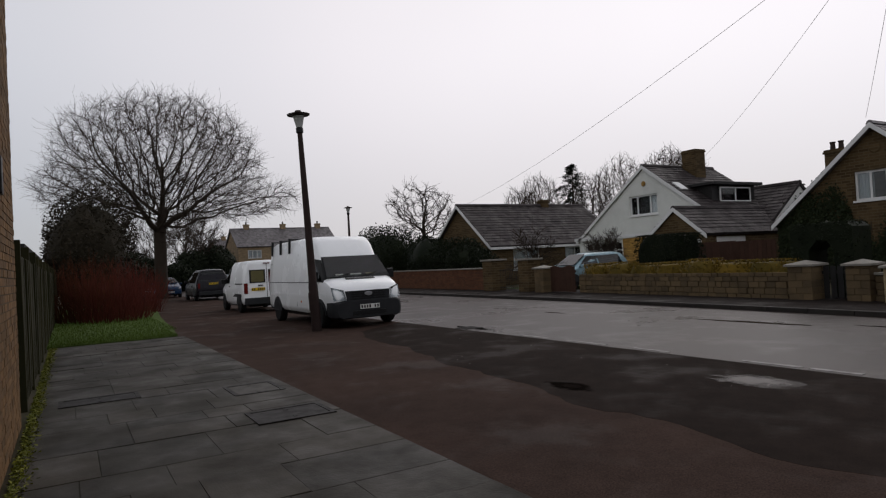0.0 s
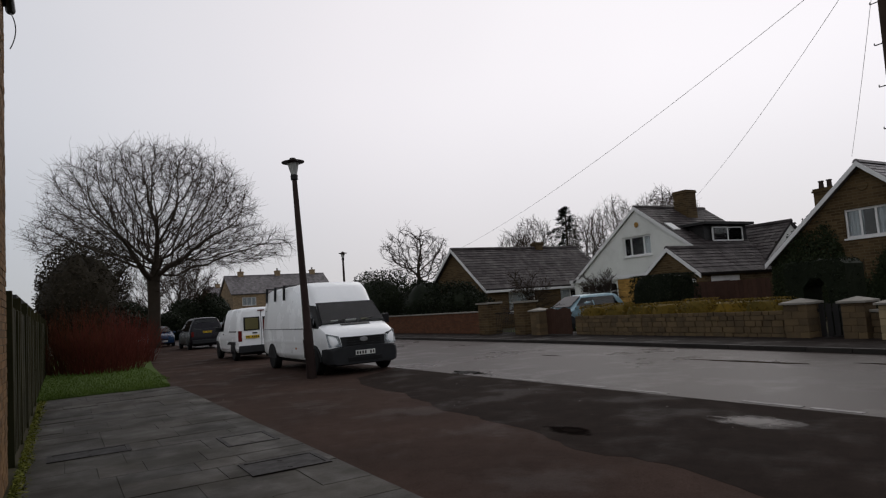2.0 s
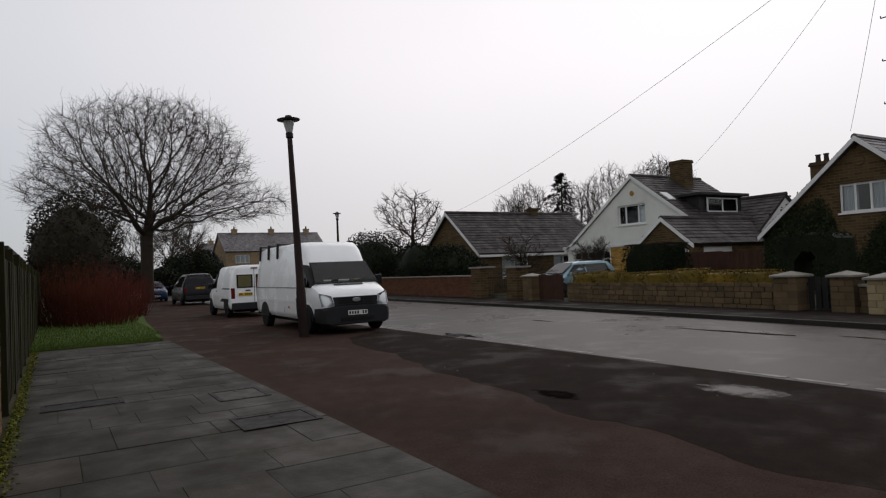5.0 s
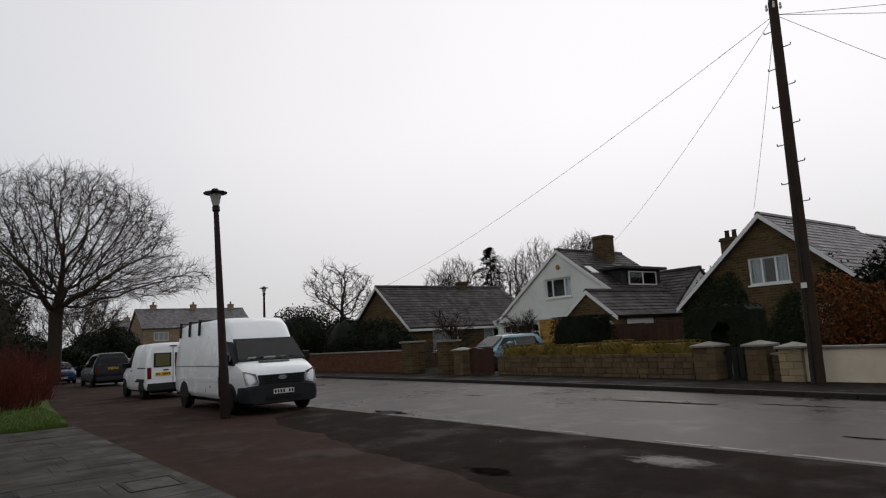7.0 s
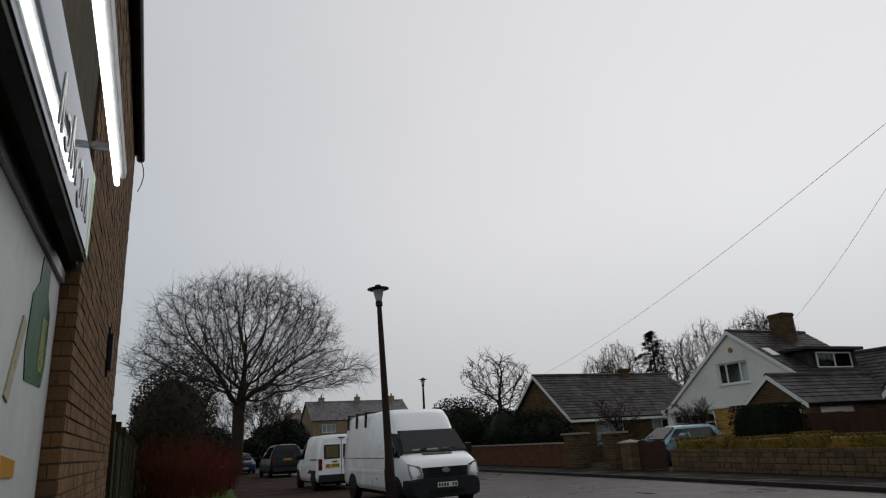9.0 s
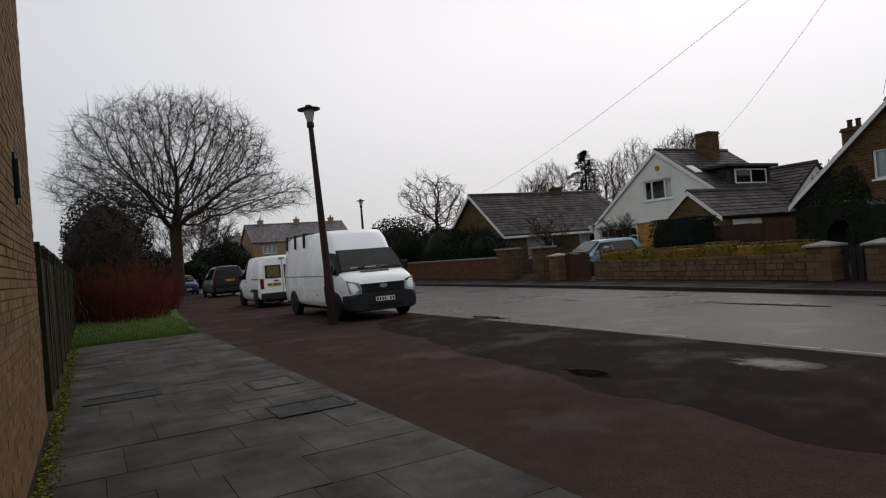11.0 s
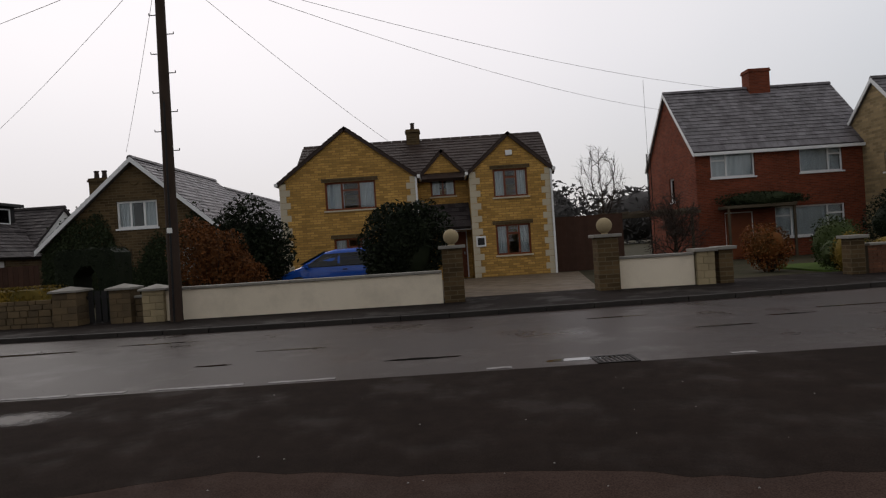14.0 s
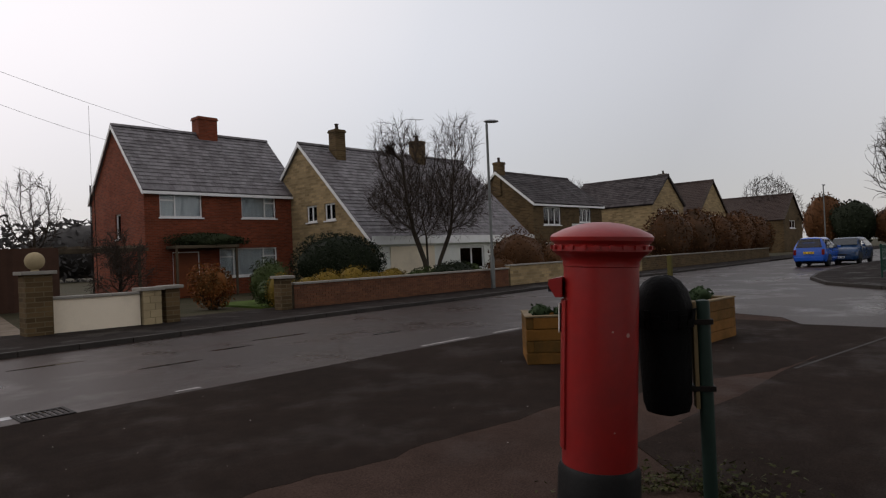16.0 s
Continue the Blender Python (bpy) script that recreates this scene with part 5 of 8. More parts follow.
# main roof behind
for m, nm in ((Matrix.Translation((-6.4, 28.0, 4.5)), "mf"), (Matrix(((-1, 0, 0, 4.8), (0, -1, 0, 34.2), (0, 0, 1, 4.5), (0, 0, 0, 1))), "mb")):
    roof_slope(nm, yh, m, 11.2, 3.1, 2.1, M_TILEB, over=0.15)
bm = bmesh.new()
extrude(bm, [(28.2, 0), (34.0, 0), (34.0, 4.45), (31.1, 6.5), (28.2, 4.45)], -6.4, -6.15, axis="x")
extrude(bm, [(28.2, 0), (34.0, 0), (34.0, 4.45), (31.1, 6.5), (28.2, 4.45)], 4.55, 4.8, axis="x")
box(bm, -6.15, 4.55, 33.75, 34.0, 0, 4.45)
part("wall", bm, M_YELLOW, yh)
bm = bmesh.new()
for i in range(24):
    extrude(bm, [(31.0, 6.56), (31.1, 6.7), (31.2, 6.56)], -6.5 + i * 0.475, -6.5 + i * 0.475 + 0.46, axis="x")
part("ridge_tiles", bm, M_TILEB, yh)
chimney(yh, -1.2, 31.1, 6.2, 7.15, 0.62, 0.62, M_BROWNST)
part("alarm_box", B(2.71, 2.99, FY - 0.07, FY, 5.02, 5.24, 0.03), M_WHITE, yh)
mb = part("meter_box", B(1.30, 1.70, FY - 0.05, FY - 0.024, 1.35, 1.78, 0.006), M_WHITE, yh)
part("meter_door", B(1.36, 1.64, FY - 0.058, FY - 0.05, 1.42, 1.71), M_LEAD, mb)

# red brick house
RW, RD = 6.7, 8.25
rh = thing("brick_house", "red brick house with grey tiled roof and white windows", "house", pose(19.9, 29.4, -0.02, 0, 0, 90))
RF = [(0.69, 2.71, 3.76, 4.92, dict(split=[0.36], transom=[(0, 0.68)])), (4.76, 6.72, 3.76, 4.92, dict(split=[0.68], transom=[(1, 0.68)])),
      (3.5, 6.7, 0.87, 2.27, dict(split=[0.24, 0.76], transom=[(0, 0.7), (2, 0.7)]))]
RDOOR = (1.2, 2.5, 0.05, 2.15)
RB = [(3.2, 3.9, 2.9, 4.1)]
gable_house(rh, RW, RD, 5.12, 8.43, M_RED, M_TILE2, left=[h[:4] for h in RF] + [RDOOR], back=RB, barge=M_WHITE, over=0.12, fascia=M_WHITE)
put_windows(rh, "left", RW, RD, RF, bar=0.07)
put_windows(rh, "back", RW, RD, RB, panes=1, bar=0.07)
door_leaf(rh, panel_m("left", RW, RD) @ Matrix.Translation((1.2, 0, 0.05)), 1.3, 2.1, M_BROWNW)
chimney(rh, RW / 2, 3.6, 7.8, 9.35, 0.75, 1.05, M_RED, 0)
part("canopy", B(0.9, 4.0, -1.0, 0.0, 2.28, 2.42, 0.02, m=panel_m("left", RW, RD) @ Matrix.Translation((0, 0, 0))), M_WOOD, rh)
for a in (0.95, 3.85):
    part("canopy_post", B(a, a + 0.09, -0.95, -0.86, 0.0, 2.28, m=panel_m("left", RW, RD)), M_WOOD, rh)
part("downpipe", B(8.1, 8.18, -0.09, -0.02, 0.0, 4.8, m=panel_m("left", RW, RD)), M_BLACK, rh)

# buff stone chalet house
SW, SD = 10.8, 12.5
sh = thing("chalet_house", "buff stone chalet house with a long sweeping grey roof", "house", pose(31.8, 23.0, -0.02, 0, 0, 90))
SB = [(5.8, 6.7, 3.45, 4.3), (7.35, 8.25, 3.45, 4.3)]
SF = [(6.2, 8.2, 0.7, 1.9, dict(panes=2))]
gable_house(sh, SW, SD, 2.5, 7.62, M_BUFF, M_TILE2, back=SB, left=[h[:4] for h in SF], barge=M_WHITE, over=0.12, side_mat=M_RENDER, fascia=M_WHITE)
put_windows(sh, "back", SW, SD, SB, panes=2, bar=0.08)
put_windows(sh, "left", SW, SD, SF, bar=0.08)
chimney(sh, SW / 2 - 0.6, 10.5, 6.6, 8.45, 0.6, 0.65, M_BROWNST, 1)
chimney(sh, SW / 2 - 0.3, 4.2, 6.7, 8.5, 0.7, 0.7, M_BROWNST, 1)
part("fascia_board", B(-0.1, SD + 0.1, -0.3, -0.26, 2.1, 2.5, m=panel_m("left", SW, SD)), M_WHITE, sh)
gd = part("garage_door", B(1.2, 4.2, -0.05, -0.003, 0.0, 2.0, m=panel_m("left", SW, SD)), M_CREAM, sh)
for i in range(4):
    part("door_rib", B(1.25, 4.15, -0.062, -0.05, 0.2 + i * 0.45, 0.24 + i * 0.45, m=panel_m("left", SW, SD)), M_CREAM, gd)

# ivy-covered gabled house
IW, ID = 7.8, 9.0
ih = thing("gabled_house", "brown stone gabled house with ivy over its wall and white bargeboards", "house", pose(-16.28, 26.0, -0.02))
IF = [(3.1, 4.75, 3.02, 4.13, dict(panes=3)), (5.6, 6.9, 0.9, 2.1, dict(panes=2))]
gable_house(ih, IW, ID, 2.48, 5.84, M_BROWNST, M_TILE2, front=[h[:4] for h in IF], barge=M_WHITE, over=0.28)
put_windows(ih, "front", IW, ID, IF, bar=0.08, curtain="drawn")
chimney(ih, 1.5, 2.0, 3.3, 5.38, 0.75, 0.6, M_BROWNST, 2)
bm = bmesh.new()
lathe(bm, [(0.18, 0), (0.2, 0.02), (0.18, 0.04)], 16, "y", Matrix.Translation((3.9, -0.04, 4.95)))
part("vent", bm, M_BROWNST, ih)
ie = thing("house_extension", "lower grey-roofed wing behind the ivy house", "house", pose(-15.2, 35.4, -0.02))
gable_house(ie, 6.6, 12.0, 2.5, 5.4, M_BROWNST, M_TILE2, right=[(1.0, 2.2, 0.9, 2.0), (8.4, 9.8, 0.8, 2.0)], over=0.1)
put_windows(ie, "right", 6.6, 12.0, [(1.0, 2.2, 0.9, 2.0), (8.4, 9.8, 0.8, 2.0)], panes=2)

# white gabled house
WW, WD = 10.6, 5.7
wh = thing("white_house", "white rendered gabled house with dark tiled roof and dormer", "house", pose(-29.7, 27.0, -0.02))
WF = [(4.2, 6.15, 3.52, 4.60, dict(split=[0.27, 0.73], transom=[])), (0.5, 3.45, 0.5, 2.2, dict(panes=5, transom=[(i, 0.72) for i in range(5)]))]
gable_house(wh, WW, WD, 2.45, 6.17, M_RENDER, M_TILE, front=[h[:4] for h in WF], barge=M_WHITE, over=0.1)
put_windows(wh, "front", WW, WD, WF, bar=0.08, curtain="drawn")
part("stone_plinth", B(3.6, 7.0, -0.06, -0.003, 0, 2.33), M_YELLOW, wh)
part("fascia_board", B(-0.3, 7.2, -0.12, -0.06, 2.36, 2.55), M_WHITE, wh)
chimney(wh, 5.9, 3.4, 5.2, 7.05, 0.9, 0.8, M_BROWNST, 0)
bm = bmesh.new()
lathe(bm, [(0.13, 0), (0.15, 0.02), (0.13, 0.05)], 16, "y", Matrix.Translation((5.3, -0.05, 5.2)))
part("plaque", bm, M_YELLOW, wh)
dm = part("dormer", B(6.4, 8.45, 1.4, 4.9, 3.5, 4.75), M_LEAD, wh)
part("dormer_roof", B(6.1, 8.8, 1.1, 5.15, 4.75, 4.9, 0.02), M_LEAD, dm)
window(wh, Matrix.Translation((8.52, 1.9, 3.9)) @ pose(0, 0, 0, 0, 0, 90), 2.5, 0.75, panes=2, curtain=True, depth=-0.06, sill=False)
sk = part("skylight", bmesh.new(), M_WHITE, wh)
bm = bmesh.new()
box(bm, 0, 0.7, -0.02, 0.05, 0, 0.5, 0.01, m=Matrix.Translation((7.0, 0.7, 5.03)) @ Matrix.Rotation(0.633, 4, "Y") @ Matrix.Rotation(math.pi / 2, 4, "X"))
bm.to_mesh(sk.data)
bm.free()
# its front wing with a small gable
wg = thing("garage_wing", "small gabled brown stone front wing with tiled roof", "house", pose(-22.05, 24.6, -0.02))
GF = [(2.2, 2.95, 0.1, 2.0)]
gable_house(wg, 3.15, 8.5, 2.32, 3.5, M_BROWNST, M_TILE, front=GF, barge=M_WHITE, over=0.12, right=[(0.8, 3.0, 0.1, 2.05)])
door_leaf(wg, Matrix.Translation((2.2, 0, 0.1)), 0.75, 1.9, M_WHITE)
part("garage_door", B(0.8, 3.0, 0.08, 0.14, 0.1, 2.05, m=panel_m("right", 3.15, 8.5)), M_WHITE, wg)
# roof falling from the main house to the wing's side
we = thing("rear_wing", "long tiled rear wing of the white house", "house", pose(-19.45, 30.0, -0.02, 0, 0, 90))
gable_house(we, 6.0, 5.6, 2.45, 4.72, M_RENDER, M_TILE, over=0.1)

# bungalow set at an angle
bg = thing("bungalow", "low brick bungalow with a wide grey tiled roof", "house", pose(-37.4, 21.2, -0.02))
BF = [(2.2, 4.2, 0.9, 2.1)]
BR = [(1.5, 3.5, 0.9, 2.1), (5.5, 7.2, 0.9, 2.1)]
gable_house(bg, 6.7, 10.0, 2.45, 5.02, M_BROWNST, M_TILE, front=BF, right=BR, barge=M_WHITE, over=0.25, fascia=M_WHITE)
put_windows(bg, "front", 6.7, 10.0, BF)
put_windows(bg, "right", 6.7, 10.0, BR)
chimney(bg, 3.35, 6.7, 4.5, 5.4, 0.48, 0.58, M_BROWNST, 0)

# far terrace on the left
for i, (x, y, d, rz) in enumerate(((-92, 18.9, 13.5, 0), (-118, 20.5, 24.0, 12))):
    tr = thing("terrace_house", "two-storey brown brick terrace far down the road", "house", pose(x, y, -0.02, 0, 0, rz), "far terraces")
    hs = [(a, a + 1.8, z, z + 1.1) for a in (1.2, 4.8, 8.6, 11.2) if a + 2 < d for z in (0.9, 3.4)]
    gable_house(tr, 7.5, d, 5.05, 7.5, M_TERRACE, M_TILE2, right=hs, over=0.2)
    put_windows(tr, "right", 7.5, d, hs, panes=3, bar=0.1, sill=False)
    for cy in (2.0, 7.0, 12.0, 17.0):
        if cy < d:
            chimney(tr, 3.75, cy, 7.0, 8.1, 0.5, 0.7, M_TERRACE, 1)

# houses further right
h4 = thing("semi_house", "buff brick house with white boarded upper bay", "house", pose(45.6, 25.9, -0.02, 0, 0, 90))
H4 = [(1.2, 3.4, 3.3, 4.6), (1.3, 3.3, 0.8, 2.1), (5.9, 7.6, 3.5, 4.6), (5.6, 7.8, 0.8, 2.1)]
gable_house(h4, 6.2, 9.2, 4.95, 7.3, M_BROWNST, M_TILE, left=H4, barge=M_WHITE, over=0.15, fascia=M_WHITE)
put_windows(h4, "left", 6.2, 9.2, H4, panes=3, bar=0.09)
part("cladding", B(4.8, 9.0, -0.04, -0.003, 2.6, 3.4, m=panel_m("left", 6.2, 9.2)), M_WHITE, h4)
chimney(h4, 3.0, 9.0, 5.6, 8.0, 0.6, 0.6, M_BROWNST, 1)
h5 = thing("gabled_house", "buff stone house with its tiled gable to the road", "house", pose(50.4, 24.0, -0.02))
H5 = [(1.2, 2.9, 3.4, 4.6), (3.6, 5.4, 3.4, 4.6), (1.0, 2.8, 0.9, 2.1), (3.6, 5.4, 0.9, 2.1)]
gable_house(h5, 6.3, 8.0, 5.1, 7.55, M_BUFF, M_TILE, front=H5, over=0.2)
put_windows(h5, "front", 6.3, 8.0, H5, panes=2, bar=0.1)
h6 = thing("gabled_house", "buff rendered house with a brown tiled roof", "house", pose(62.5, 25.0, -0.02))
gable_house(h6, 7.5, 9.0, 4.6, 7.9, M_BUFF, M_TILEB, front=[(2.5, 4.8, 3.3, 4.4)], over=0.2)
put_windows(h6, "front", 7.5, 9.0, [(2.5, 4.8, 3.3, 4.4)], panes=2, bar=0.1)
chimney(h6, 2.5, 4.5, 6.2, 9.0, 0.8, 0.8, M_BROWNST, 1)
h7 = thing("gabled_house", "dark tiled house beyond the road's bend", "house", pose(86, 24.0, -0.02))
gable_house(h7, 8.0, 9.0, 4.2, 7.4, M_BROWNST, M_TILEB, front=[(2.5, 5, 3, 4)], over=0.2)
put_windows(h7, "front", 8.0, 9.0, [(2.5, 5, 3, 4)], panes=2, bar=0.1)


# ---------------------------------------------------------------- garden walls, piers and gates
M_WALLSTONE = mat("field_wall_stone", (0.135, 0.095, 0.052), (0.075, 0.055, 0.034), rough=0.9, scale=3, fine=30, bump=0.5, per=0.8, mode="noise")
M_WALLBRICK = mat("brown_garden_brick", (0.14, 0.062, 0.034), (0.085, 0.040, 0.025), rough=0.9, scale=3, fine=30, bump=0.5, per=0.8, island=True)
M_PALESTONE = mat("pale_pier_stone", (0.34, 0.27, 0.16), (0.22, 0.175, 0.105), rough=0.85, scale=3, bump=0.4, per=0.6)
M_CAP = mat("weathered_coping", (0.27, 0.25, 0.22), (0.16, 0.15, 0.13), rough=0.7, scale=3)


def wall_line(name, label, x0, y0, x1, y1, h, material, coping=None, pieces=None, thick=0.22, piece=(0.34, 0.15), core=None, stuff=False, drop=0.0):
    ln = math.hypot(x1 - x0, y1 - y0)
    ob = thing(name, label, "garden wall", pose(x0, y0, 0.06, 0, 0, math.degrees(math.atan2(y1 - y0, x1 - x0))))
    part("wall_core", B(0.0, ln, 0.012 if pieces else 0, thick, -0.1, h - 0.01), core or material, ob)
    rng = random.Random(name + str(round(x0, 1)))
    if pieces:
        shared = {}
        joined = bmesh.new() if stuff else None
        z = 0.0
        row = 0
        while z < h - 0.04:
            ph = min(piece[1] * (rng.uniform(0.75, 1.2) if not stuff else 1), h - z)
            x = -piece[0] * (0.5 if row % 2 else 0.0)
            while x < ln:
                pl = piece[0] * (rng.choice((0.6, 0.85, 1.0, 1.25)) if not stuff else 1)
                a, b = max(0, x), min(ln, x + pl)
                if b - a > 0.05:
                    if stuff:
                        box(joined, a + 0.005, b - 0.005, -0.004 + rng.uniform(-0.003, 0.003), 0.03, z + 0.005, z + ph - 0.005)
                    else:
                        key = round((b - a) / 0.05)
                        if key not in shared:
                            o = part("stone", B(0.01, key * 0.05 - 0.01, 0, 0.1, 0.01, 0.99 * piece[1], 0.014), pieces, ob)
                            shared[key] = o.data
                        else:
                            o = new("stone", shared[key])
                            o.parent = ob
                        o.matrix_basis = Matrix.Translation((a, -0.03 + rng.uniform(-0.012, 0.012), z)) @ Matrix.Diagonal(((b - a) / (key * 0.05), 1, ph / piece[1], 1))
                x += pl
            z += ph
            row += 1
        if stuff:
            o = part("bricks", joined, pieces, ob)
            tagged(o, kind="stuff")
    if coping:
        n = max(1, int(ln / 0.6))
        for i in range(n):
            part("coping_stone", B(i * ln / n + 0.004, (i + 1) * ln / n - 0.004, -0.05, thick + 0.05, h - 0.008, h + 0.055, 0.012), coping, ob)
    return ob


def pier(name, label, x, y, w, h, material, cap="pyramid", pieces=None, ball=0.0):
    ob = thing(name, label, "gate pier", pose(x, y, 0.06), "gate piers")
    rng = random.Random(str(x))
    part("shaft", B(-w / 2 + 0.01, w / 2 - 0.01, -w / 2 + 0.01, w / 2 - 0.01, -0.1, h), material, ob)
    if pieces:
        z = 0.0
        k = 0
        while z < h - 0.02:
            ph = min(rng.uniform(0.13, 0.2), h - z)
            cut = 0.35 if k % 2 else 0.62
            part("block", B(-w / 2, -w / 2 + w * cut - 0.006, -w / 2 - rng.uniform(0, 0.012), w / 2, z + 0.005, z + ph - 0.005, 0.01), pieces, ob)
            part("block", B(-w / 2 + w * cut + 0.006, w / 2, -w / 2 - rng.uniform(0, 0.012), w / 2, z + 0.005, z + ph - 0.005, 0.01), pieces, ob)
            z += ph
            k += 1
    c = w / 2 + 0.07
    bm = bmesh.new()
    if cap == "pyramid":
        box(bm, -c, c, -c, c, h, h + 0.05, 0.006)
        t = bmesh.new()
        v = [t.verts.new(p) for p in ((-c, -c, h + 0.05), (c, -c, h + 0.05), (c, c, h + 0.05), (-c, c, h + 0.05))]
        a = t.verts.new((0, 0, h + 0.15))
        t.faces.new(v)
        for i in range(4):
            t.faces.new((v[i], v[(i + 1) % 4], a))
        merge(bm, t)
    else:
        box(bm, -c, c, -c, c, h, h + 0.08, 0.012)
    part("cap", bm, M_CAP, ob)
    if ball:
        bm = bmesh.new()
        lathe(bm, [(0.09, h + 0.08), (0.07, h + 0.12)] + [(max(0.002, ball * math.sin(a)), h + 0.10 + ball - ball * math.cos(a)) for a in [0.35 + i * (math.pi - 0.36) / 11 for i in range(12)]], 22)
        part("stone_ball", bm, M_PALESTONE, ob, smooth=True)
    return ob


wall_line("brick_wall", "low red-brown brick garden wall with coping", -60, 18.2, -24.95, 17.1, 1.04, M_WALLBRICK, M_CAP, M_WALLBRICK, piece=(0.225, 0.075), core=M_MORTAR, stuff=True)
pier("gate_pier", "tall square brown brick gate pier", -24.5, 16.95, 0.76, 1.40, M_BROWNST, "flat")
pier("gate_pier", "square brown brick gate pier beside iron gate", -21.85, 16.95, 0.70, 1.36, M_BROWNST, "flat")
pier("gate_pier", "lower stone gate pier with pyramid cap", -20.45, 16.6, 0.56, 0.98, M_WALLSTONE, "pyramid", M_WALLSTONE)
ig = thing("iron_gate", "thin black wrought iron garden gate", "gate", pose(-24.1, 16.95, 0.11))
for i in range(14):
    bm = bmesh.new()
    tube(bm, (0.1 + i * 0.135, 0, 0.0), (0.1 + i * 0.135, 0, 0.95), 0.008, n=6)
    part("bar", bm, M_BLACK, ig)
for z in (0.1, 0.9):
    part("rail", B(0.05, 1.95, -0.012, 0.012, z, z + 0.03), M_BLACK, ig)
tg = thing("timber_gate", "brown close-boarded timber driveway gate", "gate", pose(-20.12, 16.65, 0.06))
M_GATEW = mat("brown_gate_timber", (0.060, 0.030, 0.020), (0.038, 0.020, 0.014), rough=0.75, scale=3, fine=30, per=0.4)
for i in range(11):
    part("board", B(0.02 + i * 0.13, 0.14 + i * 0.13, 0, 0.02, 0.06, 1.05 + 0.03 * math.sin(i), 0.004), M_GATEW, tg)
for z in (0.2, 0.8):
    part("rail", B(0.02, 1.46, 0.02, 0.05, z, z + 0.09), M_GATEW, tg)
wall_line("stone_wall", "rough brown field stone garden wall", -18.6, 16.8, -9.78, 15.95, 0.72, M_WALLSTONE, None, M_WALLSTONE, thick=0.35, core=M_MORTAR)
pier("gate_pier", "stone gate pier with a pale pyramid cap", -9.42, 16.05, 0.60, 0.87, M_WALLSTONE, "pyramid", M_WALLSTONE)
pier("gate_pier", "stone gate pier with a pale pyramid cap", -8.02, 15.95, 0.52, 0.86, M_WALLSTONE, "pyramid", M_WALLSTONE)
wall_line("stone_wall", "short low stone wall between gate piers", -7.72, 15.85, -7.42, 15.75, 0.64, M_WALLSTONE, M_CAP, M_WALLSTONE, thick=0.25, core=M_MORTAR)
pier("gate_pier", "pale dressed stone pier with a pyramid cap", -7.12, 15.75, 0.52, 0.80, M_PALESTONE, "pyramid", M_PALESTONE)
wall_line("rendered_wall", "long cream-rendered garden wall with thin coping", -6.86, 15.62, -0.12, 15.5, 0.78, M_CREAM, M_CAP, thick=0.2)
pier("gate_pier", "brown stone driveway pier topped with a stone ball", 0.16, 15.75, 0.52, 1.34, M_BROWNST, "flat", None, 0.19)
pier("gate_pier", "brown stone driveway pier topped with a stone ball", 4.07, 16.35, 0.55, 1.37, M_BROWNST, "flat", None, 0.20)
wall_line("rendered_wall", "short cream-rendered wall beside the driveway pier", 4.36, 16.25, 6.2, 16.1, 0.80, M_CREAM, M_CAP, thick=0.2)
pier("gate_pier", "pale dressed stone pier ending the cream wall", 6.45, 16.2, 0.44, 0.86, M_PALESTONE, "flat", M_PALESTONE)
pier("gate_pier", "dark brown brick pier at the garden entrance", 6.95, 16.15, 0.36, 0.88, M_BROWNST, "flat")
pier("gate_pier", "square brown brick pier with pale cap at the wall's end", 10.28, 16.25, 0.38, 0.94, M_BROWNST, "flat")
wall_line("brick_wall", "long brown brick garden wall with pale coping", 10.62, 16.2, 21.0, 16.3, 0.74, M_WALLBRICK, M_CAP, M_WALLBRICK, piece=(0.225, 0.075), core=M_MORTAR, stuff=True)
wall_line("brick_wall", "plain buff garden wall further along the footway", 21.1, 16.3, 34.0, 16.9, 0.85, M_BUFF, M_CAP)
wall_line("brick_wall", "plain brown garden wall far along the road", 34.2, 17.0, 60.0, 18.0, 0.8, M_BROWNST, M_CAP)
# driveway of the stone house and garden ground
M_DRIVE = mat("buff_driveway_paving", (0.16, 0.115, 0.075), (0.10, 0.075, 0.05), rough=0.6, scale=2, fine=20, mode="brick", brick=(0.2, 0.1, 0.012), mortar=(0.06, 0.05, 0.035), bump=0.3)
bm = bmesh.new()
extrude(bm, [(0.55, 15.7), (3.9, 16.1), (5.4, 26.3), (-6, 26.3), (-6, 18.5), (0.4, 17.5)], -0.1, 0.07, axis="z")
solid("driveway", bm, M_DRIVE, "buff block-paved driveway of the stone house", "driveway", "structure")
bm = bmesh.new()
extrude(bm, [(-26, 18.6), (-23, 18.0), (-21, 27), (-30, 27)], -0.1, 0.05, axis="z")
solid("garden_lawn", bm, M_LAWN, "green lawn behind the iron gate", "lawn", "structure")
bm = bmesh.new()
extrude(bm, [(11, 16.9), (34, 17.4), (34, 22.5), (11, 22.5)], -0.1, 0.05, axis="z")
solid("garden_lawn", bm, M_LAWN, "green front garden lawn behind the brick wall", "lawn", "structure")
pg = thing("panel_gate", "tall dark brown boarded side gate by the stone house", "gate", pose(4.75, 28.0, 0))
for i in range(16):
    part("board", B(i * 0.19, i * 0.19 + 0.1885, 0, 0.025, 0.0, 2.38), M_GATEW, pg)
for z in (0.4, 1.9):
    part("rail", B(0, 3.03, 0.025, 0.06, z, z + 0.1), M_GATEW, pg)
pf = thing("panel_fence", "low brown boarded garden fence by the white house", "fence", pose(-18.0, 22.5, 0))
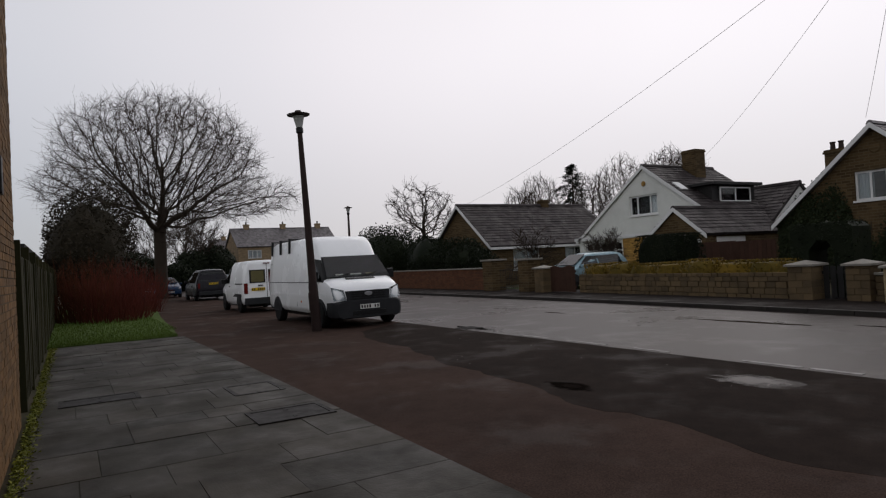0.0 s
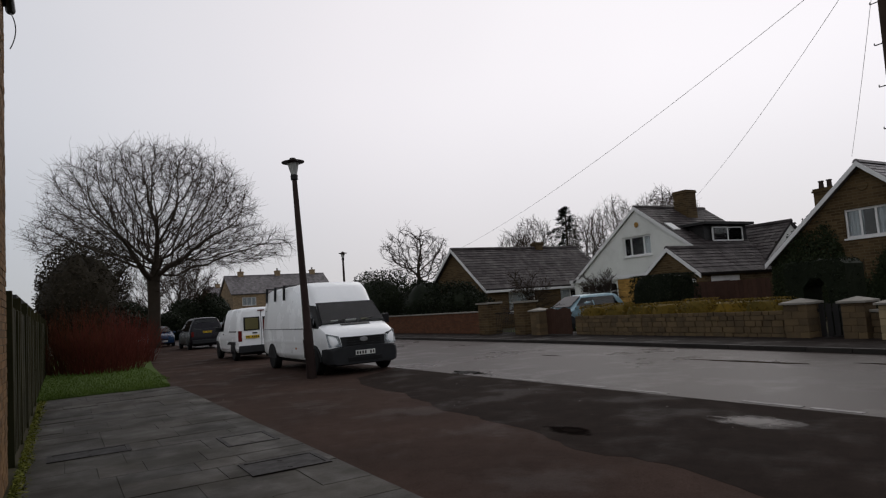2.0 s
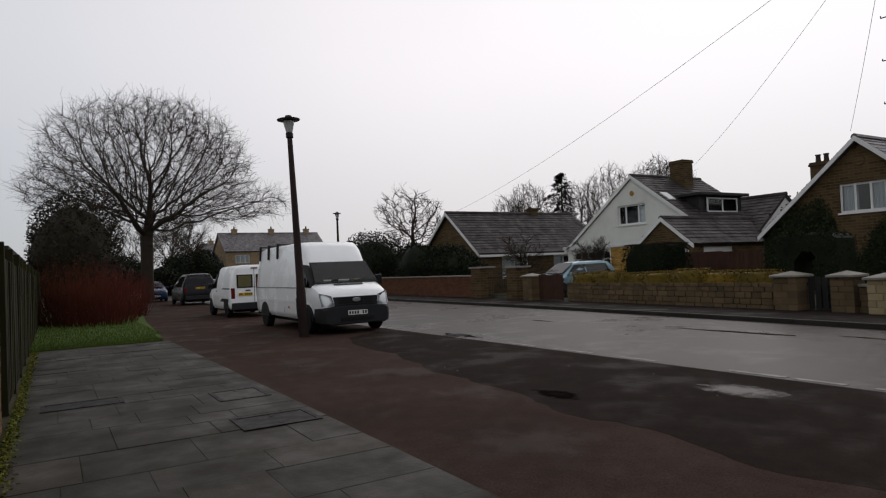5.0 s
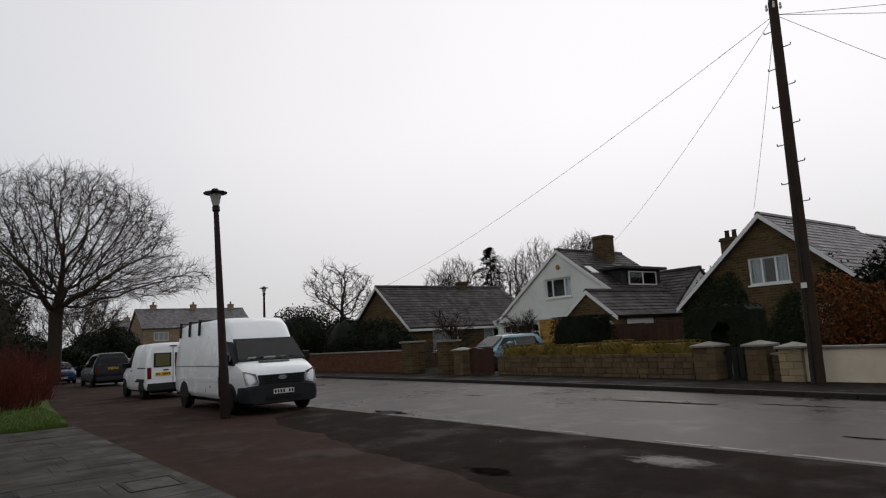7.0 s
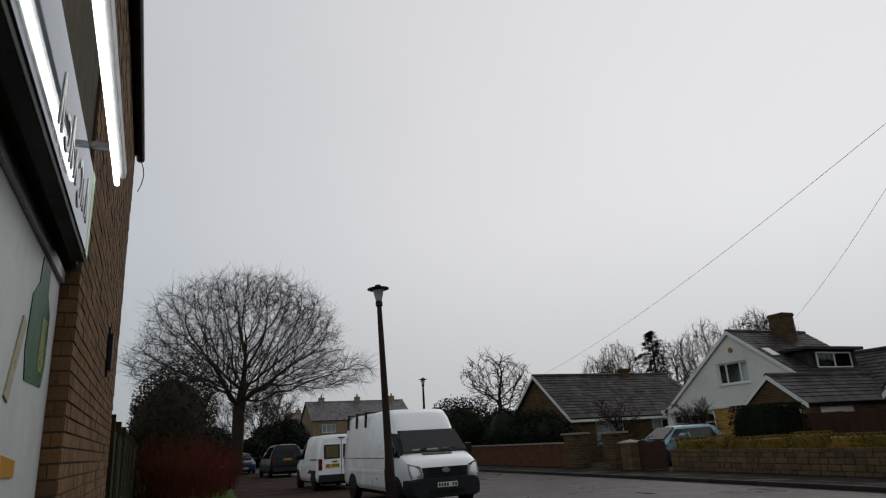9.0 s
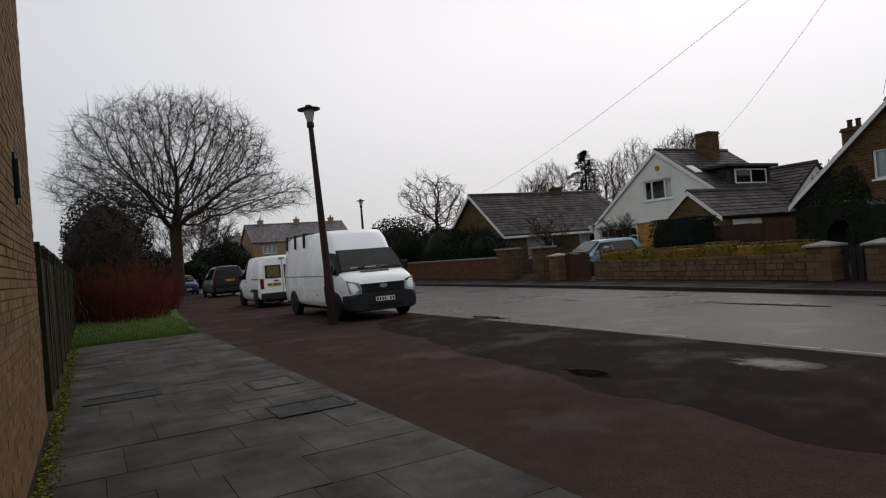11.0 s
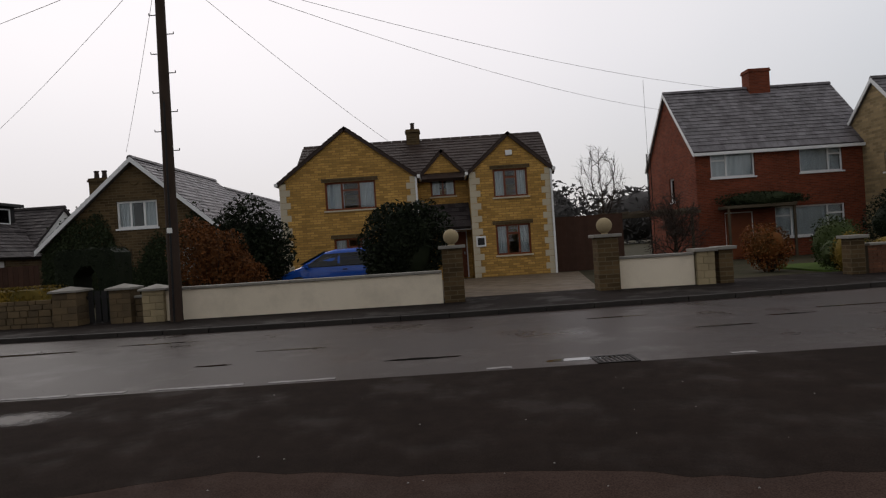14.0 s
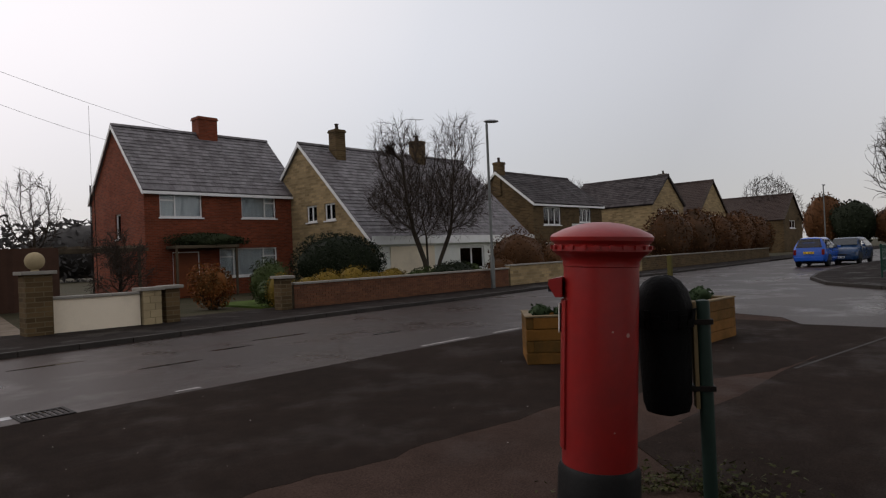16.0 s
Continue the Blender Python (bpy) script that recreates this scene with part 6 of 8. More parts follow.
for i in range(14):
    part("board", B(i * 0.15, i * 0.15 + 0.142, 0, 0.02, 0.0, 1.75), M_GATEW, pf)
pgl = thing("pergola", "weathered timber pergola beside the brick house", "pergola", pose(7.4, 29.0, 0))
for x in (0, 3.8):
    for y in (0, 2.2):
        part("post", B(x - 0.05, x + 0.05, y - 0.05, y + 0.05, -0.05, 2.2), M_WOOD, pgl)
for y in (-0.05, 2.15):
    part("beam", B(-0.4, 4.2, y, y + 0.08, 2.2, 2.34), M_WOOD, pgl)
for i in range(9):
    part("rafter", B(-0.2 + i * 0.5, -0.14 + i * 0.5, -0.4, 2.7, 2.34, 2.46), M_WOOD, pgl)


# ---------------------------------------------------------------- vehicles
def st_at(st, x):
    for a, b in zip(st, st[1:]):
        if a[0] <= x <= b[0]:
            t = (x - a[0]) / max(1e-6, b[0] - a[0])
            return [p + (q - p) * t for p, q in zip(a, b)]
    return list(st[0] if x < st[0][0] else st[-1])


def side_y(st, x, z):
    _, zb, zs, zw, zt, wb, ww, wt = st_at(st, x)
    h = zt - zw
    zm, ym, zc = zw + h * 0.5, ww + (wt - ww) * 0.5 + 0.006, zt - min(0.10, h * 0.35)
    if z <= zw:
        return ww + 0.008
    if z <= zm:
        return ww + (ym - ww) * (z - zw) / max(0.01, zm - zw)
    return ym + (wt - ym) * min(1.0, (z - zm) / max(0.01, zc - zm))


def body_loft(st, dense=0.12):
    """A vehicle's shell, lofted through stations (x, bottom, sill, waist, top, half widths at bottom, waist, top)."""
    xs = []
    for a, b in zip(st, st[1:]):
        n = max(1, int((b[0] - a[0]) / dense))
        xs += [a[0] + (b[0] - a[0]) * i / n for i in range(n)]
    xs.append(st[-1][0])
    bm = bmesh.new()
    rings = []
    for x in xs:
        _, zb, zs, zw, zt, wb, ww, wt = st_at(st, x)
        h = zt - zw
        half = [(wb * 0.6, zb), (wb, zb), (ww - 0.012, zs), (ww, zs + 0.06), (ww + 0.012, (zs + zw) / 2), (ww, zw),
                (ww + (wt - ww) * 0.5 + 0.006, zw + h * 0.5), (wt, zt - min(0.10, h * 0.35)), (wt - 0.05, zt - min(0.035, h * 0.12)), (wt - 0.14, zt), (wt * 0.4, zt + 0.018)]
        ring = [(x, y, z) for y, z in half] + [(x, -y, z) for y, z in reversed(half)]
        rings.append([bm.verts.new(p) for p in ring])
    n = len(rings[0])
    for a, b in zip(rings, rings[1:]):
        for i in range(n):
            bm.faces.new((a[i], a[(i + 1) % n], b[(i + 1) % n], b[i]))
    bm.faces.new(rings[0])
    bm.faces.new(rings[-1][::-1])
    return bm


def side_panel(st, pts, sgn, out=0.006, thick=0.012):
    """A thin panel that follows the vehicle's flank; pts are (x, z)."""
    bm = bmesh.new()
    a = [bm.verts.new((x, sgn * (side_y(st, x, z) + out), z)) for x, z in pts]
    b = [bm.verts.new((x, sgn * (side_y(st, x, z) + out - thick), z)) for x, z in pts]
    bm.faces.new(a)
    bm.faces.new(b[::-1])
    for i in range(len(pts)):
        j = (i + 1) % len(pts)
        bm.faces.new((a[i], a[j], b[j], b[i]))
    return bm


def end_panel(pts, out, thick=0.012):
    """A thin panel through 3D points, lifted by out along the vector out."""
    bm = bmesh.new()
    o = Vector(out)
    a = [bm.verts.new(Vector(p) + o) for p in pts]
    b = [bm.verts.new(Vector(p) + o * (1 - thick / o.length)) for p in pts]
    bm.faces.new(a)
    bm.faces.new(b[::-1])
    for i in range(len(pts)):
        j = (i + 1) % len(pts)
        bm.faces.new((a[i], a[j], b[j], b[i]))
    return bm


def wheel(parent, x, y, r, w, sgn, rim_mat=None):
    m = Matrix.Translation((x, y, r))
    bm = bmesh.new()
    lathe(bm, [(r * 0.62, -w / 2), (r * 0.93, -w / 2), (r, -w / 2 + 0.03), (r, w / 2 - 0.03), (r * 0.93, w / 2), (r * 0.62, w / 2)], 28, "y", m)
    wh_ = part("wheel", bm, M_RUBBER, parent, smooth=True)
    bm = bmesh.new()
    lathe(bm, [(r * 0.61, -w * 0.42), (r * 0.61, w * 0.42), (r * 0.5, w * 0.44), (r * 0.45, w * 0.36), (r * 0.2, w * 0.38), (r * 0.14, w * 0.46), (0.01, w * 0.46)], 20, "y", m if sgn > 0 else m @ Matrix.Diagonal((1, -1, 1, 1)))
    part("rim", bm, rim_mat or M_STEEL, wh_)
    return wh_


def arch(parent, st, x, r, sgn):
    pts = [(x + math.cos(a) * r, max(0.2, 0.33 + math.sin(a) * r)) for a in [math.pi * i / 16 for i in range(17)]]
    # the flank is uncut: a dark half-disc stands for the arch's shaded hollow
    part("arch_shade_disc", side_panel(st, pts, sgn, 0.018, 0.02), M_TRIMBLK, parent)


def plate(parent, x, z, sgn, material, y=0.0, w=0.52):
    p = part("number_plate", B(x - 0.008, x + 0.008, y - w / 2, y + w / 2, z - 0.056, z + 0.056, 0.003), material, parent)
    for i in range(7):
        if i == 4:
            continue
        yy = y - w * 0.41 + i * w * 0.137
        part("bar", B(x + sgn * 0.008 - 0.002, x + sgn * 0.008 + 0.002, yy - 0.022, yy + 0.022, z - 0.036, z + 0.036), M_INK, p)


def glaze(parent, st, name, bm, back):
    part(name, bm, M_CARGLASS, parent)
    part("dark_glass_backing", back, M_DARKIN, parent)


def panel_van():
    st = [(0.0, 0.46, 0.52, 1.24, 2.24, 0.86, 0.955, 0.80), (0.06, 0.40, 0.48, 1.24, 2.33, 0.9, 0.975, 0.83), (0.5, 0.36, 0.45, 1.24, 2.38, 0.9, 0.985, 0.84),
          (3.4, 0.34, 0.44, 1.24, 2.39, 0.9, 0.985, 0.84), (3.9, 0.34, 0.44, 1.22, 2.36, 0.9, 0.985, 0.81), (4.15, 0.34, 0.44, 1.20, 2.22, 0.9, 0.98, 0.79), (4.42, 0.33, 0.43, 1.20, 1.84, 0.9, 0.975, 0.80),
          (4.72, 0.33, 0.43, 1.18, 1.54, 0.89, 0.965, 0.84), (5.0, 0.33, 0.43, 1.13, 1.26, 0.88, 0.955, 0.86), (5.06, 0.33, 0.43, 1.11, 1.22, 0.88, 0.95, 0.87), (5.32, 0.33, 0.42, 1.02, 1.12, 0.86, 0.93, 0.86),
          (5.48, 0.33, 0.41, 0.92, 1.02, 0.82, 0.90, 0.84), (5.57, 0.33, 0.41, 0.80, 0.90, 0.76, 0.85, 0.80), (5.6, 0.34, 0.42, 0.70, 0.80, 0.72, 0.80, 0.76)]
    ob = thing("panel_van", "white high-roof panel van with black bumper and roof rack, parked", "van", pose(-20.62, 6.5, 0.0, 0, 0, 0))
    part("body", body_loft(st, 0.5), M_VANW, ob, smooth=True)
    # windscreen
    ws = [(4.47, 0.80, 1.80), (5.02, 0.89, 1.24), (5.02, -0.89, 1.24), (4.47, -0.80, 1.80)]
    part("dark_glass_backing", end_panel(ws, (0.022, 0, 0.022)), M_BLACK, ob)
    # flat panel with the dim cab and the glass's sheen coloured in
    part("cab_tone_panel", end_panel([(4.49, 0.76, 1.78), (5.0, 0.85, 1.26), (5.0, -0.85, 1.26), (4.49, -0.76, 1.78)], (0.026, 0, 0.026)), M_CABTONE, ob)
    wsg = part("windscreen", end_panel([(4.495, 0.765, 1.775), (4.995, 0.855, 1.265), (4.995, -0.855, 1.265), (4.495, -0.765, 1.775)], (0.04, 0, 0.04)), M_SCREEN, ob)
    for y0, y1, z0, z1 in ((0.15, 0.55, 1.55, 1.59), (-0.55, -0.2, 1.56, 1.60)):
        bm = bmesh.new()
        tube(bm, (5.06, y0, 1.29), (4.985, y1, 1.37), 0.011, n=5)
        part("wiper", bm, M_BLACK, ob)
    for i, (yy, ww_) in enumerate(((0.35, 0.22), (-0.05, 0.3), (-0.5, 0.2))):
        part("dashboard_paper", B(4.96, 5.0, yy - ww_ / 2, yy + ww_ / 2, 1.325, 1.355), M_PLATEW if i else M_STRAW, ob)
    for sgn in (1, -1):
        for pts in ([(4.05, 1.22), (4.98, 1.16), (4.98, 1.24), (4.5, 1.74), (4.05, 1.80)],):
            # near-black sheet behind the glass stands for the unlit cab
            part("dark_glass_backing", side_panel(st, pts, sgn, 0.018, 0.03), M_DARKIN, ob)
            part("side_window", side_panel(st, [(4.09, 1.25), (4.90, 1.20), (4.90, 1.26), (4.48, 1.71), (4.09, 1.76)], sgn, 0.026), M_CARGLASS, ob)
        part("rubbing_strip", side_panel(st, [(0.3, 0.78), (0.3, 0.86), (4.6, 0.86), (4.6, 0.78)], sgn, 0.022), M_VANW, ob)
        # flat grey strips paint the shade of the pressed creases
        for zz in (1.98, 1.72, 1.16):
            part("swage_shade_strip", side_panel(st, [(0.15, zz), (0.15, zz + 0.02), (4.0 if zz > 1.5 else 3.98, zz + 0.02), (4.0 if zz > 1.5 else 3.98, zz)], sgn, 0.006), M_SEAM, ob)
        for xx in (4.0, 2.9):
            part("door_seam", side_panel(st, [(xx, 0.5), (xx, 1.95), (xx + 0.012, 1.95), (xx + 0.012, 0.5)], sgn, 0.006), M_SEAM, ob)
        part("door_handle", side_panel(st, [(4.1, 1.13), (4.1, 1.18), (4.27, 1.18), (4.27, 1.13)], sgn, 0.03), M_BLACK, ob)
        mr = part("door_mirror", B(4.64, 4.76, 0.98 if sgn > 0 else -1.16, 1.16 if sgn > 0 else -0.98, 1.18, 1.44, 0.03), M_BLACK, ob)
        part("mirror_glass", B(4.632, 4.64, sgn * 1.07 - 0.07, sgn * 1.07 + 0.07, 1.21, 1.41), M_STEEL, mr)
        for x in (1.0, 4.75):
            arch(ob, st, x, 0.42, sgn)
            wheel(ob, x, sgn * 0.90, 0.335, 0.22, sgn)
        # headlamp wraps the corner
        hl = [(5.40, 0.90 * sgn, 1.02), (5.535, 0.62 * sgn, 0.94), (5.60, 0.57 * sgn, 0.69), (5.535, 0.885 * sgn, 0.69)]
        part("headlamp_back", end_panel(hl, (0.035, 0.018 * sgn, 0.008), 0.14), M_STEEL, ob)
        part("headlamp", end_panel(hl, (0.047, 0.024 * sgn, 0.011)), M_LENS, ob)
        part("side_lamp", side_panel(st, [(3.3, 0.62), (3.3, 0.67), (3.36, 0.67), (3.36, 0.62)], sgn, 0.02), M_AMBER, ob)
        part("rear_lamp", B(-0.012, 0.03, sgn * 0.93 - 0.05, sgn * 0.93 + 0.05, 0.9, 1.5, 0.01), M_REDLENS, ob)
    # grille and bumper
    bm = bmesh.new()
    extrude(bm, [(-0.57, 0.66), (0.57, 0.66), (0.60, 0.92), (-0.60, 0.92)], 5.48, 5.612, axis="x")
    gr = part("grille", bm, M_TRIMBLK, ob)
    for z in (0.70, 0.76, 0.82, 0.87):
        part("slat", B(5.606, 5.622, -0.46, 0.46, z, z + 0.034, 0.004), M_BLACK, gr)
    bm = bmesh.new()
    lathe(bm, [(0.10, 5.63), (0.11, 5.64), (0.10, 5.65)], 20, "x", Matrix.Translation((0, 0, 0.84)) @ Matrix.Diagonal((1, 1, 0.5, 1)))
    part("badge", bm, M_STEEL, gr)
    bst = [(5.2, 0.26, 0.31, 0.60, 0.68, 0.86, 0.955, 0.93), (5.45, 0.24, 0.29, 0.60, 0.69, 0.84, 0.94, 0.92), (5.60, 0.23, 0.28, 0.58, 0.68, 0.78, 0.90, 0.88), (5.68, 0.26, 0.30, 0.56, 0.66, 0.72, 0.83, 0.80)]
    bp = part("bumper", body_loft(bst), M_TRIMBLK, ob, smooth=True)
    part("air_intake", B(5.675, 5.69, -0.45, 0.45, 0.31, 0.42, 0.01), M_BLACK, bp)
    plate(ob, 5.70, 0.52, 1, M_PLATEW)
    part("rear_bumper", B(-0.08, 0.05, -0.92, 0.92, 0.34, 0.55, 0.03), M_TRIMBLK, ob)
    part("bonnet_vent", end_panel([(5.09, 0.40, 1.225), (5.16, 0.40, 1.19), (5.16, -0.40, 1.19), (5.09, -0.40, 1.225)], (0.012, 0, 0.026), 0.012), M_BLACK, ob)
    # roof rack
    rk = part("roof_rack", B(0.32, 0.38, -0.88, 0.88, 2.40, 2.43), M_BLACK, ob)
    for x in (0.35, 1.25, 2.15):
        if x > 1:
            part("crossbar", B(x - 0.03, x + 0.03, -0.88, 0.88, 2.40, 2.43), M_BLACK, rk)
        for sgn in (1, -1):
            bm = bmesh.new()
            extrude(bm, [(sgn * 0.86, 2.43), (sgn * 0.93, 2.44), (sgn * 0.95, 2.0), (sgn * 0.90, 2.0)], x - 0.03, x + 0.03, axis="x")
            part("foot", bm, M_BLACK, rk)
    # black block added below the floor as the shade under the van
    part("underside_shade_block", B(0.6, 5.0, -0.7, 0.7, 0.22, 0.4), M_BLACK, ob)
    return ob


def small_van():
    st = [(0.0, 0.40, 0.46, 1.05, 1.86, 0.78, 0.86, 0.70), (0.05, 0.34, 0.42, 1.06, 1.93, 0.82, 0.885, 0.73), (0.4, 0.30, 0.40, 1.06, 1.97, 0.82, 0.895, 0.74), (2.3, 0.30, 0.4, 1.06, 1.96, 0.82, 0.895, 0.73),
          (2.8, 0.30, 0.4, 1.05, 1.84, 0.82, 0.89, 0.70), (3.2, 0.30, 0.4, 1.03, 1.45, 0.81, 0.885, 0.76), (3.5, 0.30, 0.4, 1.0, 1.14, 0.8, 0.875, 0.80), (4.0, 0.30, 0.4, 0.86, 1.0, 0.76, 0.84, 0.76), (4.25, 0.32, 0.42, 0.7, 0.82, 0.66, 0.74, 0.68)]
    ob = thing("small_van", "small white van with yellow rear plate, parked behind the panel van", "van", pose(-24.75, 6.55, 0, 0, 0, 180))
    part("body", body_loft(st, 0.5), M_VANW, ob, smooth=True)
    for sgn in (1, -1):
        # cab gloom put in as a near-black sheet under the glass
        part("dark_glass_backing", side_panel(st, [(2.45, 1.12), (3.35, 1.10), (3.3, 1.2), (2.95, 1.66), (2.45, 1.76)], sgn, 0.018, 0.03), M_DARKIN, ob)
        part("side_window", side_panel(st, [(2.48, 1.15), (3.3, 1.13), (3.27, 1.2), (2.92, 1.63), (2.48, 1.72)], sgn, 0.026), M_CARGLASS, ob)
        part("rubbing_strip", side_panel(st, [(0.3, 0.60), (0.3, 0.72), (3.9, 0.72), (3.9, 0.60)], sgn, 0.02), M_TRIMBLK, ob)
        part("slide_rail", side_panel(st, [(0.2, 1.08), (0.2, 1.12), (1.4, 1.12), (1.4, 1.08)], sgn, 0.012), M_TRIMBLK, ob)
        part("door_handle", side_panel(st, [(2.2, 0.98), (2.2, 1.03), (2.36, 1.03), (2.36, 0.98)], sgn, 0.03), M_BLACK, ob)
        for x in (0.72, 3.5):
            arch(ob, st, x, 0.38, sgn)
            wheel(ob, x, sgn * 0.80, 0.315, 0.2, sgn)
        part("rear_lamp", B(-0.02, 0.05, sgn * 0.80 - 0.07, sgn * 0.80 + 0.07, 0.72, 1.12, 0.015), M_REDLENS, ob)
        part("door_mirror", B(3.0, 3.12, sgn * 0.98 - 0.1, sgn * 0.98 + 0.1, 1.1, 1.3, 0.03), M_BLACK, ob)
        part("dark_glass_backing", B(-0.022, -0.012, sgn * 0.36 - 0.3, sgn * 0.36 + 0.3, 1.12, 1.62, 0.004), M_BLACK, ob)
        part("rear_window", B(-0.030, -0.023, sgn * 0.36 - 0.24, sgn * 0.36 + 0.24, 1.16, 1.58), M_REARWIN, ob)
    part("rear_bumper", B(-0.1, 0.08, -0.86, 0.86, 0.30, 0.56, 0.03), M_TRIMBLK, ob)
    part("door_seam", B(-0.012, -0.004, -0.008, 0.008, 0.56, 1.85), M_TRIMBLK, ob)
    plate(ob, -0.024, 0.88, -1, M_PLATEY, 0.34)
    part("door_handle", B(-0.05, -0.01, 0.16, 0.34, 1.00, 1.04, 0.008), M_BLACK, ob)
    part("high_brake_lamp", B(-0.03, 0.0, -0.12, 0.12, 1.84, 1.88), M_REDLENS, ob)
    part("underbody", B(0.4, 4.0, -0.6, 0.6, 0.2, 0.36), M_BLACK, ob)
    return ob


M_REARWIN = mat("plywood_lined_rear_glass", (0.16, 0.14, 0.06), (0.11, 0.10, 0.045), rough=0.12, rough_var=0.05, bump=0)


def hatch(name, label, m, paint, L=4.0, W=1.7, H=1.5, hood=1.0, rear_slope=0.35, waist=0.92, estate=False, group="parked cars"):
    """A car facing +x, its tail at x = 0."""
    w = W / 2
    rs = rear_slope
    st = [(0.0, 0.42, 0.46, waist - 0.22, waist - 0.1, w * 0.82, w * 0.9, w * 0.84), (0.06, 0.34, 0.40, waist - 0.05, waist + 0.06, w * 0.88, w * 0.95, w * 0.88),
          (0.06 + rs * 0.4, 0.28, 0.36, waist, waist + (H - waist) * 0.55, w * 0.9, w * 0.98, w * 0.82), (0.06 + rs, 0.26, 0.34, waist, H - 0.05, w * 0.9, w, w * 0.70), (0.06 + rs + 0.3, 0.25, 0.33, waist, H, w * 0.9, w, w * 0.68),
          (L * 0.5, 0.25, 0.33, waist, H - 0.01, w * 0.9, w, w * 0.68), (L * 0.58, 0.25, 0.33, waist, H - 0.08, w * 0.9, w, w * 0.69), (L - hood - 0.25, 0.25, 0.33, waist, waist + 0.25, w * 0.9, w, w * 0.80),
          (L - hood, 0.25, 0.33, waist - 0.03, waist + 0.08, w * 0.9, w * 0.99, w * 0.86), (L - 0.35, 0.25, 0.33, waist - 0.18, waist - 0.08, w * 0.86, w * 0.95, w * 0.84), (L - 0.08, 0.26, 0.34, waist - 0.35, waist - 0.24, w * 0.78, w * 0.86, w * 0.78), (L, 0.32, 0.38, waist - 0.42, waist - 0.34, w * 0.66, w * 0.74, w * 0.66)]
    ob = thing(name, label, "car", m, group)
    part("body", body_loft(st), paint, ob, smooth=True)
    xr, xf = 0.06 + rs, L - hood
    for sgn in (1, -1):
        pts = [(xr + 0.05, waist + 0.05), (xf - 0.15, waist + 0.05), (L * 0.58 + 0.05, H - 0.15), (xr + 0.25, H - 0.12)]
        # shell is solid: a near-black sheet gives the cabin's shade behind the windows
        part("dark_glass_backing", side_panel(st, pts, sgn, 0.022, 0.03), M_DARKIN, ob)
        mid = L * 0.46
        part("side_window", side_panel(st, [(xr + 0.1, waist + 0.08), (mid - 0.04, waist + 0.08), (mid - 0.04, H - 0.15), (xr + 0.27, H - 0.15)], sgn, 0.030), M_CARGLASS, ob)
        part("side_window", side_panel(st, [(mid + 0.04, waist + 0.08), (xf - 0.22, waist + 0.08), (L * 0.58, H - 0.18), (mid + 0.04, H - 0.15)], sgn, 0.030), M_CARGLASS, ob)
        for x in (0.75, L - 0.82):
            arch(ob, st, x, 0.36, sgn)
            wheel(ob, x, sgn * (w - 0.1), 0.30, 0.19, sgn)
        part("door_handle", side_panel(st, [(mid - 0.3, waist - 0.08), (mid - 0.3, waist - 0.04), (mid - 0.14, waist - 0.04), (mid - 0.14, waist - 0.08)], sgn, 0.02), M_BLACK, ob)
        part("door_mirror", B(xf - 0.35, xf - 0.2, sgn * (w + 0.07) - 0.08, sgn * (w + 0.07) + 0.08, waist + 0.04, waist + 0.18, 0.03), paint, ob)
        part("rear_lamp", B(-0.01, 0.12, sgn * w * 0.84 - 0.07, sgn * w * 0.84 + 0.07, waist - 0.28, waist + 0.02, 0.02), M_REDLENS, ob)
        part("headlamp", B(L - 0.22, L - 0.06, sgn * w * 0.72 - 0.14, sgn * w * 0.72 + 0.14, waist - 0.36, waist - 0.22, 0.03), M_LENS, ob)
    a0, a1 = 0.06 + rs * 0.25, 0.06 + rs * 0.98
    z0, z1 = waist + 0.10, H - 0.10
    rw = [(a0, w * 0.78, z0), (a1, w * 0.62, z1), (a1, -w * 0.62, z1), (a0, -w * 0.78, z0)]
    # the same near-black sheets as cabin shade behind both screens
    part("dark_glass_backing", end_panel(rw, (-0.05, 0, 0.022)), M_DARKIN, ob)
    part("rear_window", end_panel(rw, (-0.062, 0, 0.028)), M_CARGLASS, ob)
    wsn = [(L * 0.58 + 0.02, w * 0.62, H - 0.10), (xf - 0.06, w * 0.76, waist + 0.12), (xf - 0.06, -w * 0.76, waist + 0.12), (L * 0.58 + 0.02, -w * 0.62, H - 0.10)]
    part("dark_glass_backing", end_panel(wsn, (0.03, 0, 0.045)), M_DARKIN, ob)
    part("windscreen", end_panel(wsn, (0.04, 0, 0.055)), M_CARGLASS, ob)
    part("rear_bumper", B(-0.07, 0.12, -w * 0.86, w * 0.86, 0.32, 0.56, 0.04), paint if not estate else M_TRIMBLK, ob)
    part("front_bumper", B(L - 0.12, L + 0.04, -w * 0.7, w * 0.7, 0.28, 0.5, 0.04), paint, ob)
    part("grille", B(L - 0.02, L + 0.025, -0.35, 0.35, 0.52, 0.6, 0.01), M_BLACK, ob)
    plate(ob, -0.03 if not estate else 0.0, waist - 0.16 if not estate else waist - 0.02, -1, M_PLATEY)
    plate(ob, L + 0.045, 0.42, 1, M_PLATEW)
    part("underbody", B(0.4, L - 0.4, -w * 0.7, w * 0.7, 0.17, 0.3), M_BLACK, ob)
    return ob


panel_van()
small_van()
hatch("people_carrier", "dark plum people carrier parked facing away down the road", pose(-40.4, 7.5, 0, 0, 0, 180), M_DARKCAR, L=4.8, W=2.0, H=1.85, hood=1.05, rear_slope=0.30, waist=1.02, estate=True)
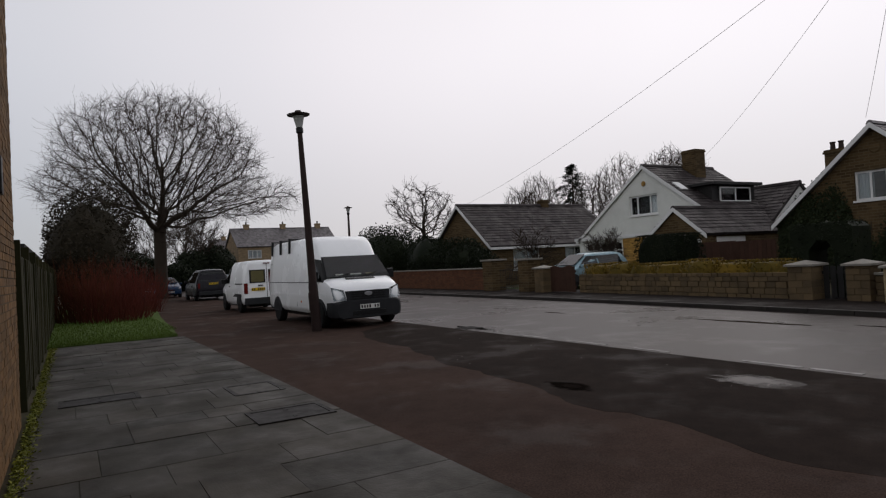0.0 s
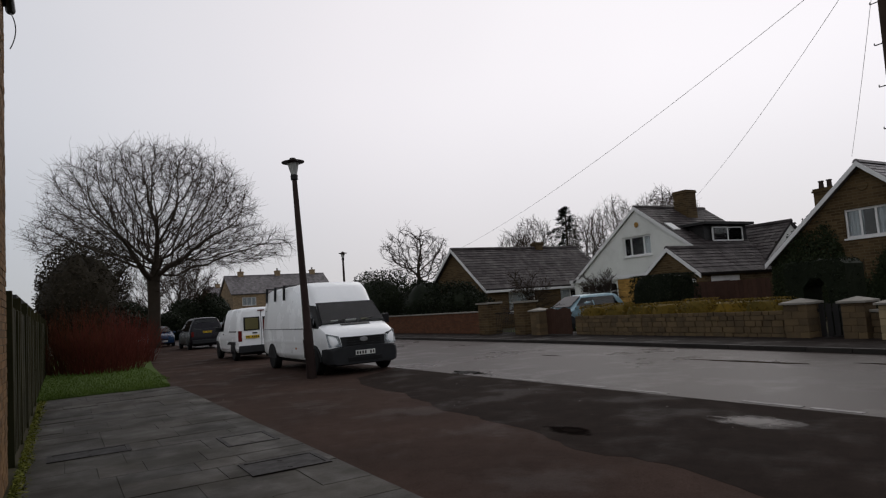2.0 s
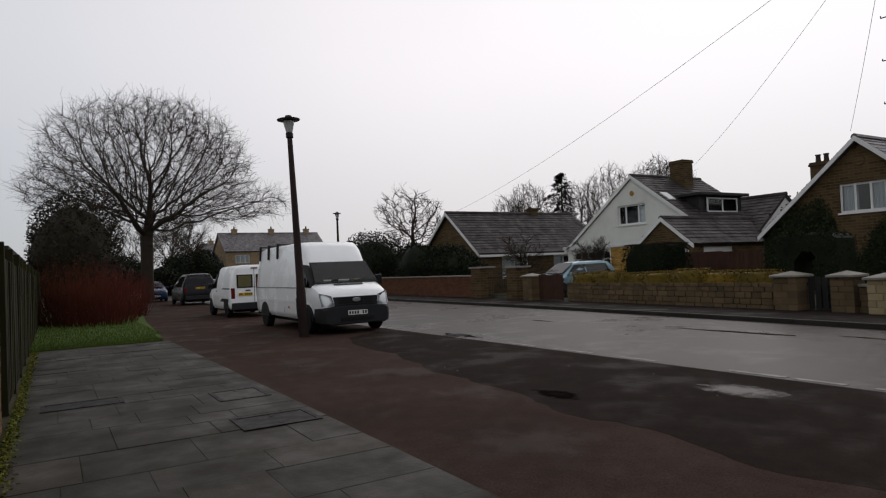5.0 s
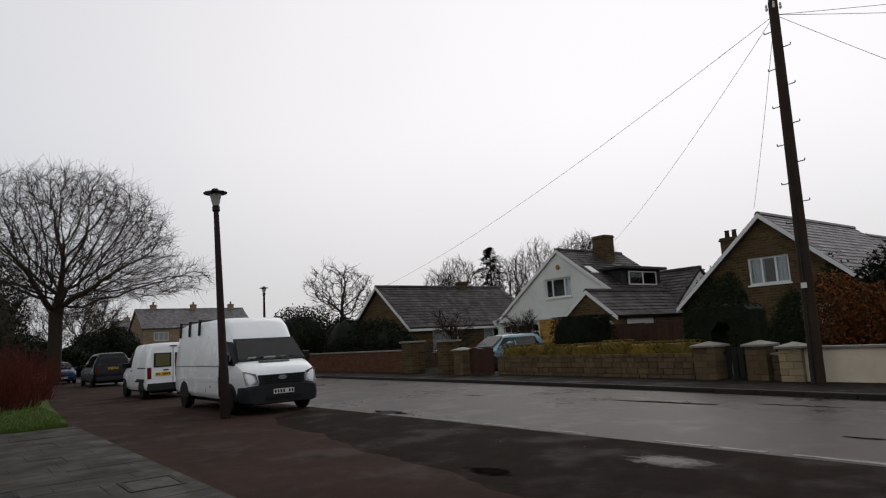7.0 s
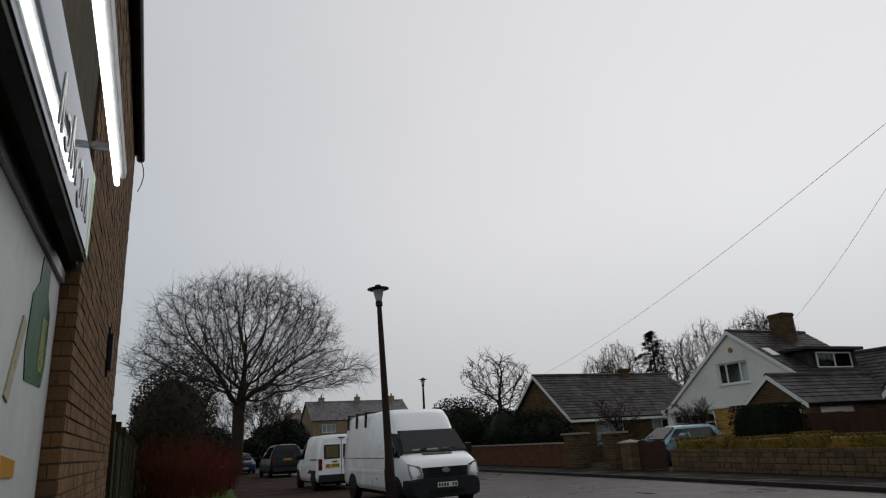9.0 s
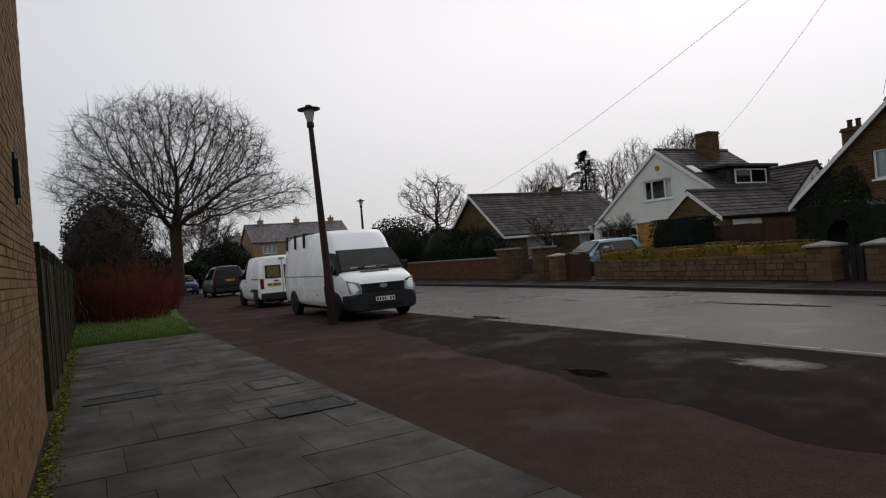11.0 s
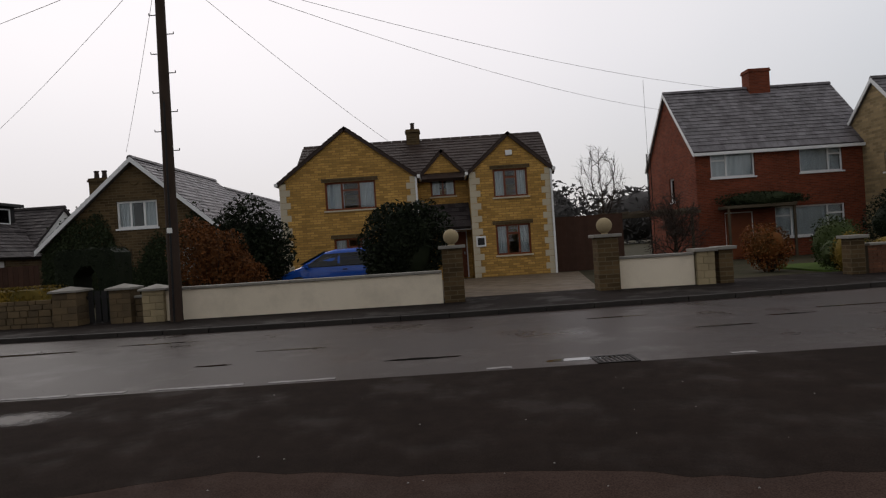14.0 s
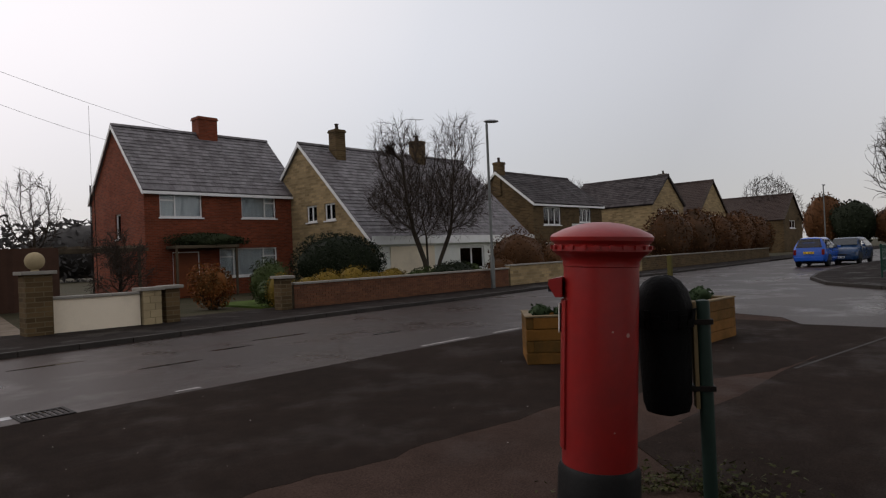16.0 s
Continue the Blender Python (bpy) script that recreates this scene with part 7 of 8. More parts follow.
hatch("hatchback_car", "blue hatchback facing up the road, parked by the trees", pose(-54.6, 6.35, 0, 0, 0, 0), M_DKBLUE, L=4.0, W=1.7, H=1.48)
hatch("hatchback_car", "dark grey hatchback parked far down the road", pose(-57.0, 10.9, 0, 0, 0, 180), M_GREY, L=4.1, W=1.72, H=1.46)
hatch("hatchback_car", "pale silver hatchback parked far down the road", pose(-63.0, 13.2, 0, 0, 0, 180), M_SILVER, L=4.1, W=1.72, H=1.46)
hatch("hatchback_car", "pale blue-silver car parked in the driveway of the white house", pose(-22.6, 23.0, 0.0, 0, 0, -93), M_PALEBLUE, L=4.3, W=1.75, H=1.6)
hatch("compact_car", "bright blue compact car parked in the stone house driveway", pose(-1.75, 22.6, 0.05, 0, 0, 180), M_BLUE, L=4.1, W=1.7, H=1.55, hood=0.85)
hatch("compact_car", "bright blue tall hatchback parked along the road beyond the junction", pose(38.6, 9.6, 0, 0, 0, 0), M_BLUE, L=3.7, W=1.62, H=1.58, hood=0.8, rear_slope=0.25)
hatch("estate_car", "dark blue estate car parked beyond the junction", pose(45.5, 8.7, 0, 0, 0, 180), M_DKBLUE, L=4.4, W=1.75, H=1.5)
hatch("hatchback_car", "silver car parked far along the road", pose(62.0, 12.4, 0, 0, 0, 180), M_SILVER, L=4.1, W=1.72, H=1.48)


# ---------------------------------------------------------------- street furniture
# leaning street lamp by the van
sl = thing("street_lamp", "leaning dark tubular street lamp with a flat round hood", "street lamp", pose(-15.25, 5.2, 0, 1.9, -0.8, 0))
bm = bmesh.new()
lathe(bm, [(0.125, -0.1), (0.12, 0.0), (0.115, 1.1), (0.10, 1.2), (0.085, 2.6), (0.062, 4.85), (0.058, 4.9)], 18)
part("post", bm, M_LAMPIRON, sl, smooth=True)
bm = bmesh.new()
lathe(bm, [(0.075, 4.88), (0.09, 4.9), (0.09, 5.0), (0.07, 5.02)], 18)
part("collar", bm, M_BLACK, sl)
bm = bmesh.new()
lathe(bm, [(0.075, 5.02), (0.135, 5.28), (0.14, 5.30)], 18)
part("diffuser", bm, mat("cloudy_lamp_plastic", (0.42, 0.43, 0.42), (0.32, 0.33, 0.32), rough=0.3), sl, smooth=True)
bm = bmesh.new()
lathe(bm, [(0.14, 5.30), (0.275, 5.325), (0.28, 5.345), (0.10, 5.39), (0.07, 5.44), (0.01, 5.45)], 24)
part("hood", bm, M_LAMPIRON, sl)
part("access_door", B(-0.05, 0.05, -0.128, -0.1, 0.5, 0.95, 0.01), M_LAMPIRON, sl)
# the same lamp type far down the road
sl2 = copy_thing(sl, pose(-39.4, 15.95, 0.1))
sl2["label"] = "upright dark street lamp on the far footway"
# tall lamp on the right
s3 = thing("street_lamp", "tall grey steel street lamp with a small oval head", "street lamp", pose(19.6, 16.0, 0.1, 0, 0, -35))
bm = bmesh.new()
lathe(bm, [(0.09, -0.1), (0.09, 1.2), (0.055, 1.3), (0.05, 6.4), (0.04, 6.5)], 14)
part("post", bm, mat("grey_lamp_steel", (0.13, 0.135, 0.13), (0.09, 0.095, 0.09), rough=0.5, metal=0.4), s3, smooth=True)
bm = bmesh.new()
lathe(bm, [(0.02, -0.12), (0.10, -0.05), (0.135, 0.12), (0.13, 0.3), (0.08, 0.45), (0.01, 0.5)], 16, "x", Matrix.Translation((0, 0, 6.56)) @ Matrix.Diagonal((1, 1, 0.5, 1)))
part("head", bm, M_STEEL, s3, smooth=True)
for x, y, h, lb_ in ((70.0, 15.9, 6.5, "distant grey street lamp along the road"),):
    o = copy_thing(s3, pose(x, y, 0.1))
    o["label"] = lb_

# telegraph pole with climbing irons and wires
tp = thing("telegraph_pole", "tall creosoted wooden telegraph pole with climbing irons", "utility pole", pose(-6.47, 15.25, 0.1, 0, 0.8, 0))
bm = bmesh.new()
lathe(bm, [(0.155, -0.15), (0.15, 0.0), (0.125, 4.5), (0.105, 8.9), (0.09, 8.98)], 16)
part("shaft", bm, M_POLE, tp, smooth=True)
for i in range(11):
    z = 3.6 + i * 0.46
    s = 1 if i % 2 else -1
    bm = bmesh.new()
    tube(bm, (0.08 * s, 0, z), (0.28 * s, 0, z), 0.012, n=6)
    tube(bm, (0.28 * s, 0, z), (0.28 * s, 0, z + 0.05), 0.012, n=6)
    part("step_iron", bm, M_STEELDK, tp)
bm = bmesh.new()
tube(bm, (0.0, -0.145, 0.0), (0.02, -0.11, 5.2), 0.025, n=8)
part("cable_guard", bm, M_BLACK, tp)
part("sign_plate", B(-0.06, 0.06, -0.16, -0.14, 2.1, 2.22), M_PLATEW, tp)
for a in (0.4, 2.1, 3.8, 5.2):
    bm = bmesh.new()
    lathe(bm, [(0.02, 8.7), (0.035, 8.74), (0.02, 8.78), (0.03, 8.82), (0.012, 8.86)], 8, "z", Matrix.Translation((math.cos(a) * 0.15, math.sin(a) * 0.15, 0)))
    part("insulator", bm, M_WHITE, tp)


def cable(p0, p1, sag, r=0.0065):
    p0, p1 = Vector(p0), Vector(p1)
    ob = thing("overhead_cable", "thin black telephone cable strung from the wooden pole", "cable", pose(0, 0, 0), "overhead cables")
    n = 26
    f = lambda t: p0.lerp(p1, t) - Vector((0, 0, 4 * sag * t * (1 - t)))
    pydata("wire", *pipe([f(i / n) for i in range(n + 1)], r), M_BLACK, ob)


TOP = (-6.34, 15.25, 8.68)
cable(TOP, (-36.5, 23.2, 5.3), 0.5)
cable(TOP, (-24.3, 31.5, 6.5), 0.35)
cable(TOP, (-12.5, 25.75, 6.05), 0.12)
cable(TOP, (11.95, 33.0, 7.6), 0.5)
cable(TOP, (15.8, 32.6, 8.3), 0.5)
cable(TOP, (-0.9, 29.0, 5.3), 0.2)

# pillar box
pb = thing("pillar_box", "red cast iron post office pillar box with a black base", "post box", pose(3.09, 1.855, 0, 2.6, 1.4, -4))
bm = bmesh.new()
lathe(bm, [(0.225, -0.02), (0.225, 0.02), (0.22, 0.30), (0.205, 0.335)], 40)
part("base", bm, M_PLINTH, pb, smooth=True)
bm = bmesh.new()
lathe(bm, [(0.20, 0.335), (0.20, 1.40), (0.204, 1.405), (0.204, 1.43), (0.215, 1.45), (0.245, 1.47)], 48)
part("body", bm, M_POSTBOX, pb, smooth=True)
bm = bmesh.new()
lathe(bm, [(0.245, 1.47), (0.262, 1.485), (0.262, 1.51), (0.25, 1.52), (0.258, 1.53), (0.272, 1.54), (0.275, 1.56), (0.262, 1.575), (0.20, 1.605), (0.12, 1.63), (0.05, 1.64), (0.004, 1.642)], 48)
part("cap", bm, M_POSTBOX, pb, smooth=True)
for i in range(24):
    a = 2 * math.pi * i / 24
    part("dentil", B(-0.012, 0.012, -0.01, 0.012, 1.495, 1.515, m=pose(0, 0, 0, 0, 0, math.degrees(a)) @ Matrix.Translation((0, 0.262, 0))), M_POSTBOX, pb)
F = pose(0, 0, 0, 0, 0, 27)
bm = bmesh.new()
n = 10
outer = [(math.sin(a) * 0.212, math.cos(a) * 0.212) for a in [-0.62 + 1.24 * i / n for i in range(n + 1)]]
inner = [(math.sin(a) * 0.19, math.cos(a) * 0.19) for a in [0.62 - 1.24 * i / n for i in range(n + 1)]]
extrude(bm, outer + inner, 0.42, 1.22, F, axis="z")
dr = part("door", bm, M_POSTBOX, pb)
bm = bmesh.new()
lathe(bm, [(0.02, 0.205), (0.025, 0.215), (0.018, 0.222)], 12, "y", F @ Matrix.Translation((0.09, 0, 0.85)))
part("lock", bm, M_STEEL, dr)
bm = bmesh.new()
extrude(bm, [(0.19, 1.345), (0.262, 1.33), (0.265, 1.30), (0.225, 1.235), (0.19, 1.235)], -0.125, 0.125, F, axis="x")
hd = part("letter_slot_hood", bm, M_POSTBOX, pb)
part("slot", B(-0.10, 0.10, 0.226, 0.268, 1.262, 1.296, m=F), M_BLACK, hd)
part("collection_plate", B(-0.075, 0.075, 0.2085, 0.216, 1.04, 1.2, 0.003, m=F), M_PLATEW, dr)
M_SCUFF = mat("pale_scuffed_paint", (0.30, 0.22, 0.20), (0.36, 0.2, 0.18), rough=0.6)
for az_, z, s in ((258, 1.05, 0.013), (232, 1.07, 0.006), (236, 0.55, 0.005)):
    bm = bmesh.new()
    lathe(bm, [(s, 0.1985), (s * 0.8, 0.2018)], 9, "y", pose(0, 0, 0, 0, 0, az_ - 90) @ Matrix.Translation((0, 0, z)))
    part("scuff", bm, M_SCUFF, pb)

# litter bin on its post
lbn = thing("litter_bin", "black litter bin with a wrinkled liner hood on a green post", "litter bin", pose(3.58, 1.66, 0, 0, 0, -58))
bm = bmesh.new()
prof = [(0.085, 0.535), (0.12, 0.55), (0.135, 0.60), (0.142, 0.80), (0.148, 1.08), (0.16, 1.11), (0.158, 1.15), (0.150, 1.19), (0.135, 1.24), (0.105, 1.285), (0.06, 1.315), (0.012, 1.325)]
lathe(bm, prof, 44, "z", Matrix.Diagonal((1.0, 1.2, 1, 1)))
for v in bm.verts:
    a = math.atan2(v.co.y, v.co.x)
    k = 1 + (0.035 if v.co.z > 1.09 else 0.018) * noise.noise((math.cos(a) * 3.2, math.sin(a) * 3.2, v.co.z * 7))
    v.co = Vector((v.co.x * k, v.co.y * k, v.co.z + 0.010 * noise.noise((a * 2.1, v.co.z * 3, 4.0))))
part("bin_body", bm, M_BINBAG, lbn, smooth=True)
bm = bmesh.new()
for i in range(40):
    a = i * 2.4
    box(bm, -0.014, 0.014, -0.004, 0.004, 0, 0.05 + 0.03 * (i % 3), m=Matrix.Translation((math.cos(a) * 0.157, math.sin(a) * 0.186, 1.03)) @ pose(0, 0, 0, 10, 0, math.degrees(a) + 90))
part("liner_edge", bm, M_BINBAG, lbn)
M_GREENPOST = mat("dark_green_post_paint", (0.018, 0.036, 0.028), (0.012, 0.022, 0.018), rough=0.5, scale=4, stain=0.4)
bm = bmesh.new()
lathe(bm, [(0.04, -0.05), (0.04, 1.16), (0.036, 1.175), (0.01, 1.18)], 16, "z", Matrix.Translation((0.215, 0.0, 0)))
part("post", bm, M_GREENPOST, lbn, smooth=True)
part("timber_strip", B(0.152, 0.174, -0.045, 0.045, 0.56, 1.17, 0.004), mat("pale_timber_strip", (0.17, 0.12, 0.06), (0.11, 0.08, 0.045), rough=0.8), lbn)
for z in (0.66, 1.04):
    part("clamp", B(0.13, 0.262, -0.05, 0.05, z, z + 0.03, 0.004), M_STEELDK, lbn)

# timber planters
M_SLEEPER = mat("wet_yellow_sleeper", (0.185, 0.080, 0.016), (0.05, 0.032, 0.009), rough=0.8, scale=2.5, fine=22, bump=0.4, per=0.5, stain=0.3)
M_SLEEPTOP = mat("pale_sawn_sleeper_top", (0.17, 0.125, 0.07), (0.10, 0.075, 0.042), rough=0.7, scale=3, fine=30, bump=0.3)


def planter(m, L_, W_, label, seed):
    ob = thing("timber_planter", label, "planter", m, "timber planters")
    rng = random.Random(seed)
    for k in range(4):
        z0, z1 = 0.0 + k * 0.155, 0.15 + k * 0.155
        j = 0.004 * (k % 2)
        e = 0.1 if k % 2 else 0.0
        part("sleeper", B(e, L_ - e, 0 - j, 0.1 - j, z0, z1, 0.01), M_SLEEPER, ob)
        part("sleeper", B(e, L_ - e, W_ - 0.1, W_, z0, z1, 0.01), M_SLEEPER, ob)
        part("sleeper", B(0, 0.1, 0.1 - e + 0.003, W_ - 0.1 + e - 0.003, z0, z1, 0.01), M_SLEEPER, ob)
        part("sleeper", B(L_ - 0.1, L_, 0.1 - e + 0.003, W_ - 0.1 + e - 0.003, z0, z1, 0.01), M_SLEEPER, ob)
    part("capping", B(-0.01, L_ + 0.01, -0.012, 0.10, 0.617, 0.64, 0.006), M_SLEEPTOP, ob)
    part("capping", B(-0.01, 0.10, 0.102, W_, 0.617, 0.64, 0.006), M_SLEEPTOP, ob)
    part("capping", B(L_ - 0.10, L_ + 0.01, 0.102, W_, 0.617, 0.64, 0.006), M_SLEEPTOP, ob)
    part("soil", B(0.1, L_ - 0.1, 0.1, W_ - 0.1, 0.3, 0.56), M_SOIL, ob)
    return ob


planter(pose(6.86, 5.08, 0, 0, 0, -50), 1.35, 0.95, "mossy yellow timber sleeper planter with low leafy plants", 1)
planter(pose(9.6, 3.8, 0, 0, 0, -2), 1.12, 0.95, "timber sleeper planter with a small green shrub", 2)
M_LEAFPL = leaf_mat("planter_leaf", (0.03, 0.05, 0.02), (0.018, 0.03, 0.012))
for i, (x, y, s) in enumerate(((7.33, 5.18, 0.16), (7.53, 4.93, 0.14), (7.88, 4.83, 0.15), (9.95, 4.2, 0.16), (10.3, 4.15, 0.2))):
    bush("planter_plant", "small dark green winter plant in the planter", x, y, 0.55, (s, s, s * 0.7), M_LEAFPL, n=110, size=0.045, seed=40 + i, stems=False, category="plant", group="planter plants")
# mossy stake behind the bin
stk = thing("wooden_stake", "thin mossy wooden stake with a tied top in the planter", "stake", pose(8.9, 4.0, 0))
part("stake", B(-0.03, 0.03, -0.03, 0.03, -0.05, 1.35, 0.006), mat("mossy_stake", (0.10, 0.09, 0.025), (0.06, 0.05, 0.02), rough=0.9), stk)
bm = bmesh.new()
tube(bm, (0, 0, 1.02), (0.05, 0.02, 0.82), 0.035, 0.015, 8)
part("tie", bm, M_BLACK, stk)

# green railing and bin on the corner
M_GREENRAIL = mat("dark_green_railing", (0.010, 0.040, 0.028), (0.008, 0.028, 0.02), rough=0.45)
gr_ = thing("green_railing", "dark green steel corner railing along the grass", "railing", pose(26.2, 4.3, 0.09))
for i in range(9):
    bm = bmesh.new()
    tube(bm, (i * 1.9, 0.02 * i, 0), (i * 1.9, 0.02 * i, 1.15), 0.035, n=8)
    part("post", bm, M_GREENRAIL, gr_)
for z in (1.1, 0.62, 0.2):
    bm = bmesh.new()
    tube(bm, (0, 0, z), (15.2, 0.16, z), 0.024, n=8)
    part("rail", bm, M_GREENRAIL, gr_)
for i in range(100):
    part("bar", B(0.15 + i * 0.15 - 0.008, 0.15 + i * 0.15 + 0.008, 0.0016 * i - 0.008, 0.0016 * i + 0.008, 0.2, 1.08), M_GREENRAIL, gr_)
# radio mast behind the brick house
ms = thing("aerial_mast", "thin lattice aerial mast behind the side gate", "mast", pose(11.0, 34.0, 0))
for dx, dy in ((-0.1, -0.06), (0.1, -0.06), (0, 0.11)):
    bm = bmesh.new()
    tube(bm, (dx, dy, -0.05), (dx, dy, 5.6), 0.02, n=6)
    part("leg", bm, M_STEELDK, ms)
for i in range(18):
    bm = bmesh.new()
    z = 0.2 + i * 0.3
    tube(bm, (-0.1, -0.06, z), (0.1, -0.06, z + 0.28), 0.01, n=5)
    part("brace", bm, M_STEELDK, ms)
bm = bmesh.new()
tube(bm, (0, 0, 5.5), (0, 0, 9.5), 0.008, n=6)
part("whip", bm, M_STEELDK, ms)
# television aerial on the chalet chimney
ta = thing("television_aerial", "thin metal television aerial on a chimney", "aerial", pose(27.6, 28.1, 8.48))
bm = bmesh.new()
tube(bm, (0, 0, 0), (0, 0, 1.4), 0.015, n=6)
tube(bm, (-0.7, 0.1, 1.3), (0.5, -0.1, 1.4), 0.012, n=6)
for i in range(6):
    tube(bm, (-0.6 + i * 0.2, -0.25, 1.31 + 0.015 * i), (-0.6 + i * 0.2, 0.25, 1.31 + 0.015 * i), 0.007, n=5)
part("aerial", bm, M_STEEL, ta)

# ---------------------------------------------------------------- hedges, shrubs and trees
# big bare tree by the grass, and its neighbours
winter_tree("bare_tree", "large spreading bare winter tree above the parked cars", pose(-50.5, 5.75, 0, 0, 0, 0), 21, [(0, 0.7, 9.9, 6.4, 6.9, 5.1), (0, 3.9, 7.5, 4.5, 6.0, 2.0), (0, -2.8, 8.2, 4.5, 5.2, 2.4)], [[(0, 0, -0.1), (0.05, 0.02, 2.0), (0.0, 0.05, 4.0)]], n=9500, kill=0.5, reach=3.2, step=0.40, twig=0.0105, trunk_r=0.43, twigs=3, twig_len=1.7, droop=0.2, rise=0.10, power=0.50)
winter_tree("bare_tree", "smaller bare tree beside the large tree", pose(-53.5, 2.6, 0), 5, [(0, 0, 6.0, 2.6, 2.8, 3.2)], [[(0, 0, -0.1), (0.1, 0.05, 3.0)]], n=1500, kill=0.5, twig=0.012, trunk_r=0.2, twig_len=1.1)
bare_tree("bare_tree", "bare young tree at the far end of the road", pose(-75, 12.5, 0), 9, 8.0, 0.16, spread=0.9, levels=4, kids=(9, 7, 6, 4), up=0.5, twig=0.016)
bush("evergreen_tree", "dense dark ivy-clad evergreen behind the red shrubs", -41, 0.9, 0, (3.0, 2.5, 3.25), mat("brown_green_twiggy_leaf", (0.030, 0.024, 0.014), (0.018, 0.015, 0.010), rough=0.8, bump=0, per=0.9, island=True), n=15000, size=0.10, seed=3, category="tree", shell=0.35, lump=0.35)
stem_thicket("dogwood_shrub", "dense thicket of dark red dogwood stems behind the grass", -27.4, 1.45, (2.4, 1.25), M_TWIGRED, 430, 2, 1.7)
stem_thicket("dogwood_shrub", "thicket of orange-brown dogwood stems beside the fence", -28.6, 0.5, (2.6, 1.0), M_TWIGORANGE, 460, 3, 1.9)
stem_thicket("dogwood_shrub", "low red-stemmed shrub near the footway", -32.0, 2.6, (2.4, 1.0), M_TWIGRED, 350, 4, 1.7)

for i, (hx, hy, hr, hh) in enumerate(((-74, 11.6, 2.2, 2.2), (-75, 14.6, 2.4, 2.45), (-70, 9.4, 1.8, 1.5))):
    bush("roadside_bush", "dark rounded evergreen beside the far terrace", hx, hy, 0, (hr, hr, hh), M_LEAFDK, n=4500, size=0.16, seed=210 + i, lump=0.3, group="roadside bushes")
for i, (hx, hy, hh) in enumerate(((-84, 12.0, 9.5), (-90, 10.0, 9.0))):
    bare_tree("bare_tree", "hazy bare tree in front of the far terrace", pose(hx, hy, 0), 220 + i, hh, 0.18, spread=0.8, levels=4, kids=(12, 10, 8, 4), up=0.5, twig=0.018, first=0.1)
pf = thing("garden_fence", "low brown close-boarded fence behind the golden hedge", "fence", pose(-15.85, 22.4, 0, 0, 0, 8))
for i in range(9):
    part("board", B(i * 0.17, i * 0.17 + 0.16, 0, 0.02 + 0.004 * (i % 2), 0.02, 1.72), M_GATEW, pf)
for z in (0.3, 1.4):
    part("rail", B(0, 1.53, 0.024, 0.07, z, z + 0.08), M_GATEW, pf)

# far side, from left to right
bush("hedge", "dark overgrown hedge far along the brick wall", -56, 21.5, 0, (7.5, 1.8, 1.6), M_LEAFDK, n=9000, size=0.13, seed=10, category="hedge", lump=0.3)
bush("hedge", "tall dark brown-green hedge behind the brick wall", -44.5, 20.6, 0, (6.5, 1.4, 2.3), M_LEAFDK, n=11000, size=0.10, seed=11, category="hedge", lump=0.4, core=0.7)
bush("evergreen_bush", "large rounded dark evergreen bush behind the brick wall", -31.0, 19.5, 0, (2.3, 1.1, 1.5), M_LEAFDK, n=9000, size=0.08, seed=12, lump=0.4, core=0.7)
bush("hedge", "dense brown-green hedge under the small tree", -36.4, 20.0, 0, (2.8, 1.1, 1.75), M_LEAFDK, n=7000, size=0.09, seed=14, category="hedge", lump=0.3)
winter_tree("fruit_tree", "gnarled bare fruit tree behind the brick wall", pose(-41.3, 22.3, 0, 0, 0, 10), 33, [(0, 0, 5.5, 2.5, 2.7, 1.9), (0.3, 1.2, 4.6, 1.8, 1.6, 1.2)], [[(0, 0, -0.1), (0.15, 0.1, 1.6), (0.0, 0.3, 3.0)]], n=1100, kill=0.42, reach=2.2, step=0.3, twig=0.0135, trunk_r=0.19, twigs=3, twig_len=0.75, rise=0.0, wiggle=0.4)
bare_tree("bare_shrub", "bare twiggy shrub by the iron gate", pose(-26.6, 21.0, 0), 34, 2.9, 0.06, spread=0.8, levels=4, kids=(12, 8, 6, 4), up=0.3, twig=0.008, first=0.0)
bare_tree("bare_shrub", "bare twiggy garden shrub", pose(-23.0, 23.0, 0), 35, 2.8, 0.06, spread=0.8, levels=4, kids=(12, 8, 6, 4), up=0.3, twig=0.008, first=0.0)
for i in range(7):
    bush("golden_hedge", "clipped golden-green hedge growing over the stone wall", -17.9 + i * 1.22, 17.25 - i * 0.112, 0.02, (0.95, 0.5, 0.70), M_LEAFGOLD, n=1700, size=0.045, seed=50 + i, category="hedge", lump=0.12, squash=(0.75, 0.42, 1.12 + 0.05 * math.sin(i * 2)), group="golden hedge")
bush("clipped_bush", "rounded clipped dark green bush behind the wall", -16.9, 19.85, 0, (1.6, 1.3, 1.45), M_LEAFDK, n=9000, size=0.05, seed=60, lump=0.08, squash=(0.96, 0.9, 2.12))
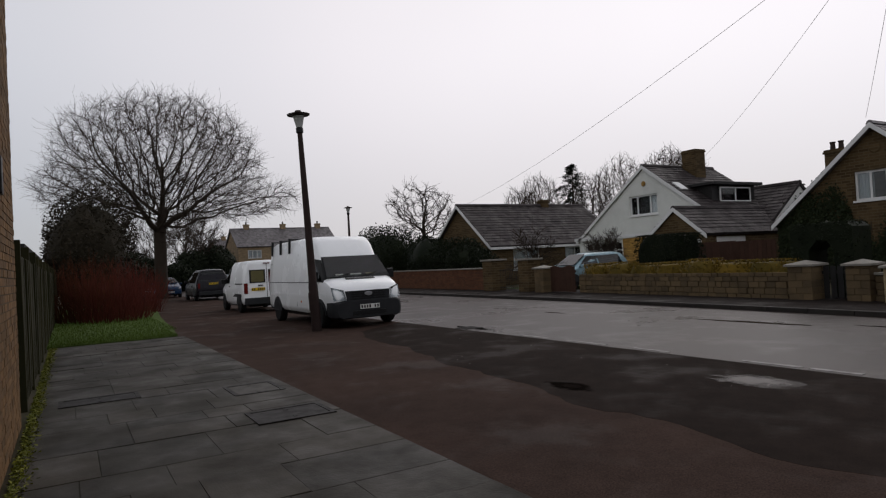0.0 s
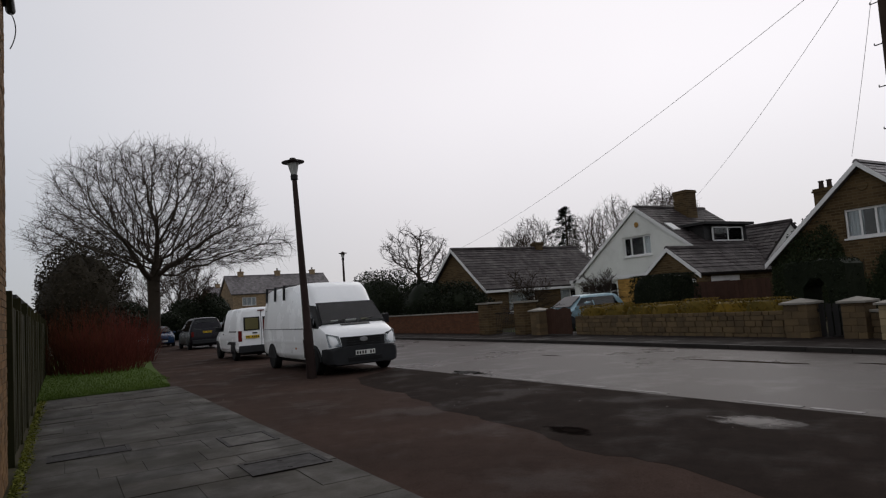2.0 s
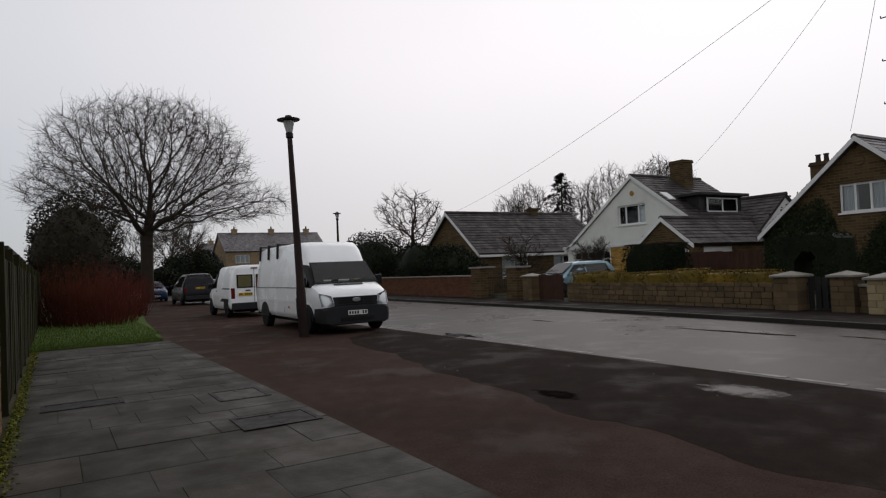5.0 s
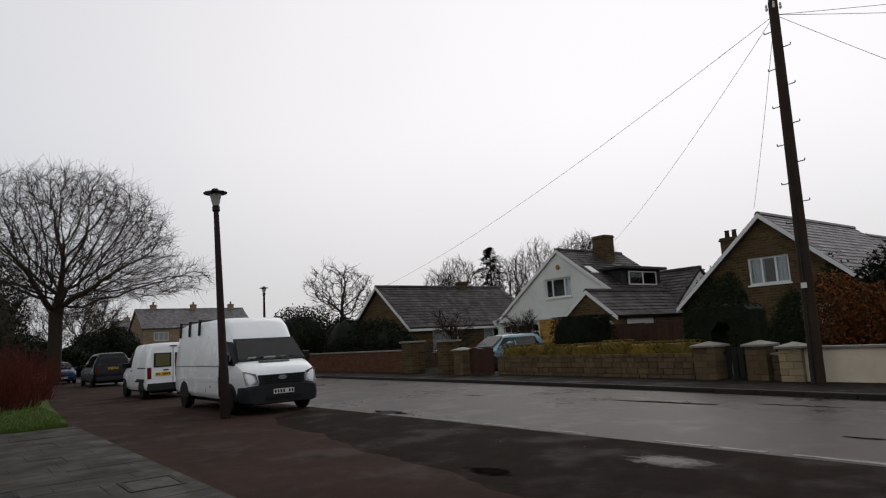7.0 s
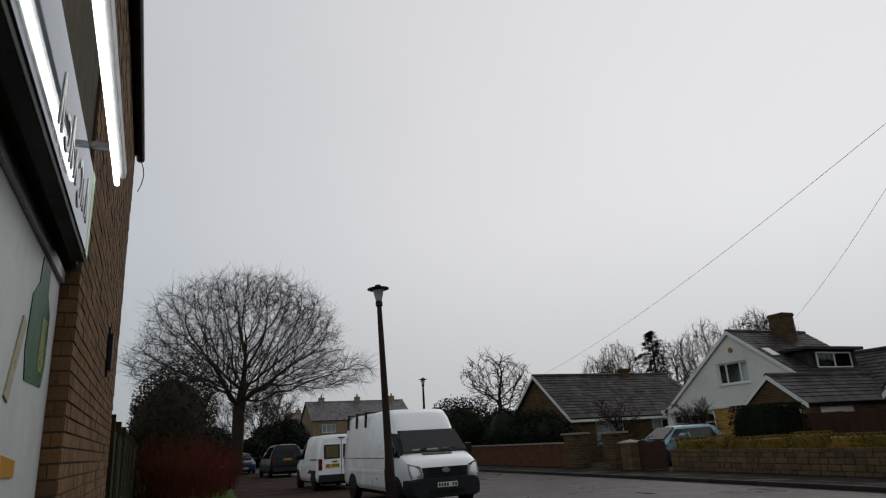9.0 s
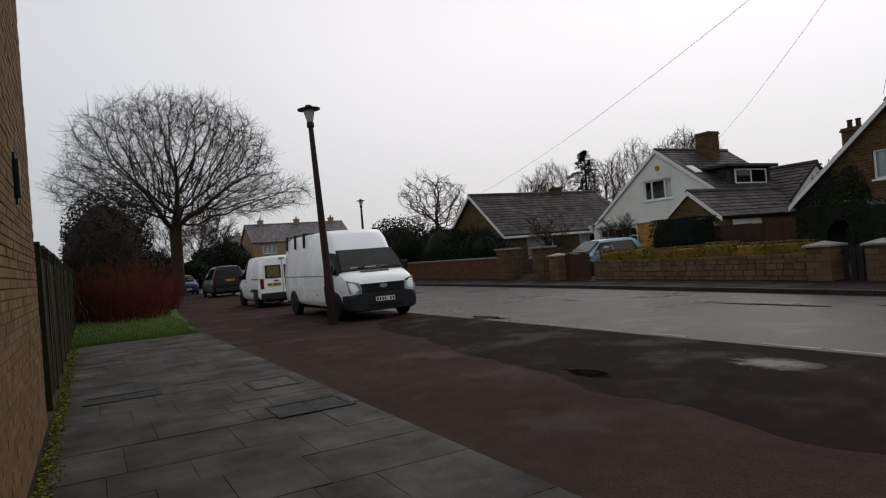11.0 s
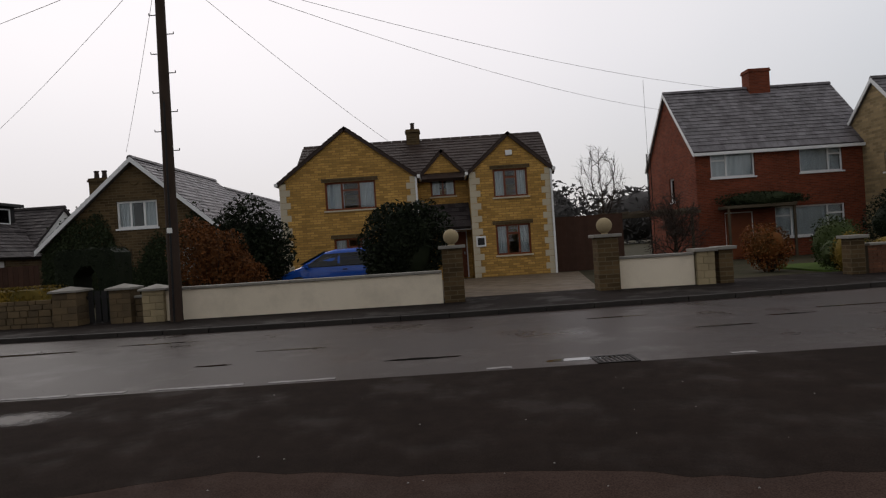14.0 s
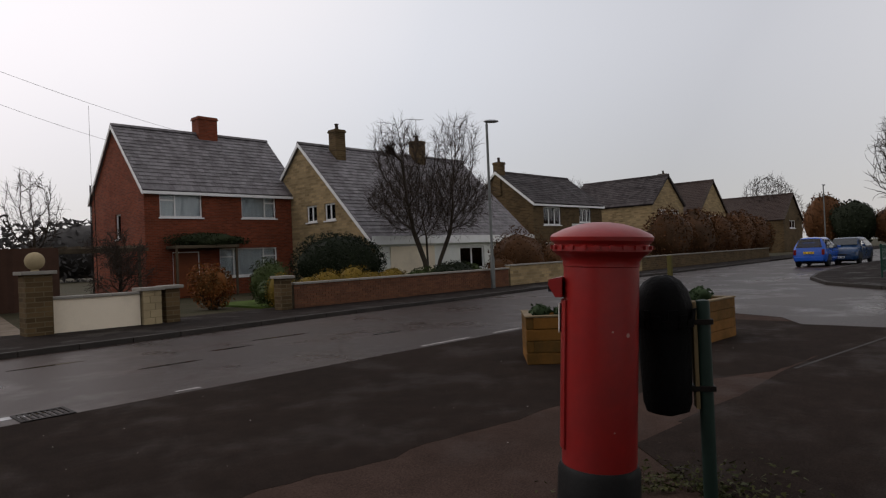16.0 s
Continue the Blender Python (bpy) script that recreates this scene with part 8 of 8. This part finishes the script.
# clipped evergreen arch over the gateway
ar = thing("hedge_arch", "clipped dark evergreen arch over the garden gateway", "hedge", pose(-9.45, 17.25, 0))
rng = random.Random(70)
HW, HD, HT = 0.80, 0.5, 2.02
bm = bmesh.new()
extrude(bm, [(-HW, 0), (-0.34, 0), (-0.32, 1.3), (-0.1, 1.55), (0.15, 1.55), (0.32, 1.3), (0.34, 0), (HW, 0), (HW, HT - 0.15), (HW - 0.15, HT - 0.03), (-HW + 0.15, HT - 0.03), (-HW, HT - 0.15)], -HD + 0.06, HD - 0.06)
part("inner_growth", bm, M_LEAFDK, ar)
v, f = [], []
for k in range(15000):
    x, y, z = rng.uniform(-HW, HW), rng.uniform(-HD, HD), rng.uniform(0.0, HT)
    if z < 1.5 and -0.32 < x < 0.32:
        continue
    if min(HW - abs(x), HD - abs(y), HT - z) > 0.08:
        continue
    a = Vector((rng.gauss(0, 1), rng.gauss(0, 1), rng.gauss(0, 1))).normalized()
    b = a.orthogonal().normalized()
    s = rng.uniform(0.02, 0.042)
    c = Vector((x + rng.gauss(0, 0.025), y + rng.gauss(0, 0.025), z + rng.gauss(0, 0.02)))
    i0 = len(v)
    v += [c - a * s, c + b * s * 0.5, c + a * s, c - b * s * 0.5]
    f.append((i0, i0 + 1, i0 + 2, i0 + 3))
pydata("foliage", v, f, M_LEAFDK, ar)
dg = thing("garden_gate", "dark timber garden gate under the hedge arch", "gate", pose(-8.75, 16.2, 0.06))
for i in range(6):
    part("slat", B(-0.5 + i * 0.17, -0.37 + i * 0.17, 0, 0.02, 0.05, 0.85), M_LEAD, dg)
part("rail", B(-0.5, 0.48, 0.02, 0.05, 0.65, 0.73), M_LEAD, dg)
# ivy on the gabled house
iv = thing("ivy", "dark ivy spreading over the stone gable wall", "climbing plant", pose(-16.28, 26.0, 0))
v, f = [], []
rng = random.Random(71)
for k in range(20000):
    x = rng.uniform(0.0, 7.9)
    top = 2.9 + 1.0 * math.sin(x * 1.1 + 0.5) + 0.5 * math.sin(x * 3.1) - (0.0 if x < 3 else 0.35)
    top = min(top, 2.5 + 3.5 * (1 - abs(x - 3.9) / 3.9) - 0.3)
    z = rng.random() ** 0.8 * max(0.6, top + rng.gauss(0, 0.25))
    if 3.1 < x < 4.95 and z > 3.0 or (5.5 < x < 7 and 0.85 < z < 2.15 and rng.random() < 0.8):
        continue
    y = -0.03 - abs(rng.gauss(0, 0.07))
    a = Vector((rng.gauss(0, 1), rng.gauss(0, 0.3), rng.gauss(0, 1))).normalized()
    b = Vector((a.z, -0.4, -a.x)).normalized()
    s = rng.uniform(0.035, 0.075)
    c = Vector((x, y, z))
    i0 = len(v)
    v += [c - a * s, c + b * s * 0.6, c + a * s, c - b * s * 0.6]
    f.append((i0, i0 + 1, i0 + 2, i0 + 3))
pydata("foliage", v, f, M_IVY, iv)
segs = []
for k in range(18):
    p = Vector((rng.uniform(0.3, 7.5), -0.02, -0.02))
    for j in range(5):
        q = p + Vector((rng.gauss(0, 0.25), 0, rng.uniform(0.3, 0.6)))
        segs.append((p.copy(), q.copy(), 0.02, 0.014))
        p = q
pydata("branchwork", *limb_mesh(segs, 4), M_BARK, iv)
bush("rust_hedge", "rusty brown beech hedge behind the cream wall", -7.25, 19.7, 0, (1.0, 0.8, 1.6), M_LEAFBEECH, n=8000, size=0.055, seed=72, category="hedge", lump=0.5, shell=0.3, core=0.4)
bush("rust_hedge", "rusty brown beech hedge behind the cream wall", -6.5, 20.3, 0, (0.8, 0.7, 1.0), M_LEAFBEECH, n=4500, size=0.055, seed=73, category="hedge", lump=0.35, shell=0.3, core=0.45)
bush("laurel_tree", "dark glossy evergreen tree behind the rusty hedge", -6.7, 21.8, 0, (1.5, 1.2, 1.72), M_LEAFDK, n=8000, size=0.09, seed=74, category="tree", lump=0.6, core=0.6)
bush("evergreen_bush", "large dark glossy evergreen bush by the driveway", -1.15, 19.0, 0, (1.25, 1.0, 1.52), M_LEAFDK, n=9000, size=0.075, seed=75, lump=0.55, core=0.66)
bush("evergreen_bush", "smaller dark evergreen bush beside the blue car", -2.1, 20.3, 0, (0.4, 0.45, 0.8), M_LEAFMID, n=1800, size=0.07, seed=76, lump=0.35)
winter_tree("bare_tree", "slender bare tree beside the brick house", pose(7.6, 30.5, 0), 77, [(0, 0, 3.9, 1.3, 1.3, 1.9)], [[(0, 0, -0.1), (0.05, 0, 1.8)]], n=1300, kill=0.3, reach=1.6, step=0.22, twig=0.0085, trunk_r=0.08, twig_len=0.6, rise=0.3)
bare_tree("bare_shrub", "bare climbing shrub on the pergola", pose(10.0, 28.3, 0), 78, 3.0, 0.07, spread=0.8, levels=4, kids=(12, 9, 6, 4), up=0.4, twig=0.009, first=0.05)
bush("climbing_plant", "dark climbing plant covering the porch canopy", 14.4, 28.9, 2.2, (1.9, 0.65, 0.42), M_IVY, n=3600, size=0.06, seed=79, stems=False, category="climbing plant", lump=0.3)
bush("orange_shrub", "orange-tinted winter shrub in the front garden", 10.15, 20.3, 0, (0.8, 0.7, 0.85), M_LEAFORANGE, n=3200, size=0.05, seed=80, lump=0.5, core=0.6)
bush("green_shrub", "yellow-green rounded garden shrub", 12.3, 20.2, 0, (0.85, 0.7, 0.8), M_LEAFMID, n=2500, size=0.05, seed=81)
bush("green_shrub", "dark green low shrub beside the garden path", 11.5, 18.6, 0, (0.8, 0.7, 0.55), M_LEAFMID, n=2500, size=0.045, seed=82)
bush("golden_shrub", "golden variegated shrub beside the brick pier", 10.8, 17.2, 0, (0.45, 0.5, 0.6), M_LEAFGOLD, n=1300, size=0.04, seed=83)
bush("clipped_bush", "wide rounded dark green bush in front of the chalet house", 17.2, 22.6, 0, (2.35, 1.6, 1.38), M_LEAFDK, n=12000, size=0.06, seed=84, lump=0.07)
for i in range(5):
    bush("golden_shrub", "low golden-green shrub behind the brick wall", 12.6 + i * 0.95, 18.3 + 0.3 * (i % 2), 0, (0.75, 0.6, 0.52 + 0.06 * (i % 3)), M_LEAFGOLD, n=1500, size=0.045, seed=90 + i, group="golden shrubs")
for i, (x, y, s, mt) in enumerate(((17.8, 18.2, 0.6, M_LEAFMID), (18.9, 18.0, 0.7, M_LEAFDK), (20.2, 18.4, 0.75, M_LEAFDK), (21.6, 19.0, 0.7, M_LEAFMID), (23.4, 18.6, 0.8, M_LEAFRUST))):
    bush("garden_shrub", "dark leafy shrub behind the garden wall", x, y, 0, (s * 1.25, s, s * 0.85), mt, n=2000, size=0.05, seed=100 + i, group="garden shrubs")
winter_tree("bare_tree", "many-stemmed bare tree with fine twigs in front of the chalet house", pose(20.6, 20.4, 0, 0, 0, 0), 112, [(-1.1, 0.6, 5.9, 1.25, 1.2, 1.75), (1.15, -0.6, 5.9, 1.2, 1.2, 1.8), (0.0, 0, 3.9, 2.9, 2.6, 1.4)], [[(-0.1, 0, -0.1), (-0.25, 0.1, 1.2), (-0.7, 0.3, 2.6)], [(0.15, -0.1, -0.1), (0.4, -0.2, 1.2), (0.9, -0.5, 2.6)], [(0.05, 0.2, -0.1), (0.1, 0.3, 2.2)]], n=5200, kill=0.27, reach=1.6, step=0.2, twig=0.0068, trunk_r=0.11, twigs=4, twig_len=0.8, power=0.5, shell=0.9)
bush("brown_shrub", "tangled brown winter hedge by the footway", 25.6, 19.2, 0, (2.0, 1.3, 1.3), M_LEAFRUST, n=4500, size=0.06, seed=111, shell=0.3)
bush("brown_shrub", "tangled brown winter hedge by the footway", 30.0, 19.6, 0, (2.2, 1.3, 1.1), M_LEAFRUST, n=4000, size=0.06, seed=112, shell=0.3)
bush("evergreen_bush", "dark evergreen bush before the boarded house", 33.0, 20.0, 0, (1.4, 1.2, 1.3), M_LEAFDK, n=3000, size=0.07, seed=113)
for i in range(5):
    bush("beech_hedge", "tall rusty brown hedge along the far footway", 43.0 + i * 5.0, 19.2 + 0.2 * i, 0, (3.2, 1.4, 2.05 + 0.15 * (i % 2)), M_LEAFRUST, n=4200, size=0.11, seed=120 + i, category="hedge", shell=0.4, group="rusty hedges")
# distant trees behind the roofs
for i, (x, y, h, s) in enumerate(((-46.6, 37.8, 9.1, 130), (-41.9, 43.2, 10.2, 131), (-39.5, 46.4, 10.6, 132), (-37.5, 46.5, 10.3, 133), (-49, 37.6, 8.3, 134), (-44.0, 41.6, 8.9, 135))):
    winter_tree("bare_tree", "bare winter tree behind the rooftops", pose(x, y, 0), s, [(0, 0, h * 0.68, h * 0.24, h * 0.24, h * 0.33)], [[(0, 0, -0.1), (0.1, 0.05, h * 0.35)]], n=2900, kill=0.36, reach=2.2, step=0.3, twig=0.0150, trunk_r=0.2, twig_len=0.9, rise=0.35)
cf = thing("conifer", "dark ragged conifer behind the bungalow roof", "tree", pose(-44.7, 40.2, 0))
rng = random.Random(140)
v, f = [], []
for k in range(150):
    z0 = 2.6 + 7.3 * (k / 150) ** 1.15
    az0, ln = rng.uniform(0, 6.28), max(0.08, min(1.9, (10.1 - z0) * 0.75) * rng.uniform(0.35, 1.15))
    for q in range(90):
        t = rng.random() ** 0.7
        c = Vector((math.cos(az0) * ln * t, math.sin(az0) * ln * t, z0 + 0.25 * ln * t - 0.45 * ln * t * t)) + Vector((rng.gauss(0, 0.09), rng.gauss(0, 0.09), rng.gauss(-0.05, 0.08)))
        d = Vector((math.cos(az0) + rng.gauss(0, 0.6), math.sin(az0) + rng.gauss(0, 0.6), rng.gauss(0, 0.5))) * 0.13
        e = Vector((-d.y, d.x, 0.03)) * 0.35
        i0 = len(v)
        v += [c, c + e + d * 0.5, c + d, c - e + d * 0.5]
        f.append((i0, i0 + 1, i0 + 2, i0 + 3))
pydata("crown", v, f, M_LEAFDK, cf)
bm = bmesh.new()
lathe(bm, [(0.22, -0.1), (0.16, 4), (0.03, 9.8)], 10)
part("trunk", bm, M_BARK, cf)
for i, (x, y, h, s) in enumerate(((92, 27, 11.0, 150), (78, 40, 10.0, 151), (70, 44, 10.5, 152), (62, 46, 11.0, 153), (46.5, 5.0, 9.5, 154), (58, 5.2, 12.5, 155), (120, 14, 9.0, 156))):
    winter_tree("bare_tree", "bare winter tree far along the road", pose(x, y, 0), s, [(0, 0, h * 0.62, h * 0.34, h * 0.34, h * 0.36)], [[(0, 0, -0.1), (0.1, 0.05, h * 0.28)]], n=1800, kill=0.5, step=0.4, twig=0.019, trunk_r=0.22, twig_len=1.1, rise=0.15)
bush("evergreen_tree", "dark evergreen tree at the roadside beyond the railing", 50.0, 3.6, 0.05, (2.6, 2.2, 2.6), M_LEAFDK, n=6000, size=0.13, seed=159, category="tree", lump=0.5, core=0.65)
for i in range(6):
    bush("distant_hedge", "dark distant hedge and undergrowth at the road's end", 66 + i * 9, 2.0 + 1.6 * (i % 2), 0.05, (5.0, 2.2, 1.5 + 0.4 * (i % 3)), M_LEAFRUST if i % 2 else M_LEAFDK, n=3500, size=0.2, seed=160 + i, category="hedge", group="distant hedges", stems=False)
for i in range(6):
    bush("distant_hedge", "dark trees and hedge where the road bends away", 114 + 2 * (i % 2), 3.5 + i * 4.6, 0, (3.0, 3.6, 3.2 + 0.7 * (i % 3)), M_LEAFRUST if i % 2 else M_LEAFDK, n=2600, size=0.22, seed=190 + i, category="hedge", group="distant hedges", stems=False)
for i in range(7):
    bush("distant_hedge", "dark hedge closing the far end of the road", -72 - i * 7, 3.5 + 2.0 * (i % 3), 0, (5.0, 2.6, 2.0 + 0.4 * (i % 2)), M_LEAFDK, n=3000, size=0.2, seed=170 + i, category="hedge", group="distant hedges", stems=False)
for i in range(16):
    bush("distant_trees", "distant treeline beyond the houses, coloured grey-brown for haze", -150 + i * 20, 88 + 6 * (i % 3), 0, (13, 5, 4.0 + 0.8 * (i % 3)), M_LEAFTREELINE, n=2600, size=0.5, seed=180 + i, category="trees", group="far treeline", stems=False) if i else None

# ---------------------------------------------------------------- bricks of the shop wall, one by one near the camera
rng = random.Random(200)
far = bmesh.new()
brick_me = {}
count = 0
rows = int(5.1 / 0.075)
for r in range(rows):
    z = r * 0.075
    x = -3.80 - (0.1125 if r % 2 else 0.0) + 0.1125
    while x > -8.20:
        a, b = max(-8.205, x - 0.225), min(-3.802, x)
        if b - a > 0.04:
            near = b > -6.0 and 1.0 < z < 3.3 and count < 300
            d = rng.uniform(-0.0025, 0.003)
            if near:
                key = round((b - a) * 200)
                if key not in brick_me:
                    o = part("brick", B(0.005, b - a - 0.005, -0.03, 0.0, 0.005, 0.070, 0.003), M_SHOPBRICK, wall_shop)
                    brick_me[key] = o.data
                else:
                    o = new("brick", brick_me[key])
                    o.parent = wall_shop
                o.matrix_basis = Matrix.Translation((a, WY + d, z))
                count += 1
            else:
                box(far, a + 0.005, b - 0.005, WY - 0.03, WY + d, z + 0.005, z + 0.070)
        x -= 0.225
# the pier's end, facing the window
for r in range(rows):
    z = r * 0.075
    if z > 2.4:
        break
    for a, b in (((-0.58, -0.545), (-0.54, -0.495)) if r % 2 else ((-0.58, -0.495),)):
        box(far, -3.82, -3.794 + rng.uniform(-0.002, 0.002), a, b, z + 0.005, z + 0.07)
o = part("bricks", far, M_SHOPBRICKJ, wall_shop)
tagged(o, kind="stuff")
